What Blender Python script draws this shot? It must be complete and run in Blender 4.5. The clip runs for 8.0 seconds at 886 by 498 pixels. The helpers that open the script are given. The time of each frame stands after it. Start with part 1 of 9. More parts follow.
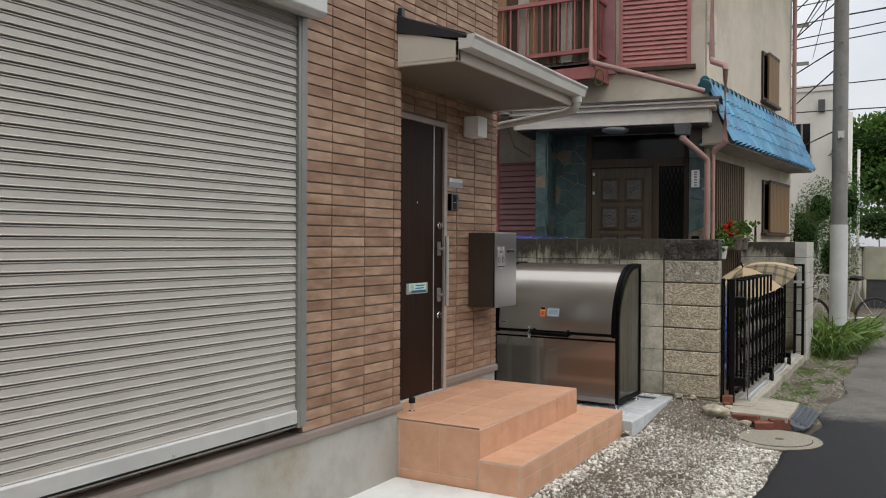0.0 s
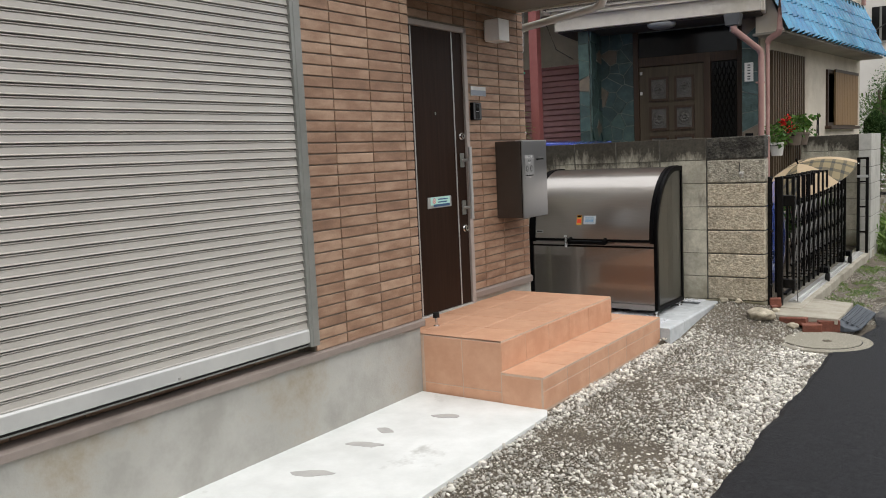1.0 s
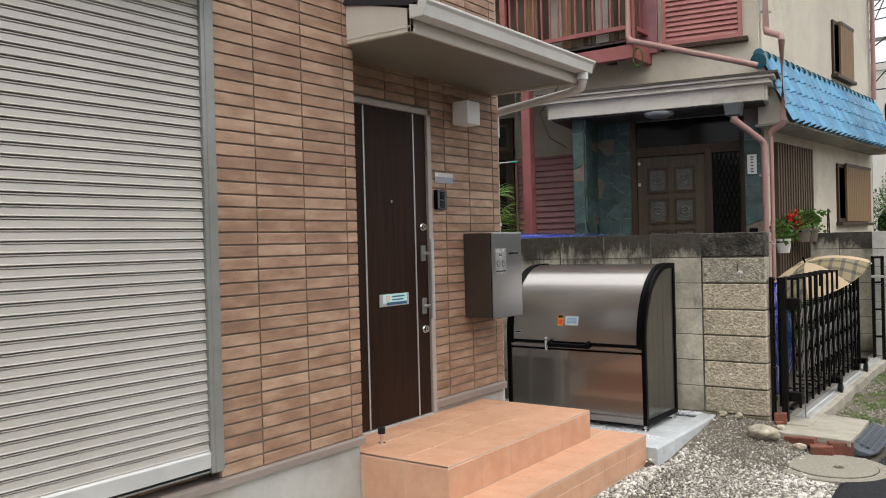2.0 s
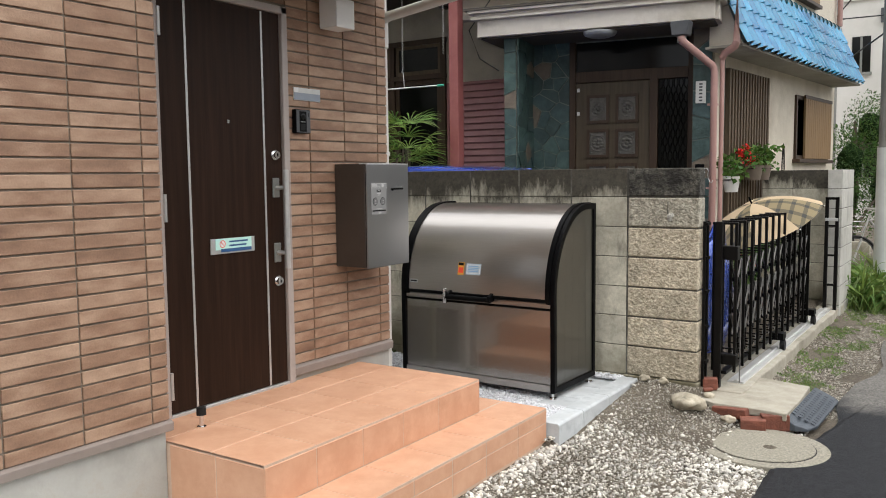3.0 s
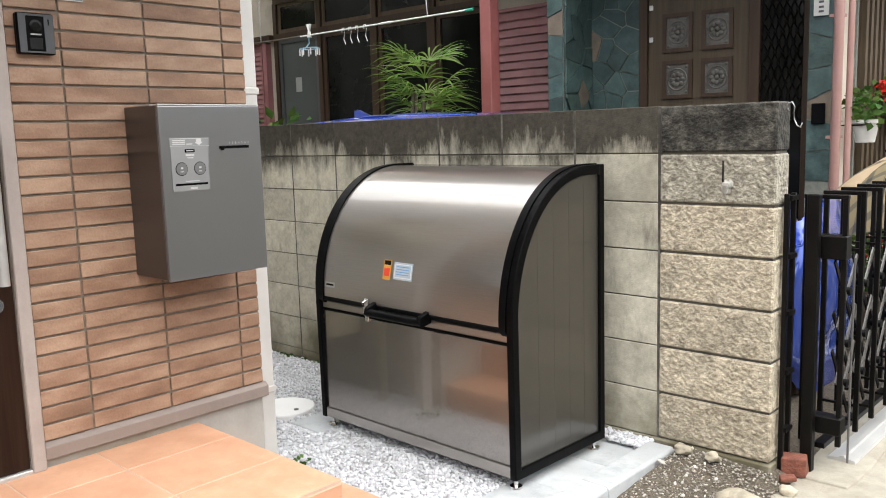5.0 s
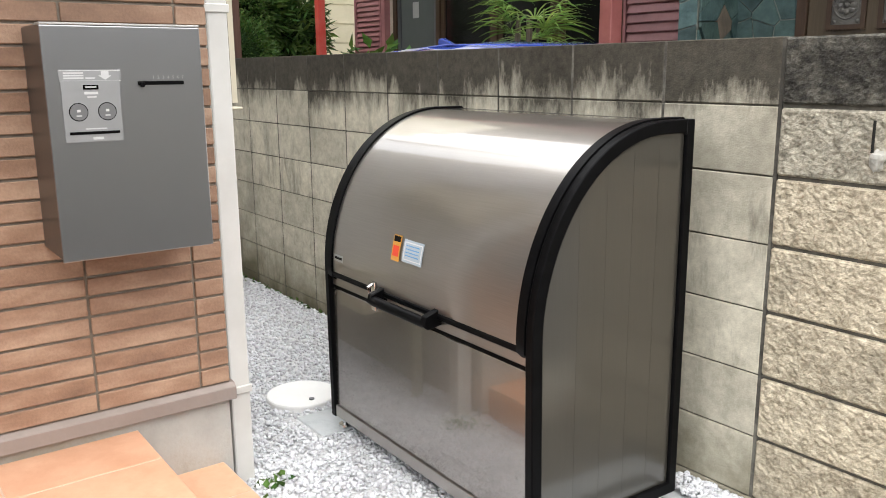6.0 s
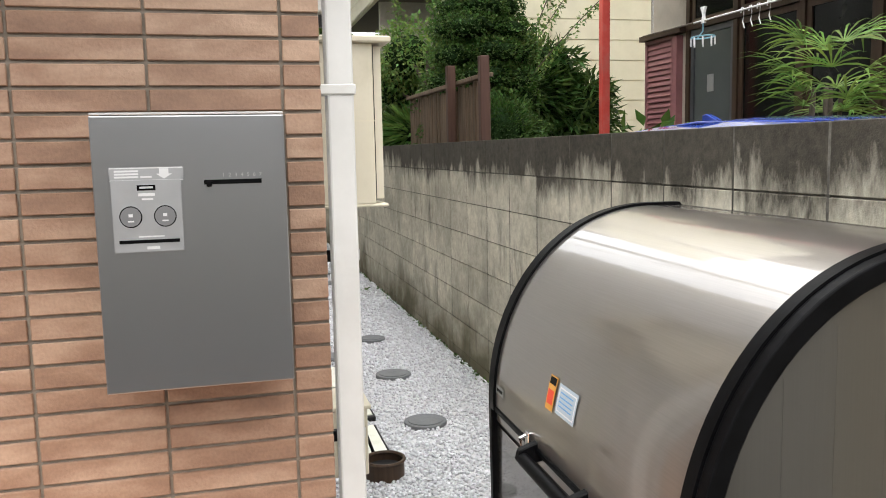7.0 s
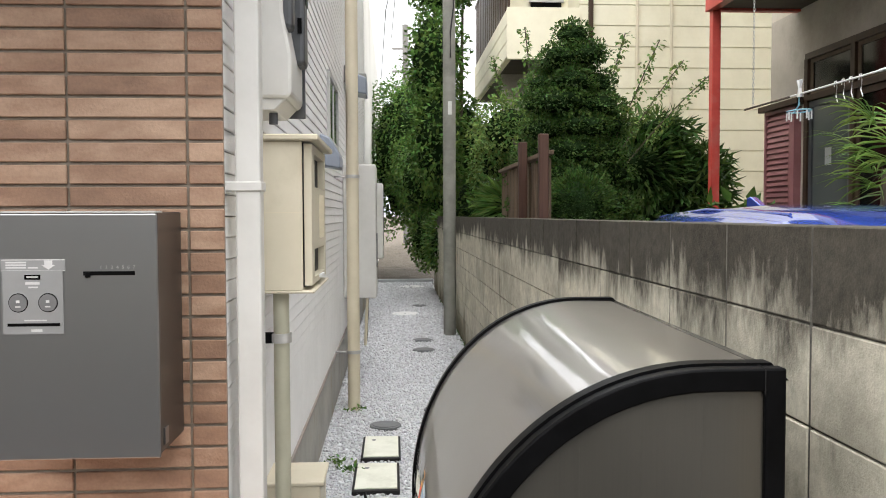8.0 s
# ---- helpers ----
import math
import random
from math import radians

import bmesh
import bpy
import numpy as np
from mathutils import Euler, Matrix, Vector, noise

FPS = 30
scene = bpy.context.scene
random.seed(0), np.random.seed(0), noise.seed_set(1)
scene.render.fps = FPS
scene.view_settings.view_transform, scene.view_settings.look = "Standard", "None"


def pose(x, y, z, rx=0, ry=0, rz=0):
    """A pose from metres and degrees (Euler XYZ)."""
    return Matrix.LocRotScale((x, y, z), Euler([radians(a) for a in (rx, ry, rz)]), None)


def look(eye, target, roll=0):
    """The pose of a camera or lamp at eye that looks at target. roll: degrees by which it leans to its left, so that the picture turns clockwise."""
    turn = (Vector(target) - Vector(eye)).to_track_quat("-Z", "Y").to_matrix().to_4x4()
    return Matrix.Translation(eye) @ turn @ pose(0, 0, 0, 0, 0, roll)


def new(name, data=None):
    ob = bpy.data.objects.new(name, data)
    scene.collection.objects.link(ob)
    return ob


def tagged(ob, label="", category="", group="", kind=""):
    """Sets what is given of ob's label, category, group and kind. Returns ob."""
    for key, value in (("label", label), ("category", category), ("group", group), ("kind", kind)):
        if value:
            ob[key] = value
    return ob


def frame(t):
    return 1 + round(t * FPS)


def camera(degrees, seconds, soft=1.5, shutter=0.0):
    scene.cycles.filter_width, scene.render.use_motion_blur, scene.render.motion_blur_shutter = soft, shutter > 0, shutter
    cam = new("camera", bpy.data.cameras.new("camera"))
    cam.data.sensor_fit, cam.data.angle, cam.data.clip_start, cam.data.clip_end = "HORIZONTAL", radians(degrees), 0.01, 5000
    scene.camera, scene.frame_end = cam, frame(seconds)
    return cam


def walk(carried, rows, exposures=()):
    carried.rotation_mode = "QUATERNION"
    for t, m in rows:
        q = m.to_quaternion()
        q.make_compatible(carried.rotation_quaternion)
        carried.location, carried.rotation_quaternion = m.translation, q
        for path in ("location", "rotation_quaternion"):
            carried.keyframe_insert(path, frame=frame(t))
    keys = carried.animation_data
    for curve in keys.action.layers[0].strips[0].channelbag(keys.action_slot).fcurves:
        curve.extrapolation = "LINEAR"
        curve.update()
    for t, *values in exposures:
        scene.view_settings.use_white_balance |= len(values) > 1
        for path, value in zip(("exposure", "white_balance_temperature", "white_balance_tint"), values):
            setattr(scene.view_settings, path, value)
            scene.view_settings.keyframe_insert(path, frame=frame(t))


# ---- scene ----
cam = camera(56.2, 8.0, 1.0)
PATH = [
    (0, (0.387, 0.13, 1.343), (-0.607, 1.865, 1.328), 0.3),
    (0.5, (0.544, 0.213, 1.334), (-0.47, 1.93, 1.171), -1.4),
    (1, (0.596, 0.406, 1.331), (-0.538, 2.039, 1.11), -2.6),
    (1.2, (0.563, 0.559, 1.343), (-0.633, 2.152, 1.168), -2.4),
    (2.3, (0.542, 1.403, 1.36), (-0.608, 3.039, 1.361), -1.2),
    (2.5, (0.523, 1.628, 1.374), (-0.611, 3.276, 1.334), -0.9),
    (3, (0.445, 2.255, 1.348), (-0.657, 3.915, 1.174), -0.6),
    (3.5, (0.432, 2.859, 1.338), (-0.652, 4.528, 1.143), -0.2),
    (4, (0.364, 3.434, 1.332), (-0.824, 5.031, 1.138), -0.5),
    (4.5, (0.253, 3.995, 1.329), (-1.058, 5.487, 1.088), -1.5),
    (4.7, (0.179, 4.177, 1.302), (-1.148, 5.653, 1.055), -1.8),
    (5.8, (-0.156, 5.234, 1.298), (-1.672, 6.473, 0.889), -0.5),
    (6, (-0.24, 5.387, 1.308), (-1.819, 6.539, 0.885), -0.5),
    (6.3, (-0.37, 5.577, 1.279), (-2.05, 6.585, 0.876), -1.1),
    (6.5, (-0.465, 5.725, 1.312), (-2.229, 6.59, 0.933), -1.6),
    (7, (-0.612, 6.069, 1.336), (-2.535, 6.566, 1.1), -1.2),
    (7.5, (-0.606, 6.428, 1.382), (-2.582, 6.706, 1.241), -0.3),
    (8, (-0.448, 6.741, 1.413), (-2.443, 6.859, 1.331), -0.2),
]
walk(cam, [(t, look(eye, target, roll)) for t, eye, target, roll in PATH],
     [(0, -0.04), (1.0, 0.18), (2.5, 0.45), (4.5, 0.95), (6.0, 1.24), (7.0, 1.25), (8.0, 1.10)])

# ---- sky, sun and exposure ----
world = bpy.data.worlds.new("sky")
scene.world = world
world.use_nodes = True
wn, wl = world.node_tree.nodes, world.node_tree.links
wn.clear()
w_out = wn.new("ShaderNodeOutputWorld")
w_bg = wn.new("ShaderNodeBackground")
w_bg.inputs["Strength"].default_value = 0.13
w_sky = wn.new("ShaderNodeTexSky")
w_sky.sky_type = "NISHITA"
w_sky.sun_disc = False
w_sky.sun_elevation = radians(62)
w_sky.sun_rotation = radians(109)
w_sky.air_density, w_sky.dust_density, w_sky.ozone_density = 1.0, 3.0, 1.0
w_co = wn.new("ShaderNodeTexCoord")
w_no = wn.new("ShaderNodeTexNoise")
w_no.inputs["Scale"].default_value = 2.6
w_no.inputs["Detail"].default_value = 6
w_ra = wn.new("ShaderNodeValToRGB")
w_ra.color_ramp.elements[0].position, w_ra.color_ramp.elements[0].color = 0.30, (0.62, 0.62, 0.62, 1)
w_ra.color_ramp.elements[1].position, w_ra.color_ramp.elements[1].color = 0.55, (1, 1, 1, 1)
w_mx = wn.new("ShaderNodeMixRGB")
# overcast veil: brighter overhead than at the horizon
w_sep = wn.new("ShaderNodeSeparateXYZ")
w_el = wn.new("ShaderNodeValToRGB")
w_el.color_ramp.elements[0].color = (0.30, 0.31, 0.325, 1)
w_el.color_ramp.elements[1].color = (1, 1, 1, 1)
w_up = wn.new("ShaderNodeVectorMath")
w_up.operation = "SCALE"
w_up.inputs["Scale"].default_value = 16.5
wl.new(w_co.outputs["Generated"], w_sep.inputs[0])
wl.new(w_sep.outputs["Z"], w_el.inputs["Fac"])
wl.new(w_el.outputs["Color"], w_up.inputs[0])
wl.new(w_up.outputs[0], w_mx.inputs["Color2"])
wl.new(w_co.outputs["Generated"], w_no.inputs["Vector"])
wl.new(w_no.outputs["Fac"], w_ra.inputs["Fac"])
wl.new(w_ra.outputs["Color"], w_mx.inputs["Fac"])
wl.new(w_sky.outputs["Color"], w_mx.inputs["Color1"])
wl.new(w_mx.outputs["Color"], w_bg.inputs["Color"])
wl.new(w_bg.outputs["Background"], w_out.inputs["Surface"])

sun_data = bpy.data.lights.new("sun", "SUN")
sun_data.energy, sun_data.angle, sun_data.color = 1.0, radians(60), (1.0, 0.96, 0.9)
sun = new("sun", sun_data)
sun.matrix_world = look((0, 0, 20), (-10, 3.5, 0))

# ---- materials ----
def nodes_of(name):
    m = bpy.data.materials.new(name)
    m.use_nodes = True
    t = m.node_tree
    return m, t.nodes, t.links, t.nodes["Principled BSDF"]


def mat(name, c1, c2, scale=6.0, rough=0.6, metal=0.0, bump=0.15, bscale=60.0, c3=None, s3=1.3, t3=(0.5, 0.7),
        vary=0.0, island=0.0, stretch=(1, 1, 1), spec=0.5, coat=0.0, depth=0.01, local=False, hue=0.0, rvar=0.08):
    """Two-tone grain at one scale, stains at another, fine relief, and a shade of its own for each piece."""
    m, n, l, b = nodes_of(name)
    geo = n.new("ShaderNodeNewGeometry")
    tex = n.new("ShaderNodeTexCoord")
    mp = n.new("ShaderNodeMapping")
    mp.inputs["Scale"].default_value = stretch
    info = n.new("ShaderNodeObjectInfo")
    if local:
        add = n.new("ShaderNodeVectorMath")
        add.operation = "MULTIPLY_ADD"
        add.inputs[1].default_value = (37, 53, 71)
        comb = n.new("ShaderNodeCombineXYZ")
        for k in range(3):
            l.new(info.outputs["Random"], comb.inputs[k])
        l.new(comb.outputs[0], add.inputs[0])
        l.new(tex.outputs["Object"], add.inputs[2])
        l.new(add.outputs[0], mp.inputs["Vector"])
    else:
        l.new(geo.outputs["Position"], mp.inputs["Vector"])
    n1 = n.new("ShaderNodeTexNoise")
    n1.inputs["Scale"].default_value = scale
    n1.inputs["Detail"].default_value = 5
    n1.inputs["Roughness"].default_value = 0.65
    l.new(mp.outputs[0], n1.inputs["Vector"])
    r1 = n.new("ShaderNodeValToRGB")
    r1.color_ramp.elements[0].position, r1.color_ramp.elements[0].color = 0.33, (*c1, 1)
    r1.color_ramp.elements[1].position, r1.color_ramp.elements[1].color = 0.67, (*c2, 1)
    l.new(n1.outputs["Fac"], r1.inputs["Fac"])
    col = r1.outputs["Color"]
    if c3:
        n3 = n.new("ShaderNodeTexNoise")
        n3.inputs["Scale"].default_value = s3
        n3.inputs["Detail"].default_value = 7
        n3.inputs["Roughness"].default_value = 0.7
        l.new(mp.outputs[0], n3.inputs["Vector"])
        r3 = n.new("ShaderNodeValToRGB")
        r3.color_ramp.elements[0].position, r3.color_ramp.elements[1].position = t3
        l.new(n3.outputs["Fac"], r3.inputs["Fac"])
        mx = n.new("ShaderNodeMixRGB")
        mx.inputs["Color2"].default_value = (*c3, 1)
        l.new(r3.outputs["Color"], mx.inputs["Fac"])
        l.new(col, mx.inputs["Color1"])
        col = mx.outputs["Color"]
    for amount, source in ((vary, info.outputs["Random"]), (island, geo.outputs["Random Per Island"])):
        if amount:
            rng = n.new("ShaderNodeMapRange")
            rng.inputs["To Min"].default_value, rng.inputs["To Max"].default_value = 1 - amount, 1 + amount
            l.new(source, rng.inputs["Value"])
            hsv = n.new("ShaderNodeHueSaturation")
            l.new(rng.outputs[0], hsv.inputs["Value"])
            if hue:
                wht = n.new("ShaderNodeTexWhiteNoise")
                wht.noise_dimensions = "1D"
                l.new(source, wht.inputs["W"])
                hr = n.new("ShaderNodeMapRange")
                hr.inputs["To Min"].default_value, hr.inputs["To Max"].default_value = 0.5 - hue, 0.5 + hue
                l.new(wht.outputs["Value"], hr.inputs["Value"])
                l.new(hr.outputs[0], hsv.inputs["Hue"])
            l.new(col, hsv.inputs["Color"])
            col = hsv.outputs["Color"]
    l.new(col, b.inputs["Base Color"])
    b.inputs["Metallic"].default_value = metal
    b.inputs["Specular IOR Level"].default_value = spec
    b.inputs["Coat Weight"].default_value = coat
    rr = n.new("ShaderNodeMapRange")
    rr.inputs["To Min"].default_value, rr.inputs["To Max"].default_value = max(rough - rvar, 0.02), min(rough + rvar, 1)
    l.new(n1.outputs["Fac"], rr.inputs["Value"])
    l.new(rr.outputs[0], b.inputs["Roughness"])
    if bump:
        nb = n.new("ShaderNodeTexNoise")
        nb.inputs["Scale"].default_value = bscale
        nb.inputs["Detail"].default_value = 4
        l.new(mp.outputs[0], nb.inputs["Vector"])
        bp = n.new("ShaderNodeBump")
        bp.inputs["Strength"].default_value = bump
        bp.inputs["Distance"].default_value = depth
        l.new(nb.outputs["Fac"], bp.inputs["Height"])
        l.new(bp.outputs[0], b.inputs["Normal"])
    return m


def brick_mat():
    """Fired siding bricks: every piece a tone from pale pink-tan to dark brown, with cloudy flashing along its length."""
    m, n, l, b = nodes_of("brick_siding")
    info = n.new("ShaderNodeObjectInfo")
    tex = n.new("ShaderNodeTexCoord")
    comb = n.new("ShaderNodeCombineXYZ")
    for k in range(3):
        l.new(info.outputs["Random"], comb.inputs[k])
    add = n.new("ShaderNodeVectorMath")
    add.operation = "MULTIPLY_ADD"
    add.inputs[1].default_value = (31, 47, 61)
    l.new(comb.outputs[0], add.inputs[0])
    l.new(tex.outputs["Object"], add.inputs[2])
    mp = n.new("ShaderNodeMapping")
    mp.inputs["Scale"].default_value = (1, 0.45, 1.2)
    l.new(add.outputs[0], mp.inputs["Vector"])
    n1 = n.new("ShaderNodeTexNoise")
    n1.inputs["Scale"].default_value, n1.inputs["Detail"].default_value = 14, 3
    l.new(mp.outputs[0], n1.inputs["Vector"])
    mix = n.new("ShaderNodeMath")
    mix.operation = "MULTIPLY_ADD"
    mix.inputs[1].default_value = 0.95
    l.new(n1.outputs["Fac"], mix.inputs[0])
    sub = n.new("ShaderNodeMath")
    sub.operation = "MULTIPLY"
    sub.inputs[1].default_value = 0.28
    l.new(info.outputs["Random"], sub.inputs[0])
    l.new(sub.outputs[0], mix.inputs[2])
    ramp = n.new("ShaderNodeValToRGB")
    e = ramp.color_ramp.elements
    e[0].position, e[0].color = 0.25, (0.160, 0.090, 0.056, 1)
    e[1].position, e[1].color = 0.85, (0.400, 0.266, 0.182, 1)
    mid = e.new(0.55)
    mid.color = (0.260, 0.152, 0.097, 1)
    l.new(mix.outputs[0], ramp.inputs["Fac"])
    fine = n.new("ShaderNodeTexNoise")
    fine.inputs["Scale"].default_value, fine.inputs["Detail"].default_value = 130, 5
    l.new(add.outputs[0], fine.inputs["Vector"])
    fr = n.new("ShaderNodeMapRange")
    fr.inputs["To Min"].default_value, fr.inputs["To Max"].default_value = 0.80, 1.20
    l.new(fine.outputs["Fac"], fr.inputs["Value"])
    hsv = n.new("ShaderNodeHueSaturation")
    l.new(fr.outputs[0], hsv.inputs["Value"])
    l.new(ramp.outputs[0], hsv.inputs["Color"])
    l.new(hsv.outputs[0], b.inputs["Base Color"])
    b.inputs["Roughness"].default_value = 0.62
    bp = n.new("ShaderNodeBump")
    bp.inputs["Strength"].default_value, bp.inputs["Distance"].default_value = 0.35, 0.003
    l.new(fine.outputs["Fac"], bp.inputs["Height"])
    l.new(bp.outputs[0], b.inputs["Normal"])
    return m


def steel_mat(name, base, rough, streak=(0.6, 60, 60), coat=0.5, metal=0.9, brushed=0.95, film=0.04):
    """Brushed stainless sheet: fine streaks along x in gloss and relief, faint smears."""
    m, n, l, b = nodes_of(name)
    geo = n.new("ShaderNodeNewGeometry")
    mp = n.new("ShaderNodeMapping")
    mp.inputs["Scale"].default_value = streak
    l.new(geo.outputs["Position"], mp.inputs["Vector"])
    n1 = n.new("ShaderNodeTexNoise")
    n1.inputs["Scale"].default_value, n1.inputs["Detail"].default_value = 6, 4
    l.new(mp.outputs[0], n1.inputs["Vector"])
    n2 = n.new("ShaderNodeTexNoise")
    n2.inputs["Scale"].default_value, n2.inputs["Detail"].default_value = 3.5, 3
    l.new(geo.outputs["Position"], n2.inputs["Vector"])
    sm = n.new("ShaderNodeMath")
    sm.operation = "ADD"
    l.new(n1.outputs["Fac"], sm.inputs[0])
    l.new(n2.outputs["Fac"], sm.inputs[1])
    rr = n.new("ShaderNodeMapRange")
    rr.inputs["From Max"].default_value = 2
    rr.inputs["To Min"].default_value, rr.inputs["To Max"].default_value = rough - 0.08, rough + 0.08
    l.new(sm.outputs[0], rr.inputs["Value"])
    l.new(rr.outputs[0], b.inputs["Roughness"])
    cr = n.new("ShaderNodeValToRGB")
    cr.color_ramp.elements[0].color = (*[c * 0.86 for c in base], 1)
    cr.color_ramp.elements[1].color = (*[min(c * 1.1, 1) for c in base], 1)
    l.new(n1.outputs["Fac"], cr.inputs["Fac"])
    l.new(cr.outputs[0], b.inputs["Base Color"])
    b.inputs["Metallic"].default_value = metal
    tg = n.new("ShaderNodeTangent")
    tg.direction_type, tg.axis = "RADIAL", "X"
    l.new(tg.outputs[0], b.inputs["Tangent"])
    b.inputs["Anisotropic"].default_value, b.inputs["Anisotropic Rotation"].default_value = brushed, 0.25
    b.inputs["Coat Weight"].default_value, b.inputs["Coat Roughness"].default_value = coat, film
    b.inputs["Coat IOR"].default_value = 1.7
    bp = n.new("ShaderNodeBump")
    bp.inputs["Strength"].default_value, bp.inputs["Distance"].default_value = 0.015, 0.001
    l.new(n1.outputs["Fac"], bp.inputs["Height"])
    l.new(bp.outputs[0], b.inputs["Normal"])
    # the sheet is not quite flat: slow waves in the clear film
    n4 = n.new("ShaderNodeTexNoise")
    n4.inputs["Scale"].default_value, n4.inputs["Detail"].default_value = 5.0, 2
    l.new(geo.outputs["Position"], n4.inputs["Vector"])
    wv_ = n.new("ShaderNodeBump")
    wv_.inputs["Strength"].default_value, wv_.inputs["Distance"].default_value = 0.05, 0.004
    l.new(n4.outputs["Fac"], wv_.inputs["Height"])
    l.new(wv_.outputs[0], b.inputs["Coat Normal"])
    return m


def block_mat():
    """Weathered concrete block: pale grey-buff, black mould running down from the coping, brown algae at the foot."""
    m, n, l, b = nodes_of("concrete_block")
    geo = n.new("ShaderNodeNewGeometry")
    info = n.new("ShaderNodeObjectInfo")
    n1 = n.new("ShaderNodeTexNoise")
    n1.inputs["Scale"].default_value, n1.inputs["Detail"].default_value, n1.inputs["Roughness"].default_value = 11, 10, 0.82
    l.new(geo.outputs["Position"], n1.inputs["Vector"])
    r1 = n.new("ShaderNodeValToRGB")
    r1.color_ramp.elements[0].position, r1.color_ramp.elements[0].color = 0.3, (0.34, 0.315, 0.245, 1)
    r1.color_ramp.elements[1].position, r1.color_ramp.elements[1].color = 0.7, (0.76, 0.715, 0.59, 1)
    l.new(n1.outputs["Fac"], r1.inputs["Fac"])
    hv = n.new("ShaderNodeMapRange")
    hv.inputs["To Min"].default_value, hv.inputs["To Max"].default_value = 0.84, 1.12
    l.new(info.outputs["Random"], hv.inputs["Value"])
    hs = n.new("ShaderNodeHueSaturation")
    l.new(hv.outputs[0], hs.inputs["Value"])
    l.new(r1.outputs[0], hs.inputs["Color"])
    sep = n.new("ShaderNodeSeparateXYZ")
    l.new(geo.outputs["Position"], sep.inputs[0])
    # streaks that hang from the top edge
    mp = n.new("ShaderNodeMapping")
    mp.inputs["Scale"].default_value = (6.5, 6.5, 2.1)
    l.new(geo.outputs["Position"], mp.inputs["Vector"])
    ns = n.new("ShaderNodeTexNoise")
    ns.inputs["Scale"].default_value, ns.inputs["Detail"].default_value, ns.inputs["Roughness"].default_value = 1.0, 10, 0.72
    l.new(mp.outputs[0], ns.inputs["Vector"])
    zr = n.new("ShaderNodeMapRange")
    zr.inputs["From Min"].default_value, zr.inputs["From Max"].default_value = 1.08, 1.40
    zr.inputs["To Max"].default_value = 1.02
    zr.clamp = True
    l.new(sep.outputs["Z"], zr.inputs["Value"])
    wide = n.new("ShaderNodeMapRange")
    wide.inputs["From Min"].default_value, wide.inputs["From Max"].default_value = 0.25, 0.75
    wide.clamp = False
    l.new(ns.outputs["Fac"], wide.inputs["Value"])
    ad = n.new("ShaderNodeMath")
    ad.operation = "ADD"
    l.new(zr.outputs[0], ad.inputs[0])
    l.new(wide.outputs[0], ad.inputs[1])
    # every block soaks on its own
    own = n.new("ShaderNodeMath")
    own.operation = "MULTIPLY_ADD"
    own.inputs[1].default_value = 0.34
    l.new(info.outputs["Random"], own.inputs[0])
    l.new(ad.outputs[0], own.inputs[2])
    ad = own
    sp_ = n.new("ShaderNodeMath")
    sp_.operation = "MULTIPLY_ADD"
    sp_.inputs[1].default_value = 0.45
    l.new(n1.outputs["Fac"], sp_.inputs[0])
    l.new(ad.outputs[0], sp_.inputs[2])
    dv = n.new("ShaderNodeMath")
    dv.operation = "MULTIPLY"
    dv.inputs[1].default_value = 0.68
    l.new(sp_.outputs[0], dv.inputs[0])
    rs = n.new("ShaderNodeValToRGB")
    rs.color_ramp.elements[0].position, rs.color_ramp.elements[1].position = 0.70, 1.10
    rs.color_ramp.elements[1].color = (0.93, 0.93, 0.93, 1)
    l.new(dv.outputs[0], rs.inputs["Fac"])
    m1 = n.new("ShaderNodeMixRGB")
    nm = n.new("ShaderNodeTexNoise")
    nm.inputs["Scale"].default_value, nm.inputs["Detail"].default_value, nm.inputs["Roughness"].default_value = 24, 8, 0.75
    l.new(geo.outputs["Position"], nm.inputs["Vector"])
    rm = n.new("ShaderNodeValToRGB")
    rm.color_ramp.elements[0].position, rm.color_ramp.elements[0].color = 0.36, (0.012, 0.0098, 0.0074, 1)
    rm.color_ramp.elements[1].position, rm.color_ramp.elements[1].color = 0.72, (0.065, 0.056, 0.043, 1)
    l.new(nm.outputs["Fac"], rm.inputs["Fac"])
    l.new(rm.outputs[0], m1.inputs["Color2"])
    l.new(rs.outputs[0], m1.inputs["Fac"])
    # grey grime patches
    ng = n.new("ShaderNodeTexNoise")
    ng.inputs["Scale"].default_value, ng.inputs["Detail"].default_value = 2.2, 8
    l.new(geo.outputs["Position"], ng.inputs["Vector"])
    rg = n.new("ShaderNodeValToRGB")
    rg.color_ramp.elements[0].position, rg.color_ramp.elements[1].position = 0.5, 0.72
    rg.color_ramp.elements[1].color = (0.6, 0.6, 0.6, 1)
    l.new(ng.outputs["Fac"], rg.inputs["Fac"])
    m2 = n.new("ShaderNodeMixRGB")
    m2.inputs["Color2"].default_value = (0.21, 0.196, 0.155, 1)
    l.new(rg.outputs[0], m2.inputs["Fac"])
    l.new(hs.outputs[0], m2.inputs["Color1"])
    l.new(m2.outputs[0], m1.inputs["Color1"])
    # algae at the foot
    zf = n.new("ShaderNodeMapRange")
    zf.inputs["From Min"].default_value, zf.inputs["From Max"].default_value = 0.55, -0.08
    zf.clamp = True
    l.new(sep.outputs["Z"], zf.inputs["Value"])
    af = n.new("ShaderNodeMath")
    af.operation = "MULTIPLY"
    l.new(zf.outputs[0], af.inputs[0])
    l.new(ng.outputs["Fac"], af.inputs[1])
    rf = n.new("ShaderNodeValToRGB")
    rf.color_ramp.elements[0].position, rf.color_ramp.elements[1].position = 0.16, 0.46
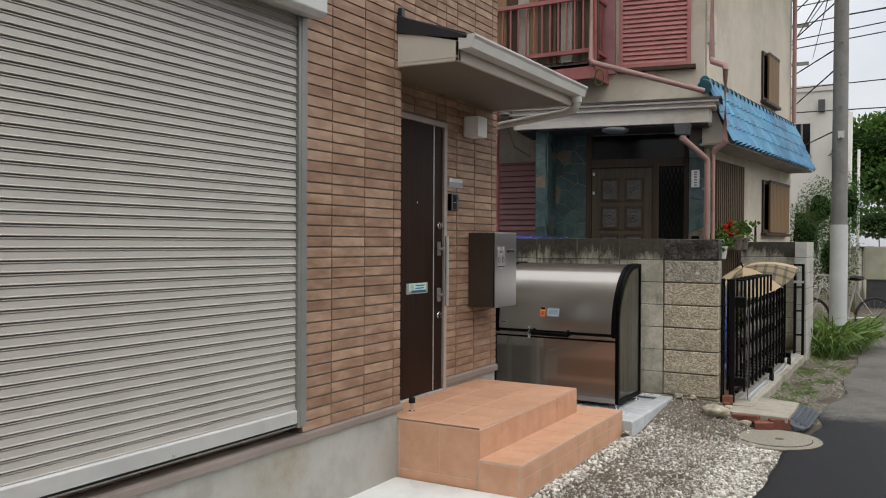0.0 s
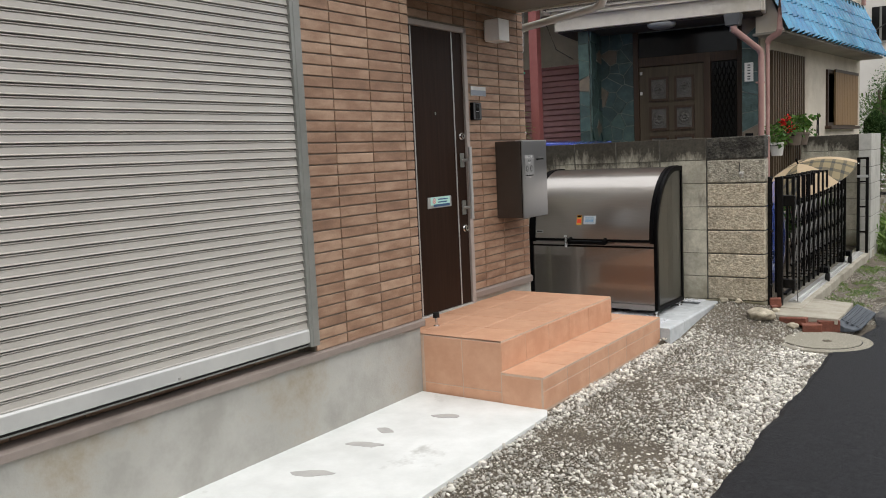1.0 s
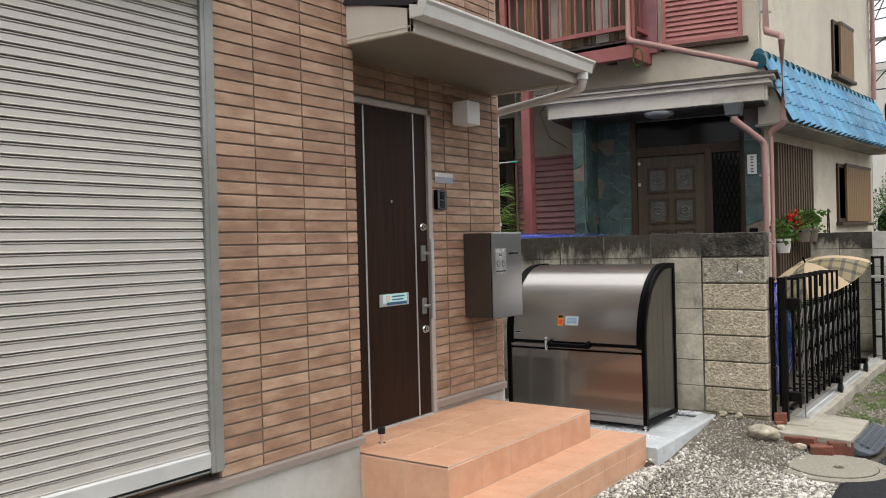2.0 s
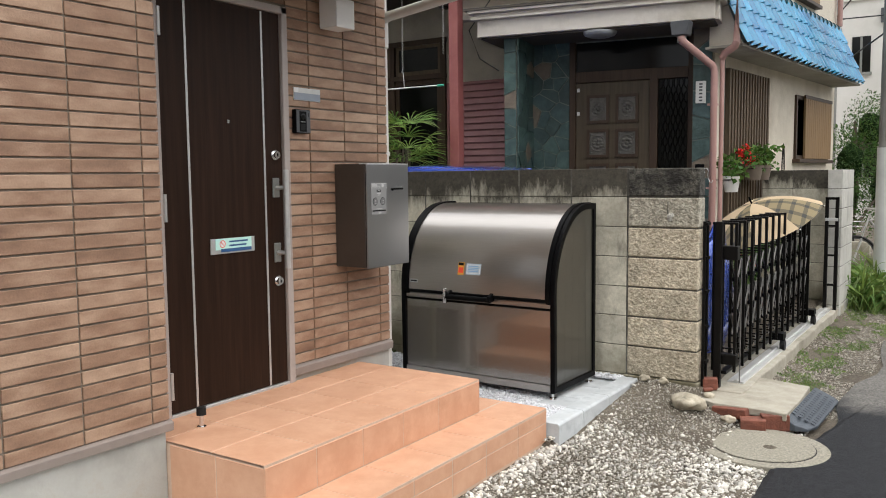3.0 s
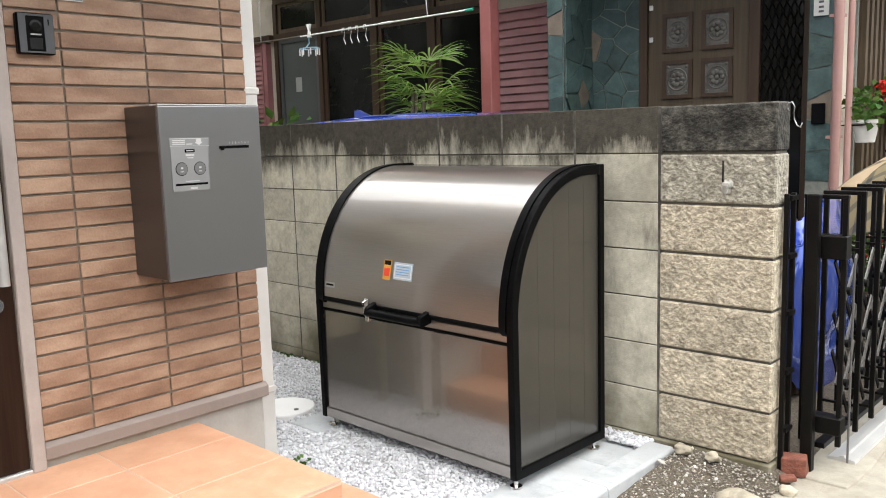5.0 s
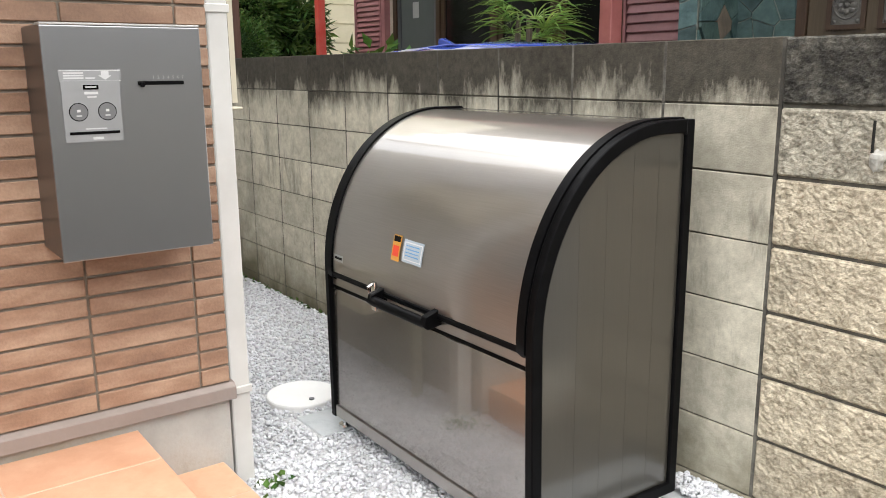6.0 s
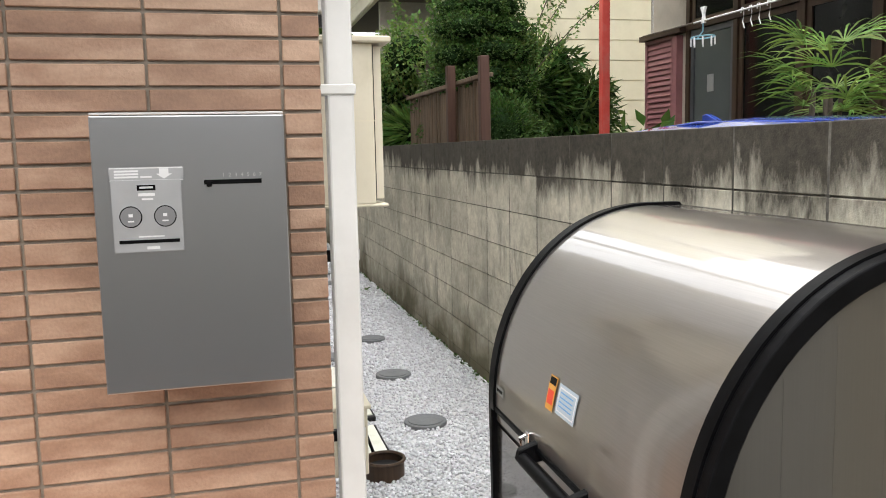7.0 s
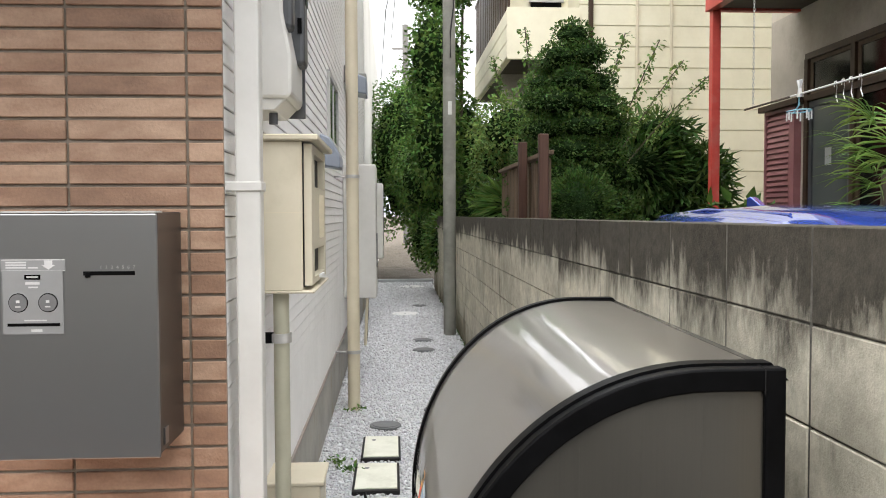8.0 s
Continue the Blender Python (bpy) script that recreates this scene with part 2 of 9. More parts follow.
    rf.color_ramp.elements[1].color = (0.85, 0.85, 0.85, 1)
    l.new(af.outputs[0], rf.inputs["Fac"])
    m3 = n.new("ShaderNodeMixRGB")
    m3.inputs["Color2"].default_value = (0.085, 0.072, 0.033, 1)
    l.new(rf.outputs[0], m3.inputs["Fac"])
    l.new(m1.outputs[0], m3.inputs["Color1"])
    l.new(m3.outputs[0], b.inputs["Base Color"])
    b.inputs["Roughness"].default_value = 0.9
    b.inputs["Specular IOR Level"].default_value = 0.25
    nb = n.new("ShaderNodeTexNoise")
    nb.inputs["Scale"].default_value, nb.inputs["Detail"].default_value = 190, 6
    l.new(geo.outputs["Position"], nb.inputs["Vector"])
    bp = n.new("ShaderNodeBump")
    bp.inputs["Strength"].default_value, bp.inputs["Distance"].default_value = 0.45, 0.004
    l.new(nb.outputs["Fac"], bp.inputs["Height"])
    l.new(bp.outputs[0], b.inputs["Normal"])
    return m


def wood_mat(name, c1, c2, along="z", rough=0.45, fine=1.0, spec=0.22):
    st = {"x": (1.2, 30, 30), "y": (30, 1.2, 30), "z": (30, 30, 1.2)}[along]
    return mat(name, c1, c2, scale=1.3 * fine, rough=rough, bump=0.12, bscale=2.4, stretch=st, c3=c1, s3=0.5, depth=0.004, spec=spec)


BRICK = brick_mat()
BRONZE_FRAME = mat("bronze_frame", (0.33, 0.285, 0.26), (0.40, 0.35, 0.32), 6, 0.4)
MORTAR = mat("mortar", (0.165, 0.138, 0.108), (0.235, 0.20, 0.16), 20, 0.9, bump=0.2)
SHUTTER = mat("shutter_paint", (0.425, 0.40, 0.364), (0.455, 0.43, 0.392), 3, 0.34, bump=0.02, c3=(0.405, 0.38, 0.345), s3=2.0)
ALU = mat("aluminium_frame", (0.20, 0.205, 0.19), (0.26, 0.262, 0.245), 4, 0.38, metal=0.3, bump=0.02)
ALU_PALE = mat("pale_aluminium", (0.48, 0.48, 0.47), (0.56, 0.56, 0.54), 4, 0.35, metal=0.3, bump=0.02)
FOUNDATION = mat("foundation_concrete", (0.30, 0.292, 0.265), (0.43, 0.422, 0.39), 3.0, 0.85, bump=0.15, bscale=90, c3=(0.235, 0.190, 0.125), s3=1.5, t3=(0.50, 0.72))
PAD = mat("pale_concrete", (0.61, 0.625, 0.61), (0.75, 0.765, 0.755), 3.0, 0.85, bump=0.15, bscale=70, c3=(0.48, 0.485, 0.465), s3=2.4, t3=(0.60, 0.72))
PATCH = mat("damp_patch", (0.36, 0.35, 0.34), (0.46, 0.45, 0.43), 8, 0.8, bump=0.1)
KERB = mat("kerb_concrete", (0.38, 0.402, 0.415), (0.53, 0.55, 0.56), 12, 0.85, bump=0.25, bscale=90, c3=(0.35, 0.36, 0.365), s3=3, vary=0.06)
LEDGE = mat("ledge_trim", (0.20, 0.165, 0.145), (0.26, 0.215, 0.19), 4, 0.5, bump=0.05)
TILE = mat("terracotta_tile", (0.54, 0.292, 0.180), (0.62, 0.360, 0.232), 7, 0.6, bump=0.2, bscale=120, c3=(0.50, 0.262, 0.155), s3=4, t3=(0.5, 0.75), vary=0.04, depth=0.002)
GROUT = mat("tile_grout", (0.50, 0.36, 0.27), (0.57, 0.415, 0.315), 30, 0.9)
DOOR_WOOD = wood_mat("dark_door_wood", (0.0180, 0.0090, 0.0056), (0.0310, 0.0158, 0.0100), "z", 0.45, 1.0, 0.10)
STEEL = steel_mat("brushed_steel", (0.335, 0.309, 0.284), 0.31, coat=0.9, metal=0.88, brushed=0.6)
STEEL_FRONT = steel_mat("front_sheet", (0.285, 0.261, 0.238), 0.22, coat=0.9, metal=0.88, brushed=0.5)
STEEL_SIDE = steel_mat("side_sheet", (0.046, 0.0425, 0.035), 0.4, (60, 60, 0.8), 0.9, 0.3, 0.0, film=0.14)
CHROME = mat("chrome", (0.72, 0.72, 0.72), (0.8, 0.8, 0.8), 20, 0.15, metal=1.0, bump=0)
SATIN = mat("satin_steel", (0.46, 0.455, 0.44), (0.54, 0.535, 0.52), 20, 0.42, metal=0.55, bump=0.02)
BLACK = mat("black_trim", (0.0018, 0.0018, 0.002), (0.0035, 0.0035, 0.004), 20, 0.42, bump=0.03, spec=0.07)
BLACK_MATT = mat("black_matt", (0.009, 0.009, 0.009), (0.016, 0.015, 0.015), 20, 0.65, bump=0.08, spec=0.25)
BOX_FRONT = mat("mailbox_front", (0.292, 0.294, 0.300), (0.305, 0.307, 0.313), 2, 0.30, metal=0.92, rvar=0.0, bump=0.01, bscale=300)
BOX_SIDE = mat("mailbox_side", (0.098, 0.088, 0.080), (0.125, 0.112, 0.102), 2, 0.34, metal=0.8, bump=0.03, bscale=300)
WHITE_PVC = mat("white_pvc", (0.53, 0.52, 0.49), (0.61, 0.60, 0.57), 3, 0.4, bump=0.02, c3=(0.52, 0.50, 0.46), s3=2.5, t3=(0.6, 0.8))
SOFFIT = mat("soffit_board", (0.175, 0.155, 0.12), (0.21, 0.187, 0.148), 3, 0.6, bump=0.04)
FASCIA = mat("cream_fascia", (0.52, 0.475, 0.405), (0.58, 0.535, 0.465), 3, 0.5, bump=0.03)
ROOF_BLACK = mat("black_roof_metal", (0.016, 0.018, 0.022), (0.026, 0.028, 0.034), 5, 0.4, bump=0.04)
BEIGE = mat("beige_enamel", (0.55, 0.50, 0.38), (0.62, 0.565, 0.44), 3, 0.42, bump=0.03, c3=(0.5, 0.45, 0.33), s3=2)
BEIGE_PIPE = mat("beige_pipe", (0.58, 0.52, 0.385), (0.66, 0.59, 0.445), 3, 0.45, bump=0.03)
OLIVE_PIPE = mat("olive_pipe", (0.36, 0.35, 0.265), (0.44, 0.43, 0.33), 4, 0.5, bump=0.03)
SIDING = mat("white_siding", (0.80, 0.795, 0.785), (0.86, 0.855, 0.845), 5, 0.6, bump=0.2, bscale=70, c3=(0.74, 0.73, 0.71), s3=1.6, t3=(0.55, 0.8))
CREAM = mat("cream_siding", (0.76, 0.72, 0.55), (0.83, 0.79, 0.62), 3, 0.6, bump=0.1, c3=(0.68, 0.64, 0.48), s3=1)
BLOCK = block_mat()
JOINT = mat("block_joint", (0.085, 0.079, 0.066), (0.16, 0.15, 0.128), 25, 0.95, bump=0.3)
MORTAR_BED = mat("upright_mortar", (0.085, 0.08, 0.067), (0.18, 0.17, 0.145), 30, 0.95, bump=0.4, c3=(0.055, 0.051, 0.043), s3=4.0, t3=(0.42, 0.58))
SPLIT = mat("split_face_block", (0.32, 0.268, 0.19), (0.70, 0.62, 0.475), 42, 0.92, bump=0.9, bscale=62, c3=(0.24, 0.215, 0.165), s3=3.0, t3=(0.56, 0.76), vary=0.1, depth=0.02)
SPLIT_DARK = mat("mouldy_split_block", (0.012, 0.011, 0.009), (0.15, 0.142, 0.118), 30, 0.92, bump=0.9, bscale=55, c3=(0.018, 0.016, 0.013), s3=5.0, t3=(0.42, 0.58), depth=0.02)
SPLIT_MID = mat("grimy_split_block", (0.20, 0.183, 0.142), (0.54, 0.50, 0.405), 42, 0.92, bump=0.9, bscale=62, c3=(0.16, 0.15, 0.12), s3=3.0, t3=(0.56, 0.76), depth=0.02)


def road_mat():
    """Fresh black asphalt that gives way, in a ragged feathered line, to the old grey road."""
    m, n, l, b = nodes_of("lane_asphalt")
    geo = n.new("ShaderNodeNewGeometry")
    sep = n.new("ShaderNodeSeparateXYZ")
    l.new(geo.outputs["Position"], sep.inputs[0])

    def noisy(scale, lo, hi, c0, c1, rough=0.7):
        t = n.new("ShaderNodeTexNoise")
        t.inputs["Scale"].default_value, t.inputs["Detail"].default_value, t.inputs["Roughness"].default_value = scale, 8, rough
        l.new(geo.outputs["Position"], t.inputs["Vector"])
        r = n.new("ShaderNodeValToRGB")
        r.color_ramp.elements[0].position, r.color_ramp.elements[0].color = lo, (*c0, 1)
        r.color_ramp.elements[1].position, r.color_ramp.elements[1].color = hi, (*c1, 1)
        l.new(t.outputs["Fac"], r.inputs["Fac"])
        return t, r.outputs["Color"]

    def mixed(fac, a, c, kind="MIX"):
        x = n.new("ShaderNodeMixRGB")
        x.blend_type = kind
        l.new(fac, x.inputs["Fac"])
        l.new(a, x.inputs["Color1"])
        l.new(c, x.inputs["Color2"])
        return x.outputs["Color"]

    _, fresh = noisy(48, 0.35, 0.68, (0.005, 0.0055, 0.007), (0.026, 0.027, 0.031))
    _, specks = noisy(34, 0.67, 0.72, (0, 0, 0), (0.6, 0.6, 0.6), 0.5)
    _, pale = noisy(30, 0.3, 0.7, (0.05, 0.05, 0.05), (0.11, 0.11, 0.107))
    fresh = mixed(specks, fresh, pale)
    _, old = noisy(55, 0.35, 0.68, (0.085, 0.081, 0.075), (0.25, 0.237, 0.217))
    _, worn = noisy(1.6, 0.46, 0.66, (0, 0, 0), (0.8, 0.8, 0.8))
    _, tar = noisy(40, 0.35, 0.7, (0.05, 0.048, 0.045), (0.12, 0.115, 0.107))
    old = mixed(worn, old, tar)
    edge, _ = noisy(2.6, 0, 1, (0, 0, 0), (1, 1, 1), 0.75)
    line = n.new("ShaderNodeMath")
    line.operation = "MULTIPLY_ADD"
    line.inputs[1].default_value = 1.6
    l.new(edge.outputs["Fac"], line.inputs[0])
    l.new(sep.outputs["Y"], line.inputs[2])
    step = n.new("ShaderNodeMapRange")
    step.inputs["From Min"].default_value, step.inputs["From Max"].default_value = 8.75, 9.25
    step.clamp = True
    l.new(line.outputs[0], step.inputs["Value"])
    l.new(mixed(step.outputs[0], fresh, old), b.inputs["Base Color"])
    gloss = n.new("ShaderNodeMapRange")
    gloss.inputs["To Min"].default_value, gloss.inputs["To Max"].default_value = 0.62, 0.9
    l.new(step.outputs[0], gloss.inputs["Value"])
    l.new(gloss.outputs[0], b.inputs["Roughness"])
    b.inputs["Specular IOR Level"].default_value = 0.2
    grain, _ = noisy(130, 0, 1, (0, 0, 0), (1, 1, 1))
    bp = n.new("ShaderNodeBump")
    bp.inputs["Strength"].default_value, bp.inputs["Distance"].default_value = 0.9, 0.008
    l.new(grain.outputs["Fac"], bp.inputs["Height"])
    l.new(bp.outputs[0], b.inputs["Normal"])
    return m


ASPHALT = road_mat()
SOIL = mat("gravelly_soil", (0.060, 0.048, 0.034), (0.235, 0.20, 0.152), 110, 0.95, bump=1.0, bscale=140, c3=(0.072, 0.056, 0.039), s3=1.8, t3=(0.45, 0.7), depth=0.02)
WHITE_BED = mat("white_gravel_bed", (0.50, 0.50, 0.51), (0.66, 0.66, 0.675), 70, 0.95, bump=0.8, bscale=90, depth=0.02)
STONE_MIX = mat("mixed_gravel", (0.43, 0.41, 0.365), (0.70, 0.67, 0.61), 25, 0.9, bump=0.3, bscale=160, island=0.42, hue=0.010)
STONE_GRIT = mat("brown_grit", (0.24, 0.215, 0.175), (0.48, 0.445, 0.385), 60, 0.95, bump=0.2, bscale=160, island=0.45, hue=0.01)
STONE_WHITE = mat("white_gravel", (0.50, 0.51, 0.535), (0.65, 0.657, 0.68), 25, 0.85, bump=0.3, bscale=160, island=0.22, hue=0.05)
STONE_BIG = mat("field_stone", (0.36, 0.315, 0.235), (0.58, 0.52, 0.41), 18, 0.9, bump=0.5, bscale=60, c3=(0.22, 0.20, 0.15), s3=5, vary=0.1)
RED_BRICK = mat("red_brick", (0.13, 0.046, 0.031), (0.24, 0.085, 0.055), 25, 0.9, bump=0.6, bscale=90, c3=(0.14, 0.06, 0.04), s3=8, vary=0.12)
SLAB = mat("old_concrete_slab", (0.31, 0.285, 0.23), (0.41, 0.38, 0.315), 9, 0.9, bump=0.35, bscale=110, c3=(0.23, 0.205, 0.155), s3=3, t3=(0.5, 0.75))
RUBBER = mat("blue_grey_rubber", (0.042, 0.050, 0.062), (0.07, 0.083, 0.10), 20, 0.65, bump=0.2, bscale=90)
MANHOLE = mat("concrete_manhole", (0.17, 0.157, 0.125), (0.38, 0.353, 0.285), 75, 0.9, bump=0.8, bscale=150, c3=(0.27, 0.25, 0.20), s3=5)
GATE = mat("dark_bronze_gate", (0.003, 0.0026, 0.0023), (0.006, 0.0052, 0.0046), 6, 0.45, bump=0.03, spec=0.16)
GATE_PALE = mat("worn_gate_links", (0.13, 0.125, 0.118), (0.19, 0.183, 0.172), 8, 0.4, metal=0.3, bump=0.03)
STUCCO = mat("cream_stucco", (0.56, 0.505, 0.415), (0.65, 0.59, 0.49), 2.0, 0.9, bump=0.5, bscale=120, c3=(0.43, 0.38, 0.30), s3=0.7)
# kept dark so the added lane blocks bounce little light
LANE_WALL = mat("unseen_block_render", (0.20, 0.18, 0.155), (0.28, 0.255, 0.225), 2.0, 0.9, bump=0.4, bscale=90, c3=(0.10, 0.09, 0.075), s3=0.6)
PIER = mat("pale_block", (0.40, 0.392, 0.355), (0.53, 0.515, 0.47), 12, 0.9, bump=0.4, bscale=90, c3=(0.27, 0.262, 0.235), s3=3.0, t3=(0.5, 0.75))
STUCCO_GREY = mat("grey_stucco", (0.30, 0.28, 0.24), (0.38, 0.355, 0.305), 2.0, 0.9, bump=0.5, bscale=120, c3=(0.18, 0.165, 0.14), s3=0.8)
# cream stucco scaled darker: the balcony's shade is in the colour
STUCCO_SHADED = mat("shaded_stucco", (0.40, 0.36, 0.295), (0.49, 0.445, 0.37), 2.0, 0.9, bump=0.5, bscale=120, c3=(0.30, 0.265, 0.21), s3=0.8)
PORCH_TRIM = mat("porch_trim", (0.54, 0.50, 0.44), (0.63, 0.585, 0.515), 3, 0.7, bump=0.1, c3=(0.44, 0.40, 0.34), s3=2)
PINK = mat("pink_paint", (0.33, 0.12, 0.108), (0.41, 0.16, 0.143), 6, 0.5, bump=0.05, c3=(0.29, 0.13, 0.118), s3=2)
PINK_PIPE = mat("pink_pipe", (0.34, 0.195, 0.17), (0.42, 0.25, 0.22), 4, 0.45, bump=0.03, c3=(0.36, 0.205, 0.175), s3=3)
RED_STEEL = mat("red_steel_post", (0.46, 0.055, 0.042), (0.56, 0.085, 0.065), 6, 0.45, bump=0.05, c3=(0.40, 0.12, 0.10), s3=3)
RED_RAIL = mat("faded_red_rail", (0.27, 0.082, 0.076), (0.34, 0.118, 0.108), 6, 0.5, bump=0.05)
PURPLE = mat("maroon_louver", (0.24, 0.10, 0.105), (0.32, 0.14, 0.145), 4, 0.5, bump=0.04)
BLUE_TILE = mat("blue_glazed_tile", (0.022, 0.165, 0.33), (0.05, 0.285, 0.47), 3, 0.16, bump=0.05, c3=(0.018, 0.10, 0.27), s3=2.0, t3=(0.5, 0.75), vary=0.22)
BLUE_RIDGE = mat("dark_teal_tile", (0.012, 0.075, 0.11), (0.02, 0.13, 0.17), 4, 0.3, bump=0.05, vary=0.15)
STONE_GREEN = mat("green_slate", (0.018, 0.042, 0.040), (0.065, 0.11, 0.104), 9, 0.6, bump=0.4, bscale=40, c3=(0.03, 0.055, 0.052), s3=4, vary=0.3, hue=0.02)
STONE_TAN = mat("tan_slate", (0.11, 0.088, 0.064), (0.19, 0.152, 0.115), 9, 0.7, bump=0.4, bscale=40, vary=0.15)
STONE_JOINT = mat("slate_joint", (0.15, 0.16, 0.14), (0.23, 0.24, 0.21), 20, 0.9)
OLD_DOOR = wood_mat("old_brown_door", (0.062, 0.047, 0.030), (0.090, 0.069, 0.045), "z", 0.5)
OLD_FRAME = wood_mat("brown_frame", (0.042, 0.026, 0.017), (0.07, 0.044, 0.028), "z", 0.5)
PANEL_GREY = mat("cast_panel", (0.07, 0.066, 0.057), (0.125, 0.117, 0.102), 14, 0.45, metal=0.3, bump=0.3, bscale=60)
LATTICE_WOOD = wood_mat("brown_lattice", (0.085, 0.062, 0.04), (0.13, 0.095, 0.062), "z", 0.6)
SHUTTER_WOOD = wood_mat("tan_shutter_wood", (0.185, 0.115, 0.055), (0.27, 0.172, 0.09), "z", 0.6)
FENCE_WOOD = wood_mat("old_fence_wood", (0.085, 0.06, 0.04), (0.20, 0.145, 0.10), "z", 0.8)
POST_WOOD = wood_mat("brown_post", (0.055, 0.028, 0.02), (0.09, 0.048, 0.034), "z", 0.6)
DARK_GLASS = mat("dark_window", (0.006, 0.0065, 0.006), (0.012, 0.0125, 0.0115), 1.0, 0.10, bump=0, rvar=0.03, spec=0.18)
FROSTED = mat("grey_frosted_glass", (0.075, 0.085, 0.085), (0.095, 0.105, 0.10), 1.0, 0.2, bump=0)
POLE = mat("pole_concrete", (0.19, 0.186, 0.172), (0.25, 0.243, 0.228), 5, 0.85, bump=0.15, c3=(0.16, 0.156, 0.143), s3=2)
PASS_POLE = mat("grey_pole", (0.20, 0.20, 0.175), (0.26, 0.258, 0.23), 5, 0.8, bump=0.15, c3=(0.16, 0.158, 0.138), s3=2)
POLE_WRAP = mat("pole_wrap", (0.50, 0.51, 0.51), (0.58, 0.59, 0.585), 4, 0.6, bump=0.05)
CAR_BLUE = mat("blue_car_paint", (0.035, 0.072, 0.34), (0.042, 0.085, 0.40), 2, 0.10, metal=0.25, bump=0, coat=0.8)
TYRE = mat("tyre_rubber", (0.012, 0.012, 0.012), (0.02, 0.02, 0.02), 20, 0.8)
LEAF = mat("leaf_green", (0.060, 0.130, 0.026), (0.125, 0.22, 0.050), 3, 0.5, bump=0, island=0.45, hue=0.03, spec=0.2)
LEAF_DARK = mat("leaf_dark", (0.036, 0.080, 0.019), (0.090, 0.158, 0.038), 3, 0.5, bump=0, island=0.5, hue=0.03, spec=0.2)
LEAF_PALE = mat("leaf_pale", (0.11, 0.185, 0.045), (0.185, 0.285, 0.08), 3, 0.5, bump=0, island=0.4, hue=0.04, spec=0.2)
LEAF_PALM = mat("palm_leaf", (0.11, 0.20, 0.035), (0.21, 0.33, 0.075), 3, 0.45, bump=0, island=0.4, hue=0.03)
# near-black green puts the shade inside the crowns into the colour
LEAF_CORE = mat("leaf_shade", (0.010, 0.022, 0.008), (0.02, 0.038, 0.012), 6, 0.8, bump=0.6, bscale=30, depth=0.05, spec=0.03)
BARK = mat("bark", (0.065, 0.05, 0.036), (0.12, 0.095, 0.07), 20, 0.9, bump=0.7, bscale=30, depth=0.02)
GRASS = mat("grass_blades", (0.085, 0.165, 0.03), (0.20, 0.29, 0.07), 5, 0.6, bump=0, island=0.35, hue=0.03)
PETAL = mat("red_petal", (0.62, 0.012, 0.012), (0.75, 0.03, 0.02), 20, 0.5, bump=0, island=0.25)
POT = mat("grey_brown_pot", (0.15, 0.115, 0.09), (0.2, 0.155, 0.12), 9, 0.7, bump=0.1)
POT_PALE = mat("pale_pot", (0.58, 0.56, 0.52), (0.68, 0.66, 0.62), 9, 0.6, bump=0.05)
UMB_TAN = mat("tan_umbrella_cloth", (0.40, 0.30, 0.185), (0.46, 0.35, 0.225), 5, 0.8, bump=0.1, bscale=200)
COVER_GREY = mat("grey_plastic_cover", (0.10, 0.105, 0.11), (0.15, 0.155, 0.16), 12, 0.6, bump=0.15)
COVER_CREAM = mat("cream_cover", (0.66, 0.66, 0.56), (0.75, 0.75, 0.65), 10, 0.5, bump=0.05, c3=(0.58, 0.58, 0.48), s3=6)
PLASTIC_WHITE = mat("white_plastic", (0.76, 0.76, 0.75), (0.82, 0.82, 0.81), 5, 0.4, bump=0.02)
GREY_PLASTIC = mat("dark_grey_plastic", (0.05, 0.053, 0.058), (0.075, 0.078, 0.083), 6, 0.45, bump=0.02)
BLUE_GREY = mat("blue_grey_hood", (0.22, 0.25, 0.30), (0.28, 0.31, 0.36), 5, 0.4, bump=0.02)
LABEL_GREY = mat("grey_label", (0.36, 0.365, 0.36), (0.42, 0.425, 0.42), 6, 0.4, metal=0.3, bump=0.02)
BUTTON = mat("button_grey", (0.15, 0.15, 0.152), (0.18, 0.18, 0.182), 6, 0.4, metal=0.3, bump=0.02)
PRINT_GREY = mat("grey_print", (0.50, 0.50, 0.495), (0.56, 0.56, 0.555), 5, 0.5, bump=0)
LABEL_DIM = mat("dim_label", (0.27, 0.272, 0.272), (0.31, 0.312, 0.312), 6, 0.4, metal=0.4, bump=0.02)
PRINT_WHITE = mat("white_print", (0.66, 0.66, 0.65), (0.7, 0.7, 0.69), 5, 0.5, bump=0)
ORANGE = mat("orange_sticker", (0.62, 0.30, 0.05), (0.68, 0.34, 0.06), 8, 0.4, bump=0)
RED_MARK = mat("red_mark", (0.7, 0.05, 0.02), (0.75, 0.07, 0.03), 8, 0.4, bump=0)
PALE_BLUE = mat("pale_blue_sticker", (0.36, 0.44, 0.50), (0.42, 0.50, 0.56), 12, 0.4, bump=0)
SKY_BLUE = mat("blue_print", (0.10, 0.30, 0.55), (0.13, 0.34, 0.6), 12, 0.4, bump=0)
MINT = mat("mint_sticker", (0.45, 0.74, 0.68), (0.52, 0.8, 0.74), 8, 0.4, bump=0)
NAVY = mat("navy_print", (0.02, 0.08, 0.20), (0.03, 0.10, 0.24), 8, 0.4, bump=0)
SIGN_WHITE = mat("sign_white", (0.55, 0.55, 0.52), (0.62, 0.62, 0.59), 8, 0.5, bump=0.02)
CHAIN = mat("chain_steel", (0.45, 0.45, 0.44), (0.55, 0.55, 0.54), 20, 0.35, metal=0.9, bump=0)
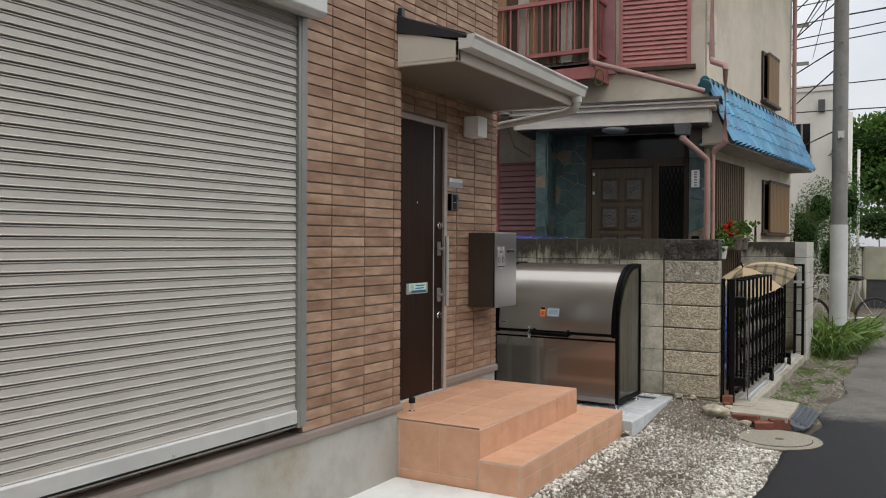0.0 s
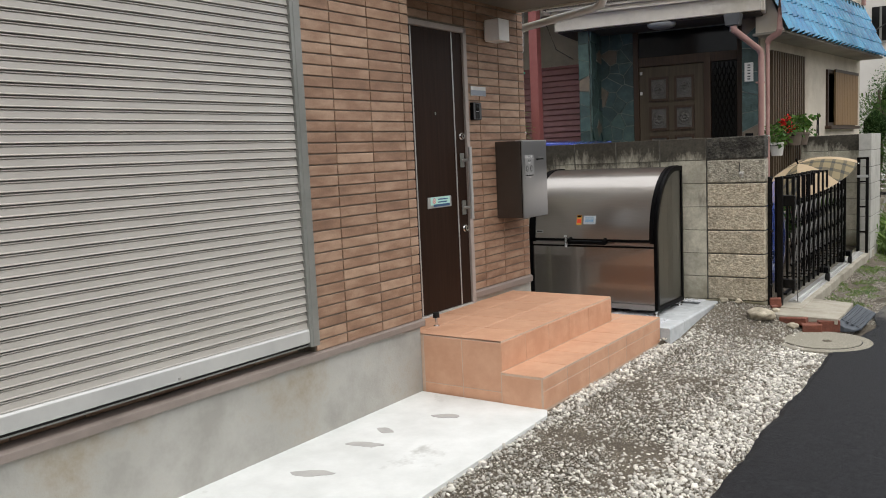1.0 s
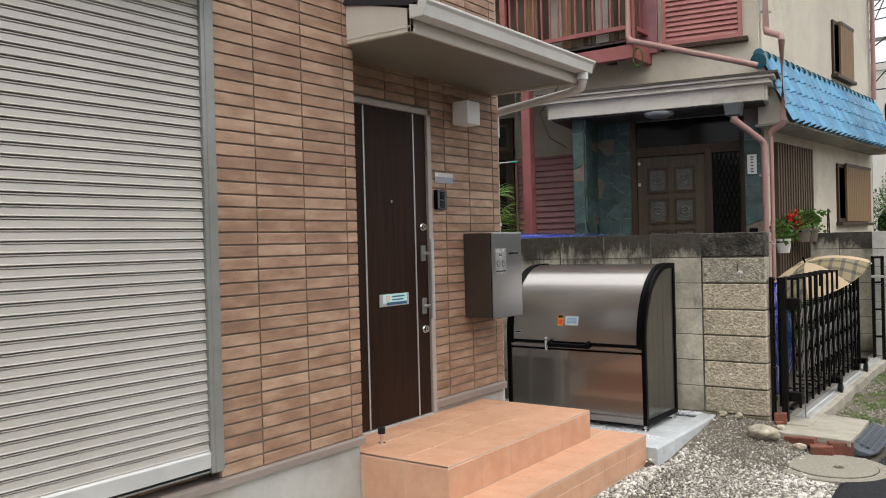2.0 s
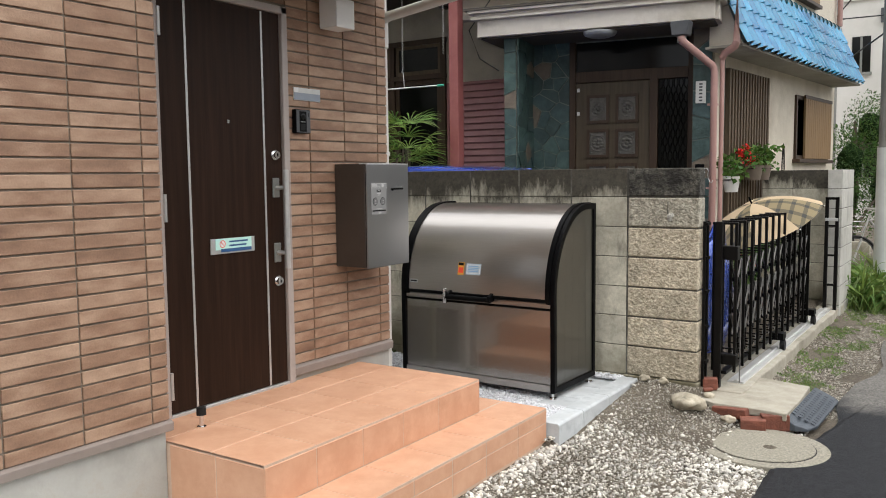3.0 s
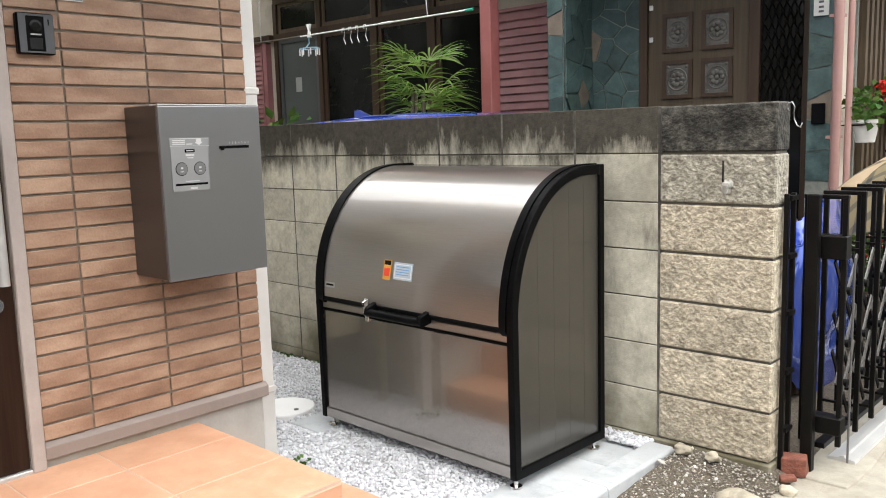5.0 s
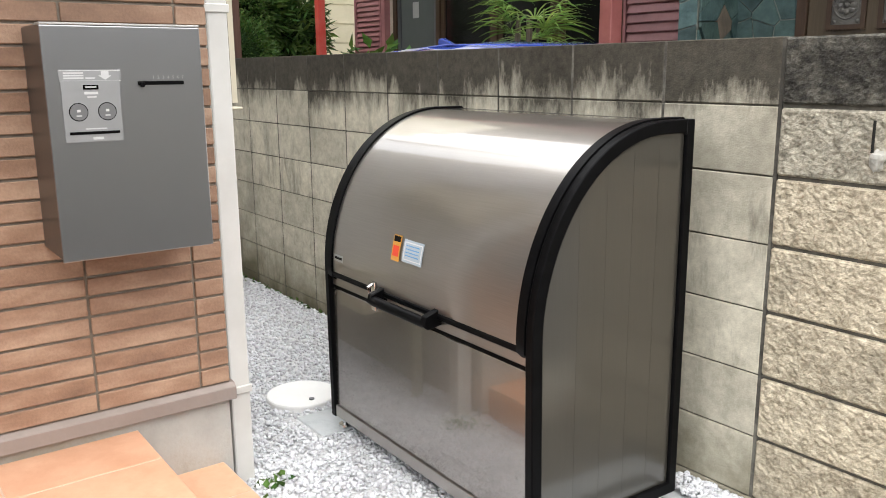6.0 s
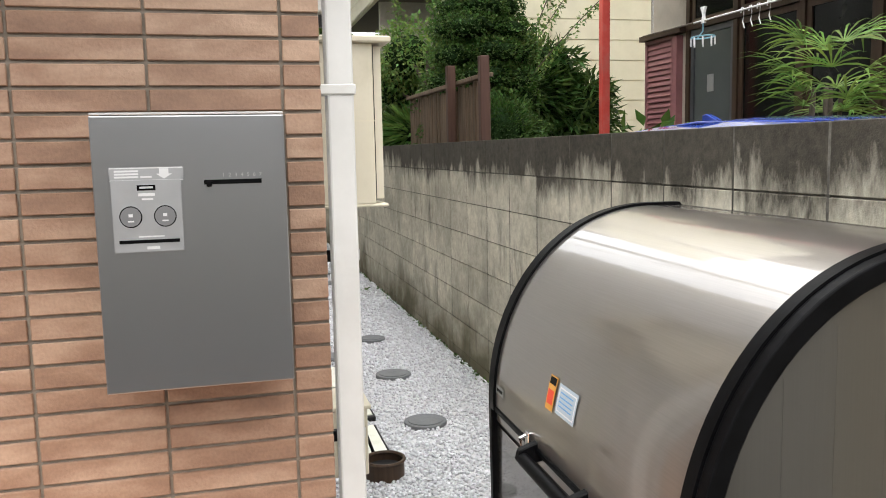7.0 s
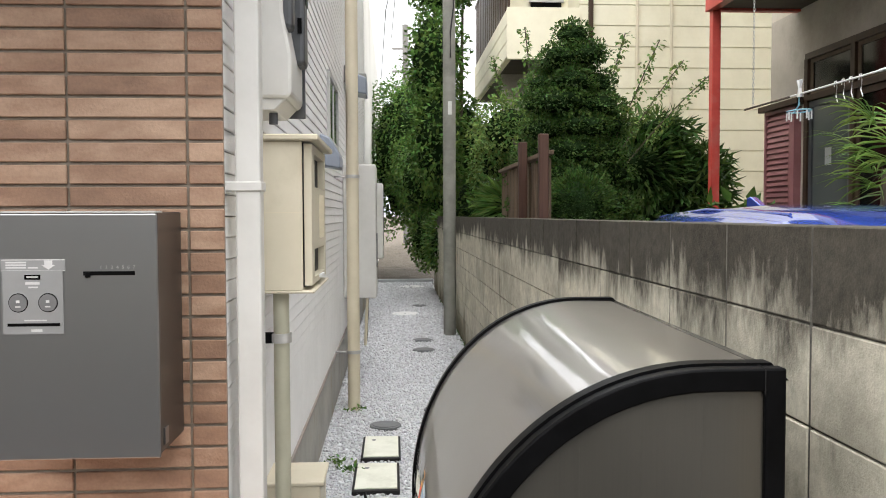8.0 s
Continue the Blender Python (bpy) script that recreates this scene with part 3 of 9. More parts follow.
CABLE = mat("black_cable", (0.012, 0.012, 0.013), (0.02, 0.02, 0.02), 20, 0.6, bump=0)
def leafy(m):
    """Thin leaves let light through."""
    t = m.node_tree
    b = t.nodes["Principled BSDF"]
    out = t.nodes["Material Output"]
    tr = t.nodes.new("ShaderNodeBsdfTranslucent")
    mx = t.nodes.new("ShaderNodeMixShader")
    mx.inputs["Fac"].default_value = 0.38
    t.links.new(b.inputs["Base Color"].links[0].from_socket, tr.inputs["Color"])
    t.links.new(b.outputs[0], mx.inputs[1])
    t.links.new(tr.outputs[0], mx.inputs[2])
    t.links.new(mx.outputs[0], out.inputs["Surface"])
    return m


for leaf_kind in (LEAF, LEAF_DARK, LEAF_PALE, LEAF_PALM, GRASS):
    leafy(leaf_kind)
GREEN_CAP = mat("green_cap", (0.03, 0.42, 0.28), (0.05, 0.5, 0.35), 9, 0.4, bump=0)
LIGHT_BLUE = mat("light_blue_plastic", (0.22, 0.48, 0.62), (0.3, 0.56, 0.7), 9, 0.4, bump=0)
FAR_WALL = mat("far_white_render", (0.62, 0.60, 0.56), (0.70, 0.68, 0.64), 1.0, 0.9, bump=0.1, c3=(0.54, 0.52, 0.48), s3=0.5)
LAMP_GLASS = mat("milky_lamp_glass", (0.27, 0.28, 0.28), (0.33, 0.34, 0.34), 6, 0.3, bump=0)
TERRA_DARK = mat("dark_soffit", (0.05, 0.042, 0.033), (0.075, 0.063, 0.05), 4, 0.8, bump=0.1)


# ---- building helpers ----
def world_of(ob):
    p = Vector((0, 0, 0))
    while ob:
        p = p + ob.location
        ob = ob.parent
    return p


def thing(name, at, label, category, group="", kind=""):
    ob = new(name)
    ob.location = at
    ob.empty_display_size = 0.1
    return tagged(ob, label, category, group, kind)


def sharpen(bm):
    """Keeps hard edges hard where faces are shaded smooth."""
    for e in bm.edges:
        if len(e.link_faces) == 2 and e.calc_face_angle(0) > 0.9:
            e.smooth = False


def part(name, bm, material, parent=None, label="", smooth=False):
    """Links a bmesh, given in world places, as one mesh object under a thing or a part."""
    if parent:
        bmesh.ops.translate(bm, vec=-world_of(parent), verts=bm.verts)
    sharpen(bm)
    me = bpy.data.meshes.new(name)
    bm.to_mesh(me)
    bm.free()
    if smooth:
        for p in me.polygons:
            p.use_smooth = True
    for m in material if isinstance(material, (list, tuple)) else [material]:
        me.materials.append(m)
    ob = new(name, me)
    if parent:
        ob.parent = parent
    if label:
        ob["label"] = label
    return ob


def solo(name, bm, material, label, category, group="", kind="", smooth=False):
    return tagged(part(name, bm, material, None, "", smooth), label, category, group, kind)


def piece(name, mesh, at, parent, rot=None):
    """One more object on a shared mesh, at a world place, under its parent."""
    ob = new(name, mesh)
    ob.location = Vector(at) - world_of(parent)
    if rot:
        ob.rotation_euler = rot
    ob.parent = parent
    return ob


def mesh_of(name, bm, material, smooth=False):
    sharpen(bm)
    me = bpy.data.meshes.new(name)
    bm.to_mesh(me)
    bm.free()
    if smooth:
        for p in me.polygons:
            p.use_smooth = True
    for m in material if isinstance(material, (list, tuple)) else [material]:
        me.materials.append(m)
    return me


def raw(name, verts, faces, material, parent=None, label="", smooth=False):
    me = bpy.data.meshes.new(name)
    v = np.asarray(verts, float)
    if parent:
        v = v - np.array(world_of(parent))
    me.from_pydata(v.tolist(), [], [list(map(int, f)) for f in faces])
    if smooth:
        for p in me.polygons:
            p.use_smooth = True
    me.materials.append(material)
    ob = new(name, me)
    if parent:
        ob.parent = parent
    if label:
        ob["label"] = label
    return ob


def box(bm, x0, x1, y0, y1, z0, z1, bevel=0.0, seg=1, m=None, mat_index=0):
    """A box, its edges rounded by bevel, added to bm; m: a pose laid on it."""
    t = bmesh.new()
    vs = [t.verts.new((x, y, z)) for x in (x0, x1) for y in (y0, y1) for z in (z0, z1)]
    for f in ((0, 1, 3, 2), (4, 6, 7, 5), (0, 4, 5, 1), (2, 3, 7, 6), (0, 2, 6, 4), (1, 5, 7, 3)):
        t.faces.new([vs[i] for i in f])
    bmesh.ops.recalc_face_normals(t, faces=t.faces)
    if bevel:
        bmesh.ops.bevel(t, geom=list(t.edges), offset=bevel, segments=seg, profile=0.5, affect="EDGES")
    join(bm, t, m, mat_index)
    return bm


def join(bm, t, m=None, mat_index=0):
    if m is not None:
        bmesh.ops.transform(t, matrix=m, verts=t.verts)
    remap = {v: bm.verts.new(v.co) for v in t.verts}
    for f in t.faces:
        try:
            nf = bm.faces.new([remap[v] for v in f.verts])
            nf.material_index, nf.smooth = mat_index, f.smooth
        except ValueError:
            pass
    t.free()


def B(*a, **k):
    return box(bmesh.new(), *a, **k)


def tube(bm, pts, r, sides=10, cap=True, taper=None):
    """A round pipe along points, mitred at the bends."""
    pts = [Vector(p) for p in pts]
    rings = []
    up = Vector((0, 0, 1))
    for i, p in enumerate(pts):
        a = (p - pts[i - 1]).normalized() if i else None
        b = (pts[i + 1] - p).normalized() if i < len(pts) - 1 else None
        d = (a + b).normalized() if a and b else (a or b)
        side = d.cross(up)
        if side.length < 1e-3:
            side = d.cross(Vector((0, 1, 0)))
        side.normalize()
        top = side.cross(d).normalized()
        k = 1.0
        if a and b:
            k = 1 / max(math.cos(a.angle(b) / 2), 0.5)
        rr = taper[i] if taper else r
        ring = []
        for s in range(sides):
            an = 2 * math.pi * s / sides
            ring.append(bm.verts.new(p + (side * math.cos(an) * rr * (k if abs(side.z) < 0.9 and a and b and abs((a - b).normalized().dot(side)) > 0.5 else 1)
                                          + top * math.sin(an) * rr * (k if a and b and abs((a - b).normalized().dot(top)) > 0.5 else 1))))
        rings.append(ring)
    for q, w in zip(rings, rings[1:]):
        for s in range(sides):
            f = bm.faces.new((q[s], q[(s + 1) % sides], w[(s + 1) % sides], w[s]))
            f.smooth = True
    if cap:
        bm.faces.new(rings[0][::-1])
        bm.faces.new(rings[-1])
    return bm


def rod(a, b, r, sides=10):
    return tube(bmesh.new(), [a, b], r, sides)


def extrude(outline, y0, y1, axis="y", bevel=0.0, seg=1):
    """A solid from an outline of (a, b) places: axis y takes (x, z), axis x takes (y, z), axis z takes (x, y)."""
    t = bmesh.new()
    put = {"y": lambda a, b, c: (a, c, b), "x": lambda a, b, c: (c, a, b), "z": lambda a, b, c: (a, b, c)}[axis]
    lo = [t.verts.new(put(a, b, y0)) for a, b in outline]
    hi = [t.verts.new(put(a, b, y1)) for a, b in outline]
    k = len(outline)
    t.faces.new(lo)
    t.faces.new(hi[::-1])
    for i in range(k):
        t.faces.new((lo[i], hi[i], hi[(i + 1) % k], lo[(i + 1) % k]))
    bmesh.ops.recalc_face_normals(t, faces=t.faces)
    if bevel:
        bmesh.ops.bevel(t, geom=list(t.edges), offset=bevel, segments=seg, profile=0.5, affect="EDGES")
    return t


def disc(x, y, z, r, h, sides=32, bevel=0.0):
    t = bmesh.new()
    bmesh.ops.create_cone(t, cap_ends=True, segments=sides, radius1=r, radius2=r, depth=h, matrix=Matrix.Translation((x, y, z + h / 2)))
    if bevel:
        ed = [e for e in t.edges if len(e.link_faces) == 2 and any(len(f.verts) > 4 for f in e.link_faces)]
        bmesh.ops.bevel(t, geom=ed, offset=bevel, segments=2, profile=0.5, affect="EDGES")
    return t


def lump(at, size, seed, detail=3, rough=0.45):
    """A worn stone: a ball pushed about by noise."""
    t = bmesh.new()
    bmesh.ops.create_icosphere(t, subdivisions=detail, radius=1)
    for v in t.verts:
        k = 1 + rough * noise.noise(v.co * 1.3 + Vector((seed * 7.1, seed * 3.3, 0))) + 0.12 * noise.noise(v.co * 4.5 + Vector((seed, 0, 0)))
        v.co = Vector((v.co.x * size[0] * k, v.co.y * size[1] * k, v.co.z * size[2] * k)) + Vector(at)
    for f in t.faces:
        f.smooth = True
    return t




def pebbles(name, places, sizes, material, parent=None, seed=0, flat=0.62):
    """Many small stones in one mesh: twenty-sided, each squashed, turned and knocked about on its own."""
    rng = np.random.default_rng(seed)
    g = (1 + 5 ** 0.5) / 2
    iv = np.array([(-1, g, 0), (1, g, 0), (-1, -g, 0), (1, -g, 0), (0, -1, g), (0, 1, g), (0, -1, -g), (0, 1, -g), (g, 0, -1), (g, 0, 1), (-g, 0, -1), (-g, 0, 1)]) / math.hypot(1, g)
    fi = np.array([(0, 11, 5), (0, 5, 1), (0, 1, 7), (0, 7, 10), (0, 10, 11), (1, 5, 9), (5, 11, 4), (11, 10, 2), (10, 7, 6), (7, 1, 8),
                   (3, 9, 4), (3, 4, 2), (3, 2, 6), (3, 6, 8), (3, 8, 9), (4, 9, 5), (2, 4, 11), (6, 2, 10), (8, 6, 7), (9, 8, 1)])
    n = len(places)
    v = np.repeat(iv[None], n, 0) * (1 + rng.uniform(-0.28, 0.28, (n, 12, 1)))
    v *= np.stack([rng.uniform(0.7, 1.25, n), rng.uniform(0.7, 1.1, n), rng.uniform(flat - 0.2, flat + 0.15, n)], 1)[:, None]
    q = rng.normal(size=(n, 4)) * np.array([1, 0.35, 0.35, 1])
    q /= np.linalg.norm(q, axis=1)[:, None]
    w, x, y, z = q.T
    rot = np.stack([np.stack([1 - 2 * (y * y + z * z), 2 * (x * y - z * w), 2 * (x * z + y * w)], 1),
                    np.stack([2 * (x * y + z * w), 1 - 2 * (x * x + z * z), 2 * (y * z - x * w)], 1),
                    np.stack([2 * (x * z - y * w), 2 * (y * z + x * w), 1 - 2 * (x * x + y * y)], 1)], 1)
    v = np.einsum("nij,nkj->nki", rot, v) * np.asarray(sizes)[:, None, None] + np.asarray(places)[:, None]
    f = fi[None] + 12 * np.arange(n)[:, None, None]
    return fast(name, v.reshape(-1, 3), f.reshape(-1, 3), material, parent)


def chips(name, places, sizes, material, parent=None, seed=0, flat=0.6):
    """Very many small sharp stones in one mesh: eight-sided splinters, each knocked about on its own."""
    rng = np.random.default_rng(seed)
    iv = np.array([(1, 0, 0), (-1, 0, 0), (0, 1, 0), (0, -1, 0), (0, 0, 1), (0, 0, -1)], float)
    fi = np.array([(0, 2, 4), (2, 1, 4), (1, 3, 4), (3, 0, 4), (2, 0, 5), (1, 2, 5), (3, 1, 5), (0, 3, 5)])
    n = len(places)
    v = np.repeat(iv[None], n, 0) * rng.uniform(0.6, 1.4, (n, 6, 1)) + rng.normal(0, 0.22, (n, 6, 3))
    v *= np.array([1, 1, flat])
    a, b = rng.uniform(0, 6.283, n), rng.normal(0, 0.5, n)
    ca, sa, cb, sb = np.cos(a), np.sin(a), np.cos(b), np.sin(b)
    x, y, z = v[..., 0], v[..., 1], v[..., 2]
    y, z = y * cb[:, None] - z * sb[:, None], y * sb[:, None] + z * cb[:, None]
    v = np.stack([x * ca[:, None] - y * sa[:, None], x * sa[:, None] + y * ca[:, None], z], 2)
    v = v * np.asarray(sizes)[:, None, None] + np.asarray(places)[:, None]
    f = fi[None] + 6 * np.arange(n)[:, None, None]
    return fast(name, v.reshape(-1, 3), f.reshape(-1, 3), material, parent)


def fast(name, verts, tris, material, parent=None, smooth=False):
    """A mesh from whole arrays of places and equal-sided faces."""
    verts = np.asarray(verts, np.float32)
    if parent:
        verts = verts - np.array(world_of(parent), np.float32)
    tris = np.asarray(tris, np.int32)
    k = tris.shape[1]
    me = bpy.data.meshes.new(name)
    me.vertices.add(len(verts))
    me.vertices.foreach_set("co", verts.ravel())
    me.loops.add(tris.size)
    me.loops.foreach_set("vertex_index", tris.ravel())
    me.polygons.add(len(tris))
    me.polygons.foreach_set("loop_start", np.arange(0, tris.size, k, dtype=np.int32))
    me.update(calc_edges=True)
    me.materials.append(material)
    if smooth:
        for p in me.polygons:
            p.use_smooth = True
    ob = new(name, me)
    if parent:
        ob.parent = parent
    return ob


def leaves(name, places, outward, sizes, material, parent=None, seed=0, long=1.7, droop=0.3, spread=0.7):
    """Many small leaves in one mesh: each a kite of four triangles folded along its rib."""
    rng = np.random.default_rng(seed)
    p = np.asarray(places, float)
    n = len(p)
    d = np.asarray(outward, float) + rng.normal(size=(n, 3)) * spread
    d[:, 2] -= droop
    d /= np.linalg.norm(d, axis=1)[:, None] + 1e-9
    r = rng.normal(size=(n, 3)) * 0.5 + np.array([0, 0, 1.0])
    s = np.cross(d, r)
    s /= np.linalg.norm(s, axis=1)[:, None] + 1e-9
    u = np.cross(s, d)
    L = (np.asarray(sizes) * rng.uniform(0.7, 1.25, n))[:, None]
    W = L / long * 0.5
    base, tip = p, p + d * L
    mid = p + d * L * 0.45 - u * L * 0.05
    a, b = p + d * L * 0.4 + s * W + u * W * 0.3, p + d * L * 0.4 - s * W + u * W * 0.3
    v = np.stack([base, a, mid, b, tip - u * L * 0.1], 1).reshape(-1, 3)
    f = np.array([(0, 1, 2), (0, 2, 3), (1, 4, 2), (2, 4, 3)])
    f = (f[None] + 5 * np.arange(n)[:, None, None]).reshape(-1, 3)
    return fast(name, v, f, material, parent)


def text(body, at, size, material, parent, rot, name="lettering"):
    cu = bpy.data.curves.new(name, "FONT")
    cu.body, cu.size, cu.extrude, cu.align_x, cu.align_y = body, size, 0.0004, "CENTER", "CENTER"
    cu.materials.append(material)
    ob = new(name, cu)
    ob.location = Vector(at) - world_of(parent)
    ob.rotation_euler = [radians(a) for a in rot]
    ob.parent = parent
    return ob


# ---- plan ----
XL, XR = -2.38, -2.64          # faces of the brick front: beside the shutter, beside the door
Y_CORNER, Y_END, Y_SIDE = 4.44, 6.303, 6.283  # where the front steps back, where it ends at the passage, siding of the passage
ROW = 0.0569                   # a brick of the siding with its joint
DPY = 6.353                    # the downpipe at the corner
Y_WALL = 7.54                  # face of the block wall
Z_ROAD, Z_PAD, Z_PASS = -0.17, -0.10, -0.06


def ground_z(x, y):
    """Height of the ground: road, gravel verge rising to the wall's foot, passage."""
    if x > -0.45:
        z = Z_ROAD
    elif x > -1.5:
        k = (x + 1.5) / 1.05
        z = -0.105 * (1 - k) + Z_ROAD * k
        w = min(max((y - 6.5) / 0.95, 0), 1) * min(max((-0.75 - x) / 0.35, 0), 1)
        z += 0.12 * w
    else:
        z = -0.105
        if y > 6.2:
            z = Z_PASS if x < -2.6 else -0.07
    return z


def spaced(stops):
    """Places along an axis from (from, to, step) stretches."""
    out = []
    for a, b, s in stops:
        k = max(1, round((b - a) / s))
        out += [a + (b - a) * i / k for i in range(k)]
    return out + [stops[-1][1]]


gx = spaced([(-900, -60, 120), (-60, -20, 8), (-20, -3, 1), (-3, 1, 0.07), (1, 12, 1), (12, 60, 8), (60, 900, 120)])
gy = spaced([(-900, -60, 120), (-60, -4, 4), (-4, 9, 0.1), (9, 40, 1), (40, 100, 8), (100, 900, 120)])
gv = [(x, y, ground_z(x, y) - 0.015 + (0.012 * noise.noise(Vector((x * 3, y * 3, 0))) if -1.5 < x < -0.45 else 0)) for y in gy for x in gx]
ng = len(gx)
gf = [(j * ng + i, j * ng + i + 1, (j + 1) * ng + i + 1, (j + 1) * ng + i) for j in range(len(gy) - 1) for i in range(ng - 1)]
ground = tagged(raw("ground", gv, gf, SOIL, smooth=True), "brown gravelly soil that the lane runs over", "ground", kind="structure")

# new black road strip, its edge ragged against the gravel; the old worn road beyond it
bm = bmesh.new()
edge = [(-0.45 + 0.035 * noise.noise(Vector((y * 2.2, 3, 0))) + 0.012 * noise.noise(Vector((y * 14, 9, 0))), y) for y in np.arange(-12, 7.02, 0.06)]
edge += [(-0.42 + 0.25 * (y - 7.0) * (1 - (y - 7.0) * 0.25) + 0.04 * noise.noise(Vector((y * 5, 1, 0))), y) for y in np.arange(7.05, 8.3, 0.06)]
far_side = [(5.0, y) for _, y in edge]
top = [bm.verts.new((x, y, Z_ROAD + 0.004)) for x, y in edge]
mid = [bm.verts.new((x + 0.03, y, Z_ROAD + 0.014)) for x, y in edge]
opp = [bm.verts.new((x, y, Z_ROAD + 0.014)) for x, y in far_side]
for i in range(len(edge) - 1):
    bm.faces.new((top[i], mid[i], mid[i + 1], top[i + 1]))
    bm.faces.new((mid[i], opp[i], opp[i + 1], mid[i + 1]))
bmesh.ops.recalc_face_normals(bm, faces=bm.faces)
road = solo("road", bm, ASPHALT, "fresh black asphalt lane with a ragged edge", "road", kind="structure")
bm = bmesh.new()
ys = list(np.arange(7.4, 120, 0.35))
wv = []
for y in ys:
    x0 = -0.30 + 0.12 * noise.noise(Vector((y * 0.9, 7, 0))) + 0.05 * noise.noise(Vector((y * 4, 2, 0))) + 0.012 * max(y - 14, 0)
    wv.append((bm.verts.new((x0, y, Z_ROAD + 0.002)), bm.verts.new((x0 + 0.1, y, Z_ROAD + 0.006)), bm.verts.new((5.0 + 0.02 * max(y - 14, 0), y, Z_ROAD + 0.006))))
for a, b in zip(wv, wv[1:]):
    bm.faces.new((a[0], a[1], b[1], b[0]))
    bm.faces.new((a[1], a[2], b[2], b[1]))
bmesh.ops.recalc_face_normals(bm, faces=bm.faces)
solo("road", bm, ASPHALT, "old worn grey asphalt lane beyond the fresh strip", "road", kind="structure")

# verge gravel: pale stones thick at both edges, trodden grit between
rng = np.random.default_rng(4)
pl, sz, cl, cz = [], [], [], []
while len(cl) < 62000:
    x, y = rng.uniform(-1.57, -0.42), rng.uniform(0.3, 7.52)
    if (x < -1.54 and 4.40 < y < 6.27) or (x < -1.44 - 0.05 * min(max((y - 2.9) / 1.5, 0), 1) and y <= 4.40) or (x < -1.46 and y > 6.27):
        continue
    k = (x + 1.5) / 1.05
    worn = noise.noise(Vector((x * 2.4, y * 1.6, 5)))
    edge_near = max(1 - abs(x + 0.62) / 0.30, 1 - abs(k - 0.02) / 0.10, 0)
    dens = 0.40 + 0.85 * edge_near + 0.55 * worn
    if y > 6.7 and x < -0.7:
        dens *= 0.30
    if rng.random() < 0.36 and rng.random() < dens:
        s = (0.0045 + 0.0125 * rng.random() ** 2.2) * (0.8 + 0.35 * edge_near)
        pl.append((x, y, ground_z(x, y) - 0.013 + s * 0.30))
        sz.append(s)
    elif rng.random() < 0.55 + dens * 0.5:
        s = 0.0022 + 0.0050 * rng.random() ** 1.6
        cl.append((x, y, ground_z(x, y) - 0.014 + s * 0.25))
        cz.append(s)
verge = pebbles("verge_gravel", pl, sz, STONE_MIX, seed=5, flat=0.5)
tagged(verge, "pale mixed gravel strewn over the trodden soil verge", "gravel", kind="stuff")
grit = chips("verge_grit", cl, cz, STONE_GRIT, seed=15)
tagged(grit, "fine brown-grey grit trodden between the gravel", "gravel", kind="stuff")

# white gravel of the passage and round the bin
bed = solo("passage_bed", B(-18.4, -1.58, 6.28, 7.56, -0.14, Z_PASS - 0.004), WHITE_BED, "bed of white gravel in the narrow passage", "ground", kind="structure")
pl, sz, cl, cz = [], [], [], []
for k in range(70000):
    x = -1.6 - 16.8 * rng.random() ** 1.9
    y = rng.uniform(6.29, 7.53)
    lift = 0.028 if x > -3.1 else 0.0
    if (x > -1.83 and 6.62 < y < 7.42) or (-3.06 < x < -2.84 and 6.70 < y < 6.98):
        continue
    if x > -1.83:
        lift += 0.02
    far = 1 + 0.10 * max(-x - 5, 0)
    if k % 3 == 0:
        s = rng.uniform(0.008, 0.0145) * far
        pl.append((x, y, Z_PASS - 0.004 + s * rng.uniform(0.1, 0.6) + lift))
        sz.append(s)
    else:
        s = rng.uniform(0.005, 0.010) * far
        cl.append((x, y, Z_PASS - 0.002 + s * rng.uniform(0.1, 0.8) + lift))
        cz.append(s)
passage_gravel = pebbles("passage_gravel", pl, sz, STONE_WHITE, seed=6)
tagged(passage_gravel, "crushed white gravel filling the passage", "gravel", kind="stuff")
tagged(chips("passage_chips", cl, cz, STONE_WHITE, seed=16), "small white marble chips between the gravel", "gravel", kind="stuff")
solo("passage_bed", B(-3.1, -1.83, 6.28, 7.545, -0.08, Z_PASS + 0.024), WHITE_BED, "white gravel heaped under the bin", "ground", kind="structure")

# concrete apron before the shutter, with damp marks
bm = extrude([(-3.2, -2.0), (-1.44, -2.0), (-1.44, 2.9), (-1.455, 3.4), (-1.485, 4.33), (-1.53, 4.415), (-3.2, 4.415)], -0.22, Z_PAD, "z")
apron = solo("apron", bm, PAD, "pale fresh concrete apron along the house", "pavement", kind="structure")
for k, (x, y, a, w, h) in enumerate(((-1.97, 4.07, 0.4, 0.085, 0.03), (-2.13, 3.72, -0.3, 0.05, 0.035), (-2.09, 3.5, 0.3, 0.09, 0.035), (-2.06, 3.08, 0.5, 0.10, 0.035), (-1.75, 2.7, 0.2, 0.04, 0.03))):
    o = []
    for s in range(18):
        t = 2 * math.pi * s / 18
        r = 1 + 0.35 * noise.noise(Vector((math.cos(t) * 1.5 + k * 5, math.sin(t) * 1.5, 0)))
        u, v = math.cos(t) * w * r, math.sin(t) * h * r
        o.append((x + u * math.cos(a) - v * math.sin(a), y + u * math.sin(a) + v * math.cos(a)))
    part("damp_mark", extrude(o, Z_PAD - 0.001, Z_PAD + 0.0025, "z"), PATCH, apron, "grey damp stain")


# ---- the new house ----
def brick_mesh(w, h=ROW - 0.0078, d=0.014):
    return mesh_of("brick", B(0, d, 0.0035, w - 0.0035, 0, h, 0.0022), BRICK)


brick_kinds = {}


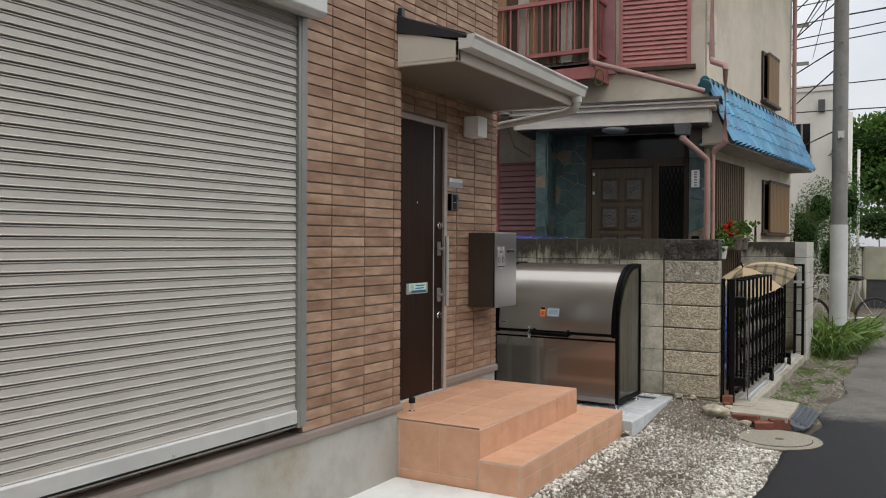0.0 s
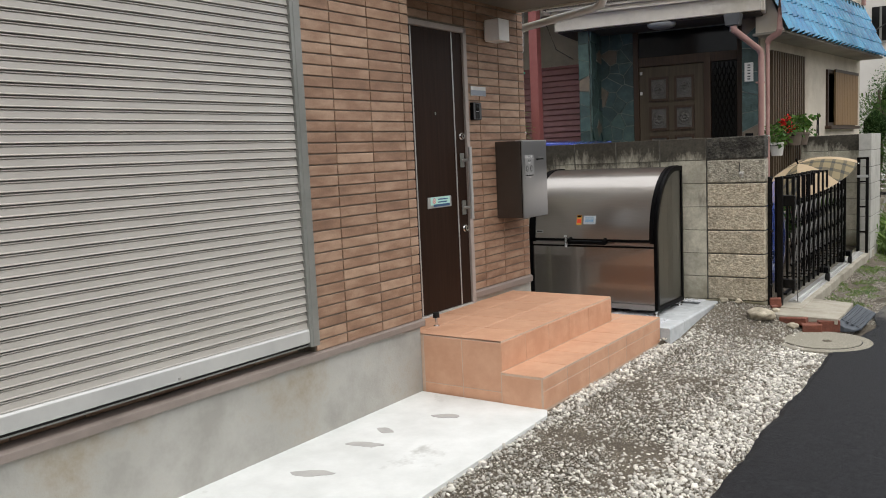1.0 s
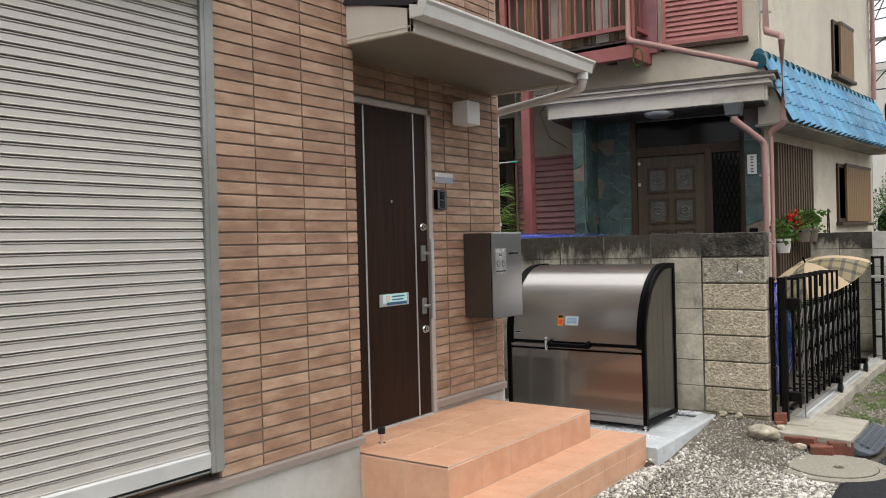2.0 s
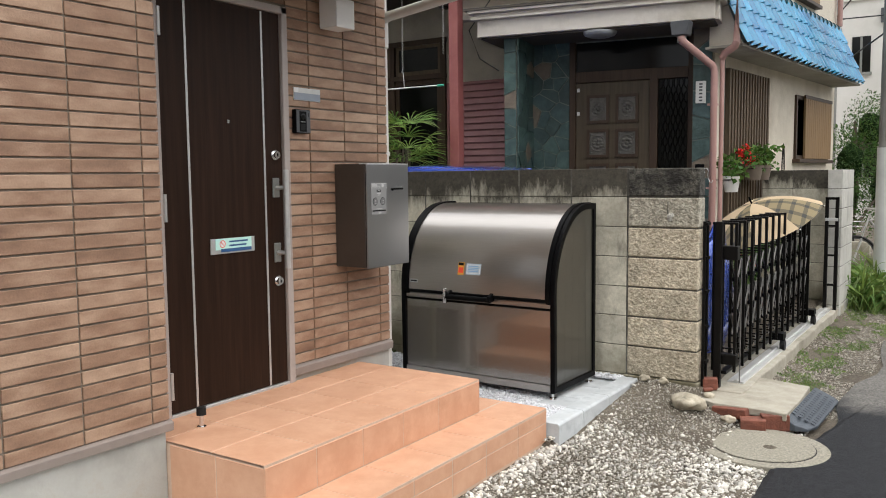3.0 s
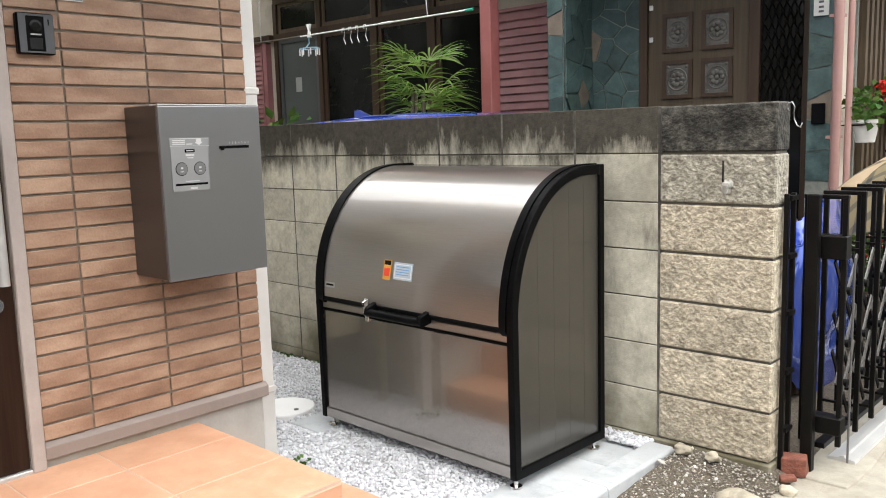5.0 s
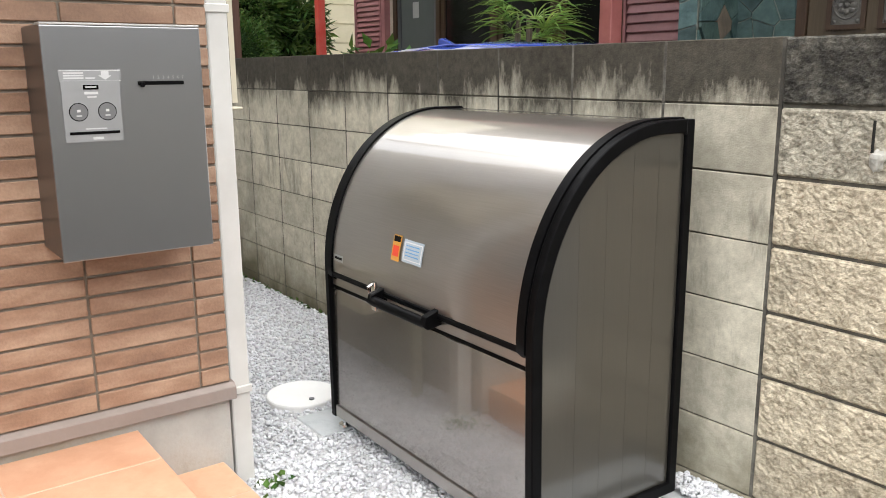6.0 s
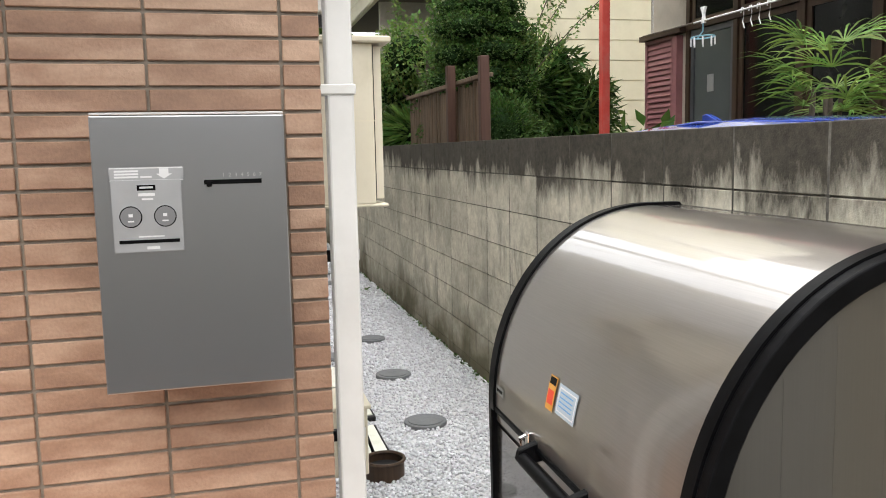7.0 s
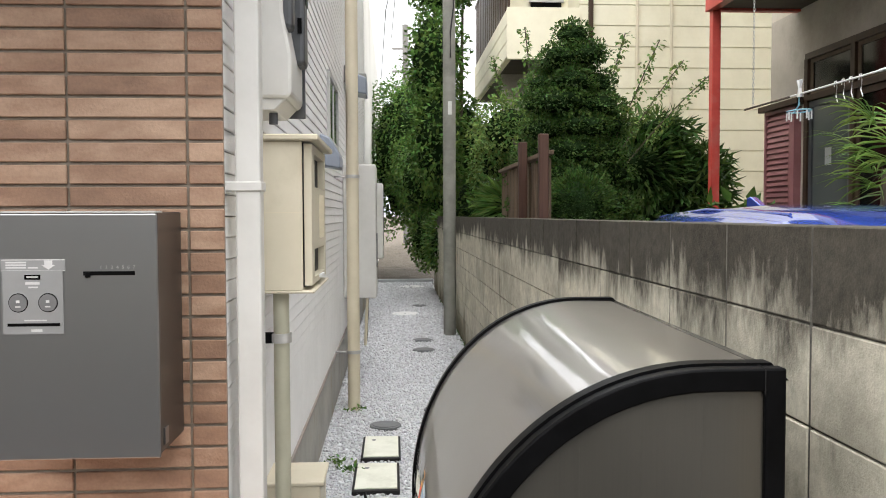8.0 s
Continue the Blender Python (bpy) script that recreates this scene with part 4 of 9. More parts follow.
def lay_bricks(wall, x, cols, z0, z1, skip=None, row=ROW):
    """Stacked siding bricks on a wall that faces +x: cols are the joints along y."""
    for a, b in zip(cols, cols[1:]):
        key = round(b - a, 3)
        if key not in brick_kinds:
            brick_kinds[key] = brick_mesh(b - a)
        z = z0
        while z < z1:
            if not (skip and skip(a, b, z)):
                piece("brick", brick_kinds[key], (x - 0.014, a, z + 0.0048), wall)
            z += row


Z_BASE = 0.348
bm = B(-3.2, XL - 0.008, -3.0, 0.1, 0.30, 5.9)
box(bm, -3.2, XL - 0.008, 3.50, Y_CORNER - 0.004, 0.30, 5.9)
box(bm, -3.2, XL - 0.008, 0.1, 3.50, 0.41, 5.9)
box(bm, -3.2, XL - 0.088, 0.1, 3.50, 0.30, 0.41)
wall_left = solo("wall_front", bm, MORTAR, "tan brick siding wall beside the roller shutter", "wall", kind="structure")
wall_right = solo("wall_door_side", B(XR - 0.0195, XR - 0.008, Y_CORNER - 0.004, Y_END - 0.004, 0.30, 5.9), MORTAR, "tan brick siding wall round the front door", "wall", kind="structure")

# foundation and its dripping ledge
solo("foundation", B(-3.2, XL - 0.012, -3.0, Y_CORNER - 0.012, -0.25, 0.32, 0.004), FOUNDATION, "bare concrete foundation with brown stains", "foundation", kind="structure")
solo("foundation", B(-2.72, XR - 0.012, Y_CORNER - 0.012, Y_END - 0.005, -0.25, 0.32), FOUNDATION, "bare concrete foundation beside the steps", "foundation", kind="structure")
solo("trim_ledge", extrude([(-3.1, 0.306), (XL + 0.012, 0.306), (XL + 0.014, 0.341), (XL - 0.004, 0.350), (-3.1, 0.350)], -3.0, Y_CORNER + 0.01, "y", 0.002), LEDGE, "grey-brown metal drip ledge at the wall's foot", "trim", kind="structure")
solo("trim_ledge", extrude([(-2.70, 0.292), (XR + 0.012, 0.292), (XR + 0.014, 0.335), (XR - 0.004, 0.347), (-2.70, 0.347)], 5.45, Y_END + 0.012, "y", 0.002), LEDGE, "grey-brown metal drip ledge beside the door", "trim", kind="structure")

# side wall along the passage: white lapped boards
bm = B(-13.4, XR - 0.020, 4.5, Y_SIDE - 0.012, 0.345, 5.9)
side_wall = solo("wall_passage", bm, SIDING, "white lapped siding wall along the passage", "wall", kind="structure")
bm = extrude([(Y_SIDE - 0.012, 0.0), (Y_SIDE + 0.010, 0.0), (Y_SIDE + 0.012, 0.003), (Y_SIDE + 0.0085, 0.0545), (Y_SIDE - 0.002, 0.0572), (Y_SIDE - 0.012, 0.0572)], -13.4, XR - 0.019, "x")
board = mesh_of("siding_board", bm, SIDING)
for k in range(95):
    piece("siding_board", board, (0, 0, 0.372 + 0.0578 * k), side_wall)
solo("foundation", B(-17.5, XR - 0.04, 6.0, Y_SIDE - 0.002, -0.25, 0.35), FOUNDATION, "grey concrete foundation along the passage", "foundation", kind="structure")
solo("trim_ledge", extrude([(6.1, 0.352), (Y_SIDE + 0.018, 0.352), (Y_SIDE + 0.018, 0.364), (Y_SIDE - 0.004, 0.371), (6.1, 0.371)], -13.4, XR - 0.03, "x"), LEDGE, "thin metal drip ledge under the siding", "trim", kind="structure")

# ---- roller shutter ----
shutter = thing("roller_shutter", (XL, 2.0, 0.36), "closed grey-beige roller shutter with aluminium guides", "shutter")
S0, S1 = 0.1, 3.435
prof = [(-0.024, 0.0), (-0.010, 0.0004), (0.0004, 0.0016), (0.0014, 0.0030), (-0.0044, 0.0066), (-0.0050, 0.0090), (-0.0070, 0.0300), (-0.0090, 0.0312), (-0.017, 0.0317), (-0.017, 0.0330), (-0.0075, 0.0338), (-0.0048, 0.0356), (-0.0058, 0.0392), (-0.022, 0.0402), (-0.024, 0.0435)]
t = bmesh.new()
ra = [t.verts.new((a, S0, b)) for a, b in prof]
rb = [t.verts.new((a, S1, b)) for a, b in prof]
for i in range(len(prof) - 1):
    f = t.faces.new((ra[i], rb[i], rb[i + 1], ra[i + 1]))
bmesh.ops.recalc_face_normals(t, faces=t.faces)
if sum((f.normal.x for f in t.faces)) < 0:
    bmesh.ops.reverse_faces(t, faces=t.faces)
slat = mesh_of("slat", t, SHUTTER)
z = 0.489
while z < 2.52:
    piece("slat", slat, (XL + 0.018, 0, z), shutter)
    z += 0.0435
part("bottom_bar", extrude([(XL - 0.01, 0.416), (XL + 0.022, 0.416), (XL + 0.026, 0.424), (XL + 0.026, 0.479), (XL + 0.018, 0.489), (XL - 0.01, 0.489)], S0, S1, "y", 0.0015), ALU_PALE, shutter, "bare aluminium bottom bar")
part("rubber_strip", B(XL - 0.004, XL + 0.014, S0, S1, 0.404, 0.416), BLACK_MATT, shutter)
bm = extrude([(XL - 0.01, 3.428), (XL + 0.030, 3.428), (XL + 0.030, 3.446), (XL + 0.034, 3.448), (XL + 0.034, 3.492), (XL + 0.028, 3.497), (XL - 0.01, 3.497)], 0.394, 2.50, "z", 0.0012)
part("guide_rail", bm, ALU, shutter, "grey aluminium guide rail")
part("housing", extrude([(XL, 2.50), (XL + 0.13, 2.475), (XL + 0.155, 2.50), (XL + 0.155, 2.82), (XL, 2.86)], S0, 3.50, "y", 0.006, 2), ALU_PALE, shutter, "pale shutter housing")
part("end_knob", disc(XL + 0.03, 2.62, 0.426, 0.008, 0.012, 12), SATIN, shutter)
part("sill", B(XL - 0.07, XL + 0.016, S0, S1 + 0.06, 0.397, 0.404), ALU, shutter)

lay_bricks(wall_left, XL, [3.50, 3.745, 4.052, 4.357, Y_CORNER], Z_BASE, 3.5)
lay_bricks(wall_left, XL - 0.08, [0.12, 0.42, 0.72, 1.02, 1.325, 1.63, 1.93, 2.235, 2.54, 2.84, 3.14, 3.445], Z_BASE, 0.36)
lay_bricks(wall_right, XR, [5.45, 5.618, 5.905, 6.208, Y_END], Z_BASE, 3.5, row=0.05715)
lay_bricks(wall_right, XR, [4.445, 4.71, 5.01, 5.31, 5.45], Z_BASE + 33 * 0.05715, 3.45, row=0.05715)
# the return of the wall beside the door
ret = mesh_of("brick", B(0.0035, 0.2525, 0, 0.014, 0, ROW - 0.0078, 0.0022), BRICK)
z = Z_BASE
while z < 3.4:
    piece("brick", ret, (XR + 0.002, Y_CORNER - 0.010, z + 0.0048), wall_left)
    z += ROW

# ---- front door ----
door = thing("front_door", (XR, 5.02, 0.262), "dark brown wood-grain front door with silver inlays and bar handle", "door")
DF, DL0, DL1 = XR + 0.004, 4.652, 5.404
for nm, a in (("jamb", (XR - 0.09, XR + 0.014, 4.60, 4.645, 0.262, 2.22)), ("jamb", (XR - 0.09, XR + 0.014, 5.408, 5.45, 0.262, 2.22)), ("head", (XR - 0.09, XR + 0.014, 4.60, 5.45, 2.185, 2.222)), ("threshold", (XR - 0.09, XR + 0.012, 4.645, 5.408, 0.258, 0.275))):
    part(nm, B(*a, 0.003), SATIN if nm == "threshold" else BRONZE_FRAME, door, "pale bronze aluminium frame" if nm != "threshold" else "")
leaf = part("leaf", B(XR - 0.045, DF - 0.006, DL0, DL1, 0.277, 2.182, 0.002), DOOR_WOOD, door, "dark brown wood-grain door leaf")
for y in (4.803, 5.278):
    part("inlay", B(DF - 0.007, DF - 0.0035, y - 0.006, y + 0.006, 0.279, 2.18), SATIN, leaf, "thin silver inlay strip")
part("peephole", tube(bmesh.new(), [(DF - 0.008, 5.041, 1.622), (DF + 0.002, 5.041, 1.622)], 0.009, 14), CHROME, leaf)
for z in (1.467, 0.818):
    bm = tube(bmesh.new(), [(DF - 0.008, 5.345, z), (DF + 0.004, 5.345, z)], 0.026, 20)
    tube(bm, [(DF + 0.004, 5.345, z), (DF + 0.022, 5.345, z)], 0.019, 20)
    part("lock", bm, CHROME, leaf, "round chrome lock cylinder", True)
    part("keyhole", B(DF + 0.0215, DF + 0.0235, 5.342, 5.348, z - 0.008, z + 0.008), BLACK, leaf)
handle = part("handle", tube(bmesh.new(), [(DF + 0.058, 5.362, 0.885), (DF + 0.058, 5.362, 1.392)], 0.0145, 16), SATIN, leaf, "long satin steel bar handle", True)
for z in (1.30, 0.965):
    part("handle_plate", B(DF - 0.006, DF + 0.004, 5.325, 5.372, z - 0.05, z + 0.05, 0.003), ALU, leaf, "satin handle plate")
    part("handle_arm", rod((DF, 5.350, z), (DF + 0.058, 5.362, z), 0.011), SATIN, leaf)
for z in (0.41, 1.22, 2.04):
    part("hinge", tube(bmesh.new(), [(DF + 0.006, 4.650, z - 0.062), (DF + 0.006, 4.650, z + 0.062)], 0.011, 12), SATIN, door)
plate = part("letter_plate", B(DF - 0.006, DF + 0.002, 4.908, 5.188, 0.988, 1.062, 0.002), LABEL_GREY, leaf, "grey mail slot plate with a mint notice")

sticker = thing("door_notice", (DF, 5.05, 1.0), "mint notice sticker on the door's mail slot", "sticker")
part("paper", B(DF + 0.0025, DF + 0.0035, 4.935, 5.165, 1.008, 1.062), MINT, sticker)
part("band", B(DF + 0.0037, DF + 0.0042, 4.968, 5.163, 0.9965, 1.0125), NAVY, sticker, "navy caption band")
for k, (a, b, z) in enumerate(((5.02, 5.14, 1.045), (5.02, 5.13, 1.026))):
    part("print_line", B(DF + 0.0037, DF + 0.0041, a, b, z - 0.004, z + 0.004), NAVY, sticker)
t = bmesh.new()
bmesh.ops.create_cone(t, cap_ends=True, segments=20, radius1=0.019, radius2=0.019, depth=0.0006, matrix=Matrix.Translation((DF + 0.004, 4.978, 1.036)) @ Matrix.Rotation(radians(90), 4, "Y"))
part("mark_ground", t, PRINT_WHITE, sticker)
t = bmesh.new()
for s in range(20):
    a0, a1 = 2 * math.pi * s / 20, 2 * math.pi * (s + 1) / 20
    q = [(DF + 0.0046, 4.978 + r * math.cos(a), 1.036 + r * math.sin(a)) for r, a in ((0.018, a0), (0.018, a1), (0.0145, a1), (0.0145, a0))]
    t.faces.new([t.verts.new(p) for p in q])
box(t, -0.0003, 0.0003, -0.017, 0.017, -0.0015, 0.0015, m=Matrix.Translation((DF + 0.0046, 4.978, 1.036)) @ Matrix.Rotation(radians(-45), 4, "X"))
part("mark_ring", t, RED_MARK, sticker)

stop = thing("door_stop", (-2.416, 4.634, 0.262), "small steel door stop with a black rubber cap", "door stop")
part("stem", tube(bmesh.new(), [(-2.416, 4.634, 0.262), (-2.416, 4.634, 0.268), (-2.416, 4.634, 0.269), (-2.416, 4.634, 0.325)], 0.01, 14, taper=[0.02, 0.02, 0.0105, 0.0105]), CHROME, stop, "", True)
part("cap", tube(bmesh.new(), [(-2.416, 4.634, 0.318), (-2.416, 4.634, 0.352)], 0.021, 16), BLACK_MATT, stop, "black rubber cap", True)

def holed_x(x0, x1, y0, y1, z0, z1, a0, a1, c0, c1):
    """A thin frame facing +x with one opening."""
    bm = bmesh.new()
    for q in ((y0, a0, z0, z1), (a1, y1, z0, z1), (a0, a1, z0, c0), (a0, a1, c1, z1)):
        box(bm, x0, x1, q[0], q[1], q[2], q[3])
    return bm


# name plate (blank), intercom, porch lamp
np_ = thing("name_plate", (XR, 5.6, 1.755), "small brushed metal plate on the brick wall", "plate")
part("plate", B(XR, XR + 0.006, 5.495, 5.700, 1.757, 1.824, 0.001), ALU_PALE, np_)
part("tinted_band", B(XR + 0.0060, XR + 0.0066, 5.497, 5.698, 1.760, 1.797), BLUE_GREY, np_, "blue-grey lower band")
part("white_patch", B(XR + 0.0062, XR + 0.0068, 5.497, 5.530, 1.798, 1.822), PRINT_WHITE, np_)
ic = thing("intercom", (XR, 5.535, 1.583), "black video door intercom with a camera window", "intercom")
ic_b = part("body", B(XR, XR + 0.030, 5.480, 5.592, 1.583, 1.708, 0.006, 2), BLACK, ic)
part("bezel", holed_x(XR + 0.030, XR + 0.0325, 5.484, 5.588, 1.587, 1.704, 5.505, 5.560, 1.592, 1.698), GREY_PLASTIC, ic_b, "dark grey bezel")
part("camera_lens", tube(bmesh.new(), [(XR + 0.029, 5.534, 1.668), (XR + 0.033, 5.534, 1.668), (XR + 0.0345, 5.534, 1.668)], 0.018, 18, taper=[0.019, 0.019, 0.012]), DARK_GLASS, ic_b)
part("sensor_bar", B(XR + 0.030, XR + 0.0318, 5.518, 5.550, 1.641, 1.645), LABEL_GREY, ic_b)
part("call_button", B(XR + 0.030, XR + 0.0316, 5.514, 5.552, 1.598, 1.632, 0.001), BLACK_MATT, ic_b)
part("led", B(XR + 0.0325, XR + 0.033, 5.571, 5.575, 1.672, 1.690), BLACK, ic_b)
pl_ = thing("porch_lamp", (XR, 5.77, 2.15), "square white wall lamp beside the door, unlit", "lamp")
part("mount", B(XR, XR + 0.025, 5.715, 5.825, 2.165, 2.290), WHITE_PVC, pl_)
part("shade", B(XR + 0.02, XR + 0.142, 5.690, 5.842, 2.148, 2.304, 0.006, 2), PLASTIC_WHITE, pl_, "milky white cube shade")

# ---- canopy over the door ----
can = thing("door_canopy", (XR, 5.3, 2.42), "small black-roofed canopy with cream fascia and white gutter", "canopy")
CY0, CY1, CX = 4.39, 6.235, -1.955
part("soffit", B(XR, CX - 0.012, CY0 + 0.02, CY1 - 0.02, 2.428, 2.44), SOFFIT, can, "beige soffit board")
for y0, y1 in ((CY0, CY0 + 0.025), (CY1 - 0.025, CY1)):
    x_in = XL if y0 < 5 else XR
    part("side_board", extrude([(x_in, 2.415), (CX, 2.41), (CX, 2.525), (x_in, 2.63)], y0, y1, "y", 0.002), FASCIA, can, "cream fascia board")
    part("drip_strip", extrude([(x_in, 2.437), (CX, 2.432), (CX, 2.440), (x_in, 2.446)], y0 - 0.003, y1 + 0.003, "y"), FASCIA, can)
part("front_board", B(CX - 0.02, CX, CY0, CY1, 2.41, 2.53, 0.002), FASCIA, can, "cream fascia board")
part("roof_sheet", extrude([(XR, 2.665), (CX + 0.06, 2.528), (CX + 0.062, 2.552), (XL, 2.728), (XR, 2.79)], CY0 - 0.012, CY1 + 0.012, "y", 0.003), ROOF_BLACK, can, "black sheet metal roof")
for y in (CY0 - 0.008, CY1 - 0.03):
    part("roof_rib", extrude([(XR, 2.79), (CX + 0.05, 2.55), (CX + 0.05, 2.568), (XR, 2.812)], y, y + 0.038, "y", 0.002), ROOF_BLACK, can)
part("flashing", B(XL, XL + 0.03, CY0, CY0 + 0.035, 2.72, 2.775, 0.003), ROOF_BLACK, can)
gut = part("gutter", extrude([(CX + 0.004, 2.475), (CX + 0.085, 2.478), (CX + 0.098, 2.530), (CX + 0.112, 2.545), (CX + 0.112, 2.556), (CX + 0.096, 2.556), (CX + 0.086, 2.536), (CX + 0.076, 2.49), (CX + 0.012, 2.49), (CX + 0.012, 2.54), (CX + 0.004, 2.54)], CY0 - 0.01, CY1 + 0.03, "y", 0.0015), WHITE_PVC, can, "white rain gutter")
for y in (CY0 - 0.012, CY1 + 0.026):
    part("gutter_cap", extrude([(CX + 0.004, 2.472), (CX + 0.087, 2.475), (CX + 0.114, 2.545), (CX + 0.114, 2.558), (CX + 0.004, 2.542)], y, y + 0.006, "y", 0.001), WHITE_PVC, gut)
bm = tube(bmesh.new(), [(CX + 0.045, CY1 - 0.03, 2.49), (CX + 0.045, CY1 - 0.03, 2.425), (CX + 0.02, CY1 - 0.01, 2.385), (CX - 0.06, CY1 + 0.03, 2.372), (-2.65, DPY, 2.318), (-2.712, DPY, 2.30), (-2.72, DPY, 2.24)], 0.030, 12)
part("drain_pipe", bm, WHITE_PVC, can, "white drain pipe to the downpipe")
part("drain_socket", tube(bmesh.new(), [(CX + 0.045, CY1 - 0.03, 2.43), (CX + 0.045, CY1 - 0.03, 2.478)], 0.038, 14), WHITE_PVC, can)

dp = thing("downpipe", (-2.72, DPY, 0.0), "white square downpipe at the corner of the house", "downpipe")
part("pipe", B(-2.752, -2.690, DPY - 0.033, DPY + 0.033, -0.08, 5.8, 0.006, 2), WHITE_PVC, dp)
for z in (0.28, 1.478, 2.24, 3.4):
    part("clamp", B(-2.757, -2.684, Y_SIDE + 0.01, DPY + 0.038, z, z + 0.026, 0.003), WHITE_PVC, dp)
part("upper_socket", B(-2.760, -2.682, DPY - 0.038, DPY + 0.039, 2.13, 2.30, 0.01, 2), WHITE_PVC, dp)

# ---- tiled steps ----
steps = solo("entrance_steps", extrude([(-2.655, 4.4300), (-1.8235, 4.4300), (-1.8235, 6.0085), (-2.655, 6.0085)], -0.2, 0.2600, "z"), GROUT, "two terracotta-tiled entrance steps before the door", "steps", kind="structure")
part("lower_step", extrude([(-2.655, 6.0095), (-1.8225, 6.0095), (-1.8225, 4.4140), (-1.5500, 4.4130), (-1.5500, 6.2655), (-2.655, 6.2655)], -0.2, 0.0800, "z"), GROUT, steps)
tile_kinds = {}


def tile(w, d, h, at, parent=steps, name="tile"):
    """A floor or riser tile of the given size along x, y, z with its low corner at a place."""
    key = (round(w, 3), round(d, 3), round(h, 3))
    if key not in tile_kinds:
        tile_kinds[key] = mesh_of("tile", B(0, w, 0, d, 0, h, 0.0025), TILE)
    piece(name, tile_kinds[key], at, parent)


G = 0.004
for x0, x1 in ((-2.650, -2.42), (-2.42, -2.121), (-2.121, -1.822)):
    for y0, y1 in ((4.428, 4.721), (4.721, 5.02), (5.02, 5.319), (5.319, 5.617), (5.617, 6.011)):
        tile(x1 - x0 - G, y1 - y0 - G, 0.012, (x0 + G / 2, y0 + G / 2, 0.250))
for y0, y1 in ((4.412, 4.72), (4.72, 5.02), (5.02, 5.32), (5.32, 5.62), (5.62, 5.94), (5.94, 6.267)):
    tile(0.27 - G, y1 - y0 - G, 0.012, (-1.820 + G / 2, y0 + G / 2, 0.070))
    tile(0.010, y1 - y0 - G, 0.068, (-1.559, y0 + G / 2, 0.001))
    tile(0.010, y1 - y0 - G, 0.105, (-1.559, y0 + G / 2, -0.106))
for y0, y1 in ((4.428, 4.721), (4.721, 5.02), (5.02, 5.319), (5.319, 5.617), (5.617, 6.011)):
    tile(0.010, y1 - y0 - G, 0.166, (-1.831, y0 + G / 2, 0.083))
for x0, x1 in ((-2.650, -2.42), (-2.42, -2.121), (-2.121, -1.83)):
    tile(x1 - x0 - G, 0.25, 0.012, (x0 + G / 2, 6.014, 0.070))
    tile(x1 - x0 - G, 0.010, 0.166, (x0 + G / 2, 6.000, 0.083))
    tile(x1 - x0 - G, 0.010, 0.17, (x0 + G / 2, 6.257, -0.102))
for x0, x1 in ((-2.375, -2.095), (-2.095, -1.822)):
    tile(x1 - x0 - G, 0.010, 0.288, (x0 + G / 2, 4.428, -0.040))
    tile(x1 - x0 - G, 0.010, 0.068, (x0 + G / 2, 4.428, -0.112))
tile(0.258, 0.010, 0.176, (-1.818, 4.4125, -0.108))

# ---- mailbox ----
mb = thing("delivery_mailbox", (XR, 6.0, 0.846), "dark grey steel delivery mailbox hung on the brick wall", "mailbox")
MX, MY0, MY1, MZ0, MZ1 = -2.408, 5.808, 6.192, 0.846, 1.425
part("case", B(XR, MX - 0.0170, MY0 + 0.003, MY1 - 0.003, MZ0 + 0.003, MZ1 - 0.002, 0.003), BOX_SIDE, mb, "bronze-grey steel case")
mdoor = part("door", B(MX - 0.009, MX, MY0, MY1, MZ0, MZ1 - 0.006, 0.003, 2), BOX_FRONT, mb, "satin grey door")
part("top_lip", B(MX - 0.055, MX + 0.001, MY0 + 0.001, MY1 - 0.001, MZ1 - 0.005, MZ1, 0.001), ALU_PALE, mb)
part("seam", B(MX - 0.0175, MX - 0.0085, MY0 + 0.006, MY1 - 0.006, MZ0 + 0.006, MZ1 - 0.008), BLACK, mb)
part("latch_plate", B(XR + 0.16, XR + 0.19, MY1 - 0.004, MY1 + 0.0005, MZ0 + 0.02, MZ0 + 0.06), BOX_FRONT, mb)
MF = MX


def on_box(name, y0, y1, z0, z1, d0, d1, material, parent, label=""):
    return part(name, B(MF + d0, MF + d1, y0, y1, z0, z1), material, parent, label)


pan = on_box("control_panel", 5.842, 5.978, 1.1415, 1.2885, -0.004, 0.0025, LABEL_DIM, mdoor, "paler grey control panel")
lab = on_box("instruction_label", 5.840, 5.984, 1.2865, 1.3145, 0.000, 0.0015, LABEL_DIM, mdoor, "grey instruction strip with an arrow")
for z0, z1, y0, y1 in ((1.312, 1.314, 5.841, 5.983), (1.287, 1.289, 5.841, 5.983)):
    on_box("label_edge", y0, y1, z0, z1, 0.0017, 0.0021, PRINT_GREY, lab)
for z in (1.307, 1.301, 1.295):
    on_box("print_line", 5.850, 5.896, z - 0.0018, z + 0.0018, 0.0017, 0.0021, PRINT_GREY, lab)
on_box("print_line", 5.90, 5.922, 1.293, 1.2965, 0.0017, 0.0021, PRINT_GREY, lab)
on_box("print_arrow", 5.937, 5.955, 1.3005, 1.3115, 0.0017, 0.0022, PRINT_GREY, lab)
part("arrow_tip", extrude([(5.930, 1.301), (5.962, 1.301), (5.946, 1.2905)], MF + 0.0017, MF + 0.0022, "x"), PRINT_GREY, lab)
on_box("window", 5.892, 5.928, 1.2675, 1.2785, 0.0026, 0.0034, BLACK, pan)
on_box("window_print", 5.897, 5.923, 1.2715, 1.2755, 0.0035, 0.0038, LABEL_GREY, pan)
on_box("brand_bar", 5.894, 5.926, 1.256, 1.262, 0.0027, 0.0031, PRINT_GREY, pan)
